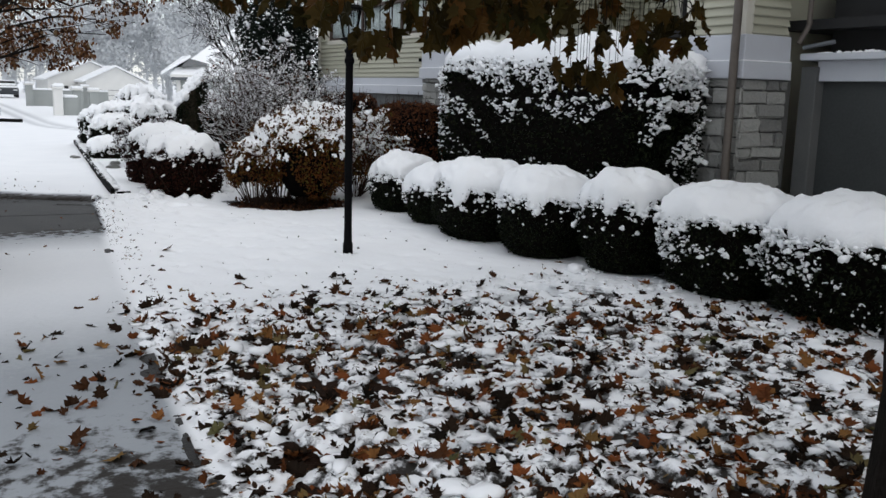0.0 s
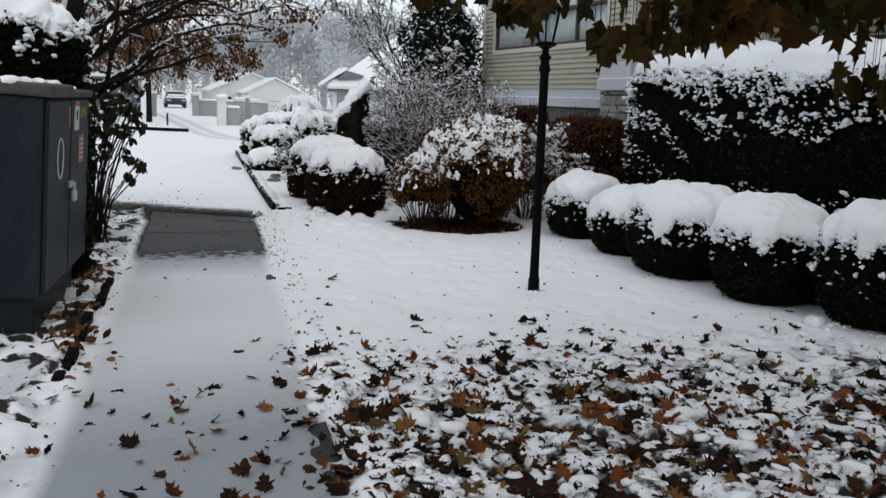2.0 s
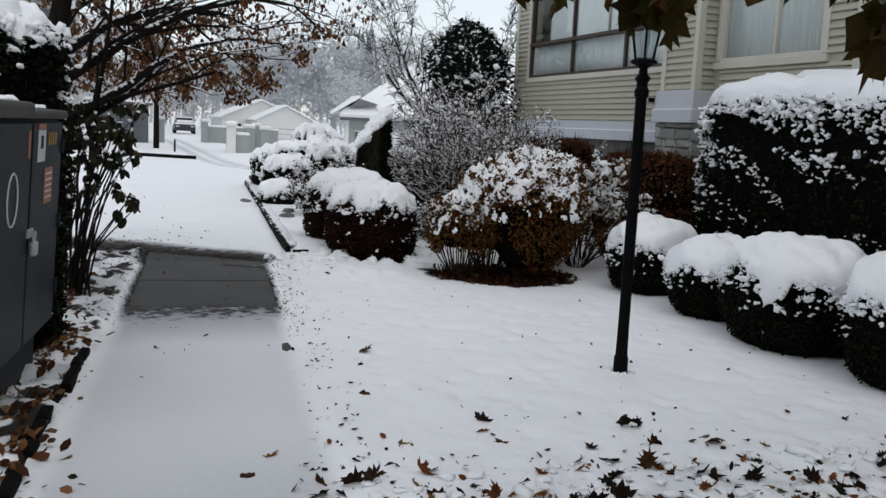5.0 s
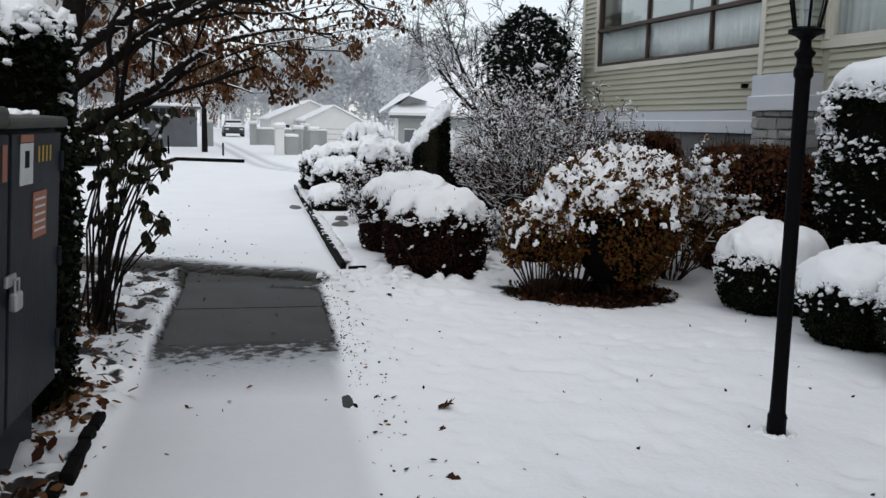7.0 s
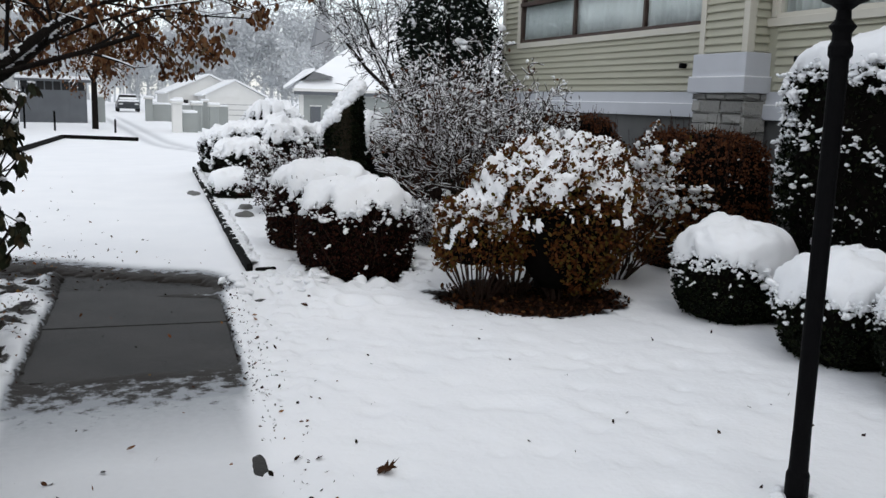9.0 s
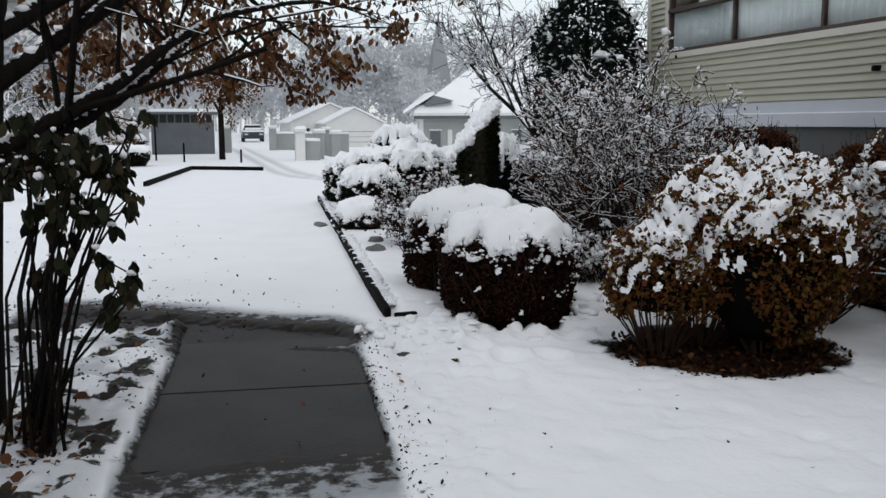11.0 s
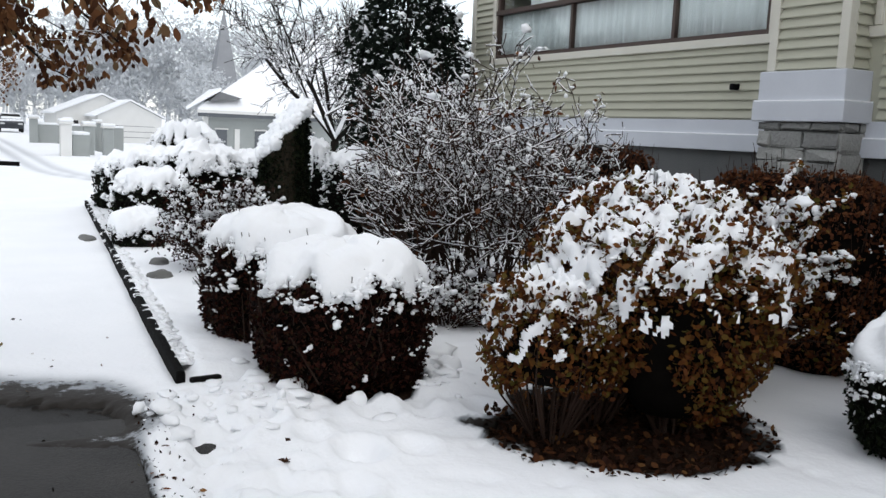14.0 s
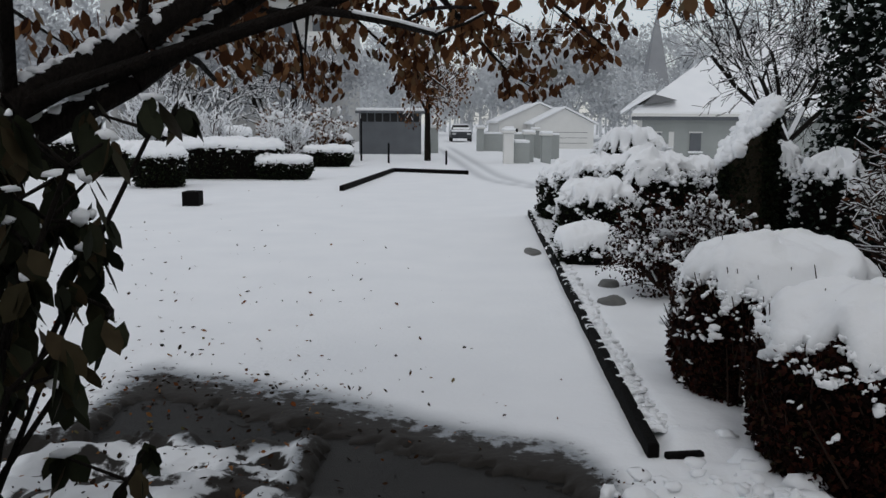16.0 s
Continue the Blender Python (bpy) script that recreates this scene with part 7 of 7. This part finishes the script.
def parked_car(x, y):
    root = empty("parked_car", (x, y, 0), "dark parked car covered with snow", "car")
    A = lambda o: adopt(o, root)
    bm = box_bm(x - 0.88, x + 0.88, y - 2.1, y + 2.1, 0.28, 0.85, 0.12)
    A(part("body", bm, M_CARPAINT, smooth=False))
    bm = bmesh.new()
    lo = [bm.verts.new(v) for v in ((x - 0.8, y - 1.7, 0.85), (x + 0.8, y - 1.7, 0.85), (x + 0.8, y + 1.2, 0.85), (x - 0.8, y + 1.2, 0.85))]
    hi = [bm.verts.new(v) for v in ((x - 0.62, y - 1.1, 1.38), (x + 0.62, y - 1.1, 1.38), (x + 0.62, y + 0.6, 1.38), (x - 0.62, y + 0.6, 1.38))]
    for k in range(4):
        bm.faces.new((lo[k], lo[(k + 1) % 4], hi[(k + 1) % 4], hi[k]))
    bm.faces.new(hi)
    A(part("cabin", bm, M_ROOMDARK))
    A(box("roof_snow", x - 0.64, x + 0.64, y - 1.15, y + 0.65, 1.385, 1.5, M_SNOW, bevel=0.05))
    A(box("bonnet_snow", x - 0.84, x + 0.84, y - 2.08, y - 1.35, 0.84, 1.0, M_SNOW, bevel=0.05))
    A(box("windscreen_snow", x - 0.7, x + 0.7, y - 1.5, y - 1.2, 0.95, 1.2, M_SNOW, bevel=0.06))
    for sx in (-1, 1):
        for yy in (-1.35, 1.35):
            w = part("wheel", lathe_bm([(0.2, -0.1), (0.31, -0.1), (0.32, 0), (0.31, 0.1), (0.2, 0.1)], 18), M_RUBBER)
            w.matrix_world = pose(x + sx * 0.8, y + yy, 0.32, 0, 90, 0)
            adopt(w, root)
        A(box("headlight", x + sx * 0.62 - 0.16, x + sx * 0.62 + 0.16, y - 2.13, y - 2.08, 0.6, 0.72, M_STICKER, bevel=0.02))


parked_car(4.1, 86)


def far_hedges():
    H = "clipped hedges across the drive"
    lab = "low clipped dark hedge under a flat snow cap"
    for k, (x, y, rx, ry, h, tt) in enumerate(((-5.3, 34.6, 1.75, 0.8, 0.98, 0), (-3.55, 34.2, 0.78, 0.5, 0.52, 0), (-6.2, 31.2, 0.66, 0.75, 0.85, 20), (-8.2, 35.5, 1.0, 0.8, 0.85, 10), (-11.0, 37.0, 1.3, 0.9, 1.1, 0), (-7.0, 39.5, 1.6, 0.8, 1.3, 5), (-3.0, 41.5, 0.9, 0.6, 0.6, 0), (-3.9, 47, 1.4, 0.8, 1.0, 0))):
        bush("low_hedge", x, y, rx, ry, h, lab, "hedge", M_YEW, H, e1=0.45, e2=0.55, mid=0.7, n_leaf=2600, leaf=0.09, cap=0.2, cap_to=0.8, bits=150, bit=0.03, seed=300 + k, turn=tt, ragged=0.1)
    tagged(box("utility_box", -4.32, -4.0, 26.0, 26.4, -0.1, 0.26, M_KERB, bevel=0.02), "small black ground utility box in snow", "utility box")
    for k, (x, y, h) in enumerate(((-2.1, 46.5, 1.7), (-0.9, 44.5, 0.75), (1.35, 43.2, 0.5))):
        tagged(part("marker_post", lathe_bm([(0.04, -0.2), (0.04, h), (0.02, h + 0.03)], 8, (x, y)), M_BLACKMETAL), "thin dark post standing in snow", "post", "marker posts")
    for k, (x, y, h, r) in enumerate(((-6.4, 37.5, 2.6, 1.2), (-9.5, 41, 3.2, 1.5), (-4.6, 43, 2.2, 1.1), (-12.5, 38, 3.0, 1.5))):
        twig_shrub("frosted_shrub", x, y, r, r, h, "frosted twiggy shrub among the far hedges", 320 + k, stems=34, depth=3, r0=0.03, r_min=0.014, snow_fat=1.3, share=0.8)
    twig_shrub("snowy_shrub", -4.3, 45.0, 2.0, 1.3, 2.7, "broad tan-leaved shrub dusted with snow", 330, stems=46, depth=2, leaf_m=M_BROWNLEAF, n_leaf=3200, leaf=0.12, clumps=900, clump=0.06, r0=0.03)
    frost_tree(-8.8, 45.0, 6.5, 331, "dark bare tree behind the clipped hedges", M_BARK, r0=0.16, depth=5, low=0.12, rim=0.012, splay=0.9, thin=0.013)
    frost_tree(-6.2, 50.0, 7.5, 332, "dark leaning bare tree before the pale flats", M_BARK, r0=0.16, depth=5, low=0.1, rim=0.012, splay=0.85, thin=0.013)


far_hedges()


def flats():
    root = empty("apartment_building", (-12, 78, 0), "pale rendered flats with balconies behind frosted trees", "building")
    A = lambda o: adopt(o, root)
    A(box("wall", -22, -4.6, 74, 88, -1, 13.5, M_APT))
    A(box("roof", -22.4, -4.2, 73.6, 88.4, 13.5, 13.8, M_SNOW))
    for fl in range(4):
        z = 1.0 + 3.1 * fl
        for k in range(6):
            xx = -20.6 + 2.7 * k
            w = A(box("window", xx, xx + 1.25, 73.93, 73.99, z, z + 1.5, M_FARGREY))
            A(box("sill", xx - 0.1, xx + 1.35, 73.85, 74.0, z - 0.12, z - 0.02, M_FARWHITE))
        for xx in (-7.4, -12.8):
            A(box("balcony", xx, xx + 2.4, 72.7, 73.98, z - 0.45, z - 0.3, M_APT))
            A(box("balcony_rail", xx, xx + 2.4, 72.7, 72.78, z - 0.3, z + 0.65, M_FARWHITE))


flats()
tagged(box("far_shed", -16, -8.5, 58, 61, -0.2, 2.6, M_APT), "plain pale outbuilding among the trees", "shed")
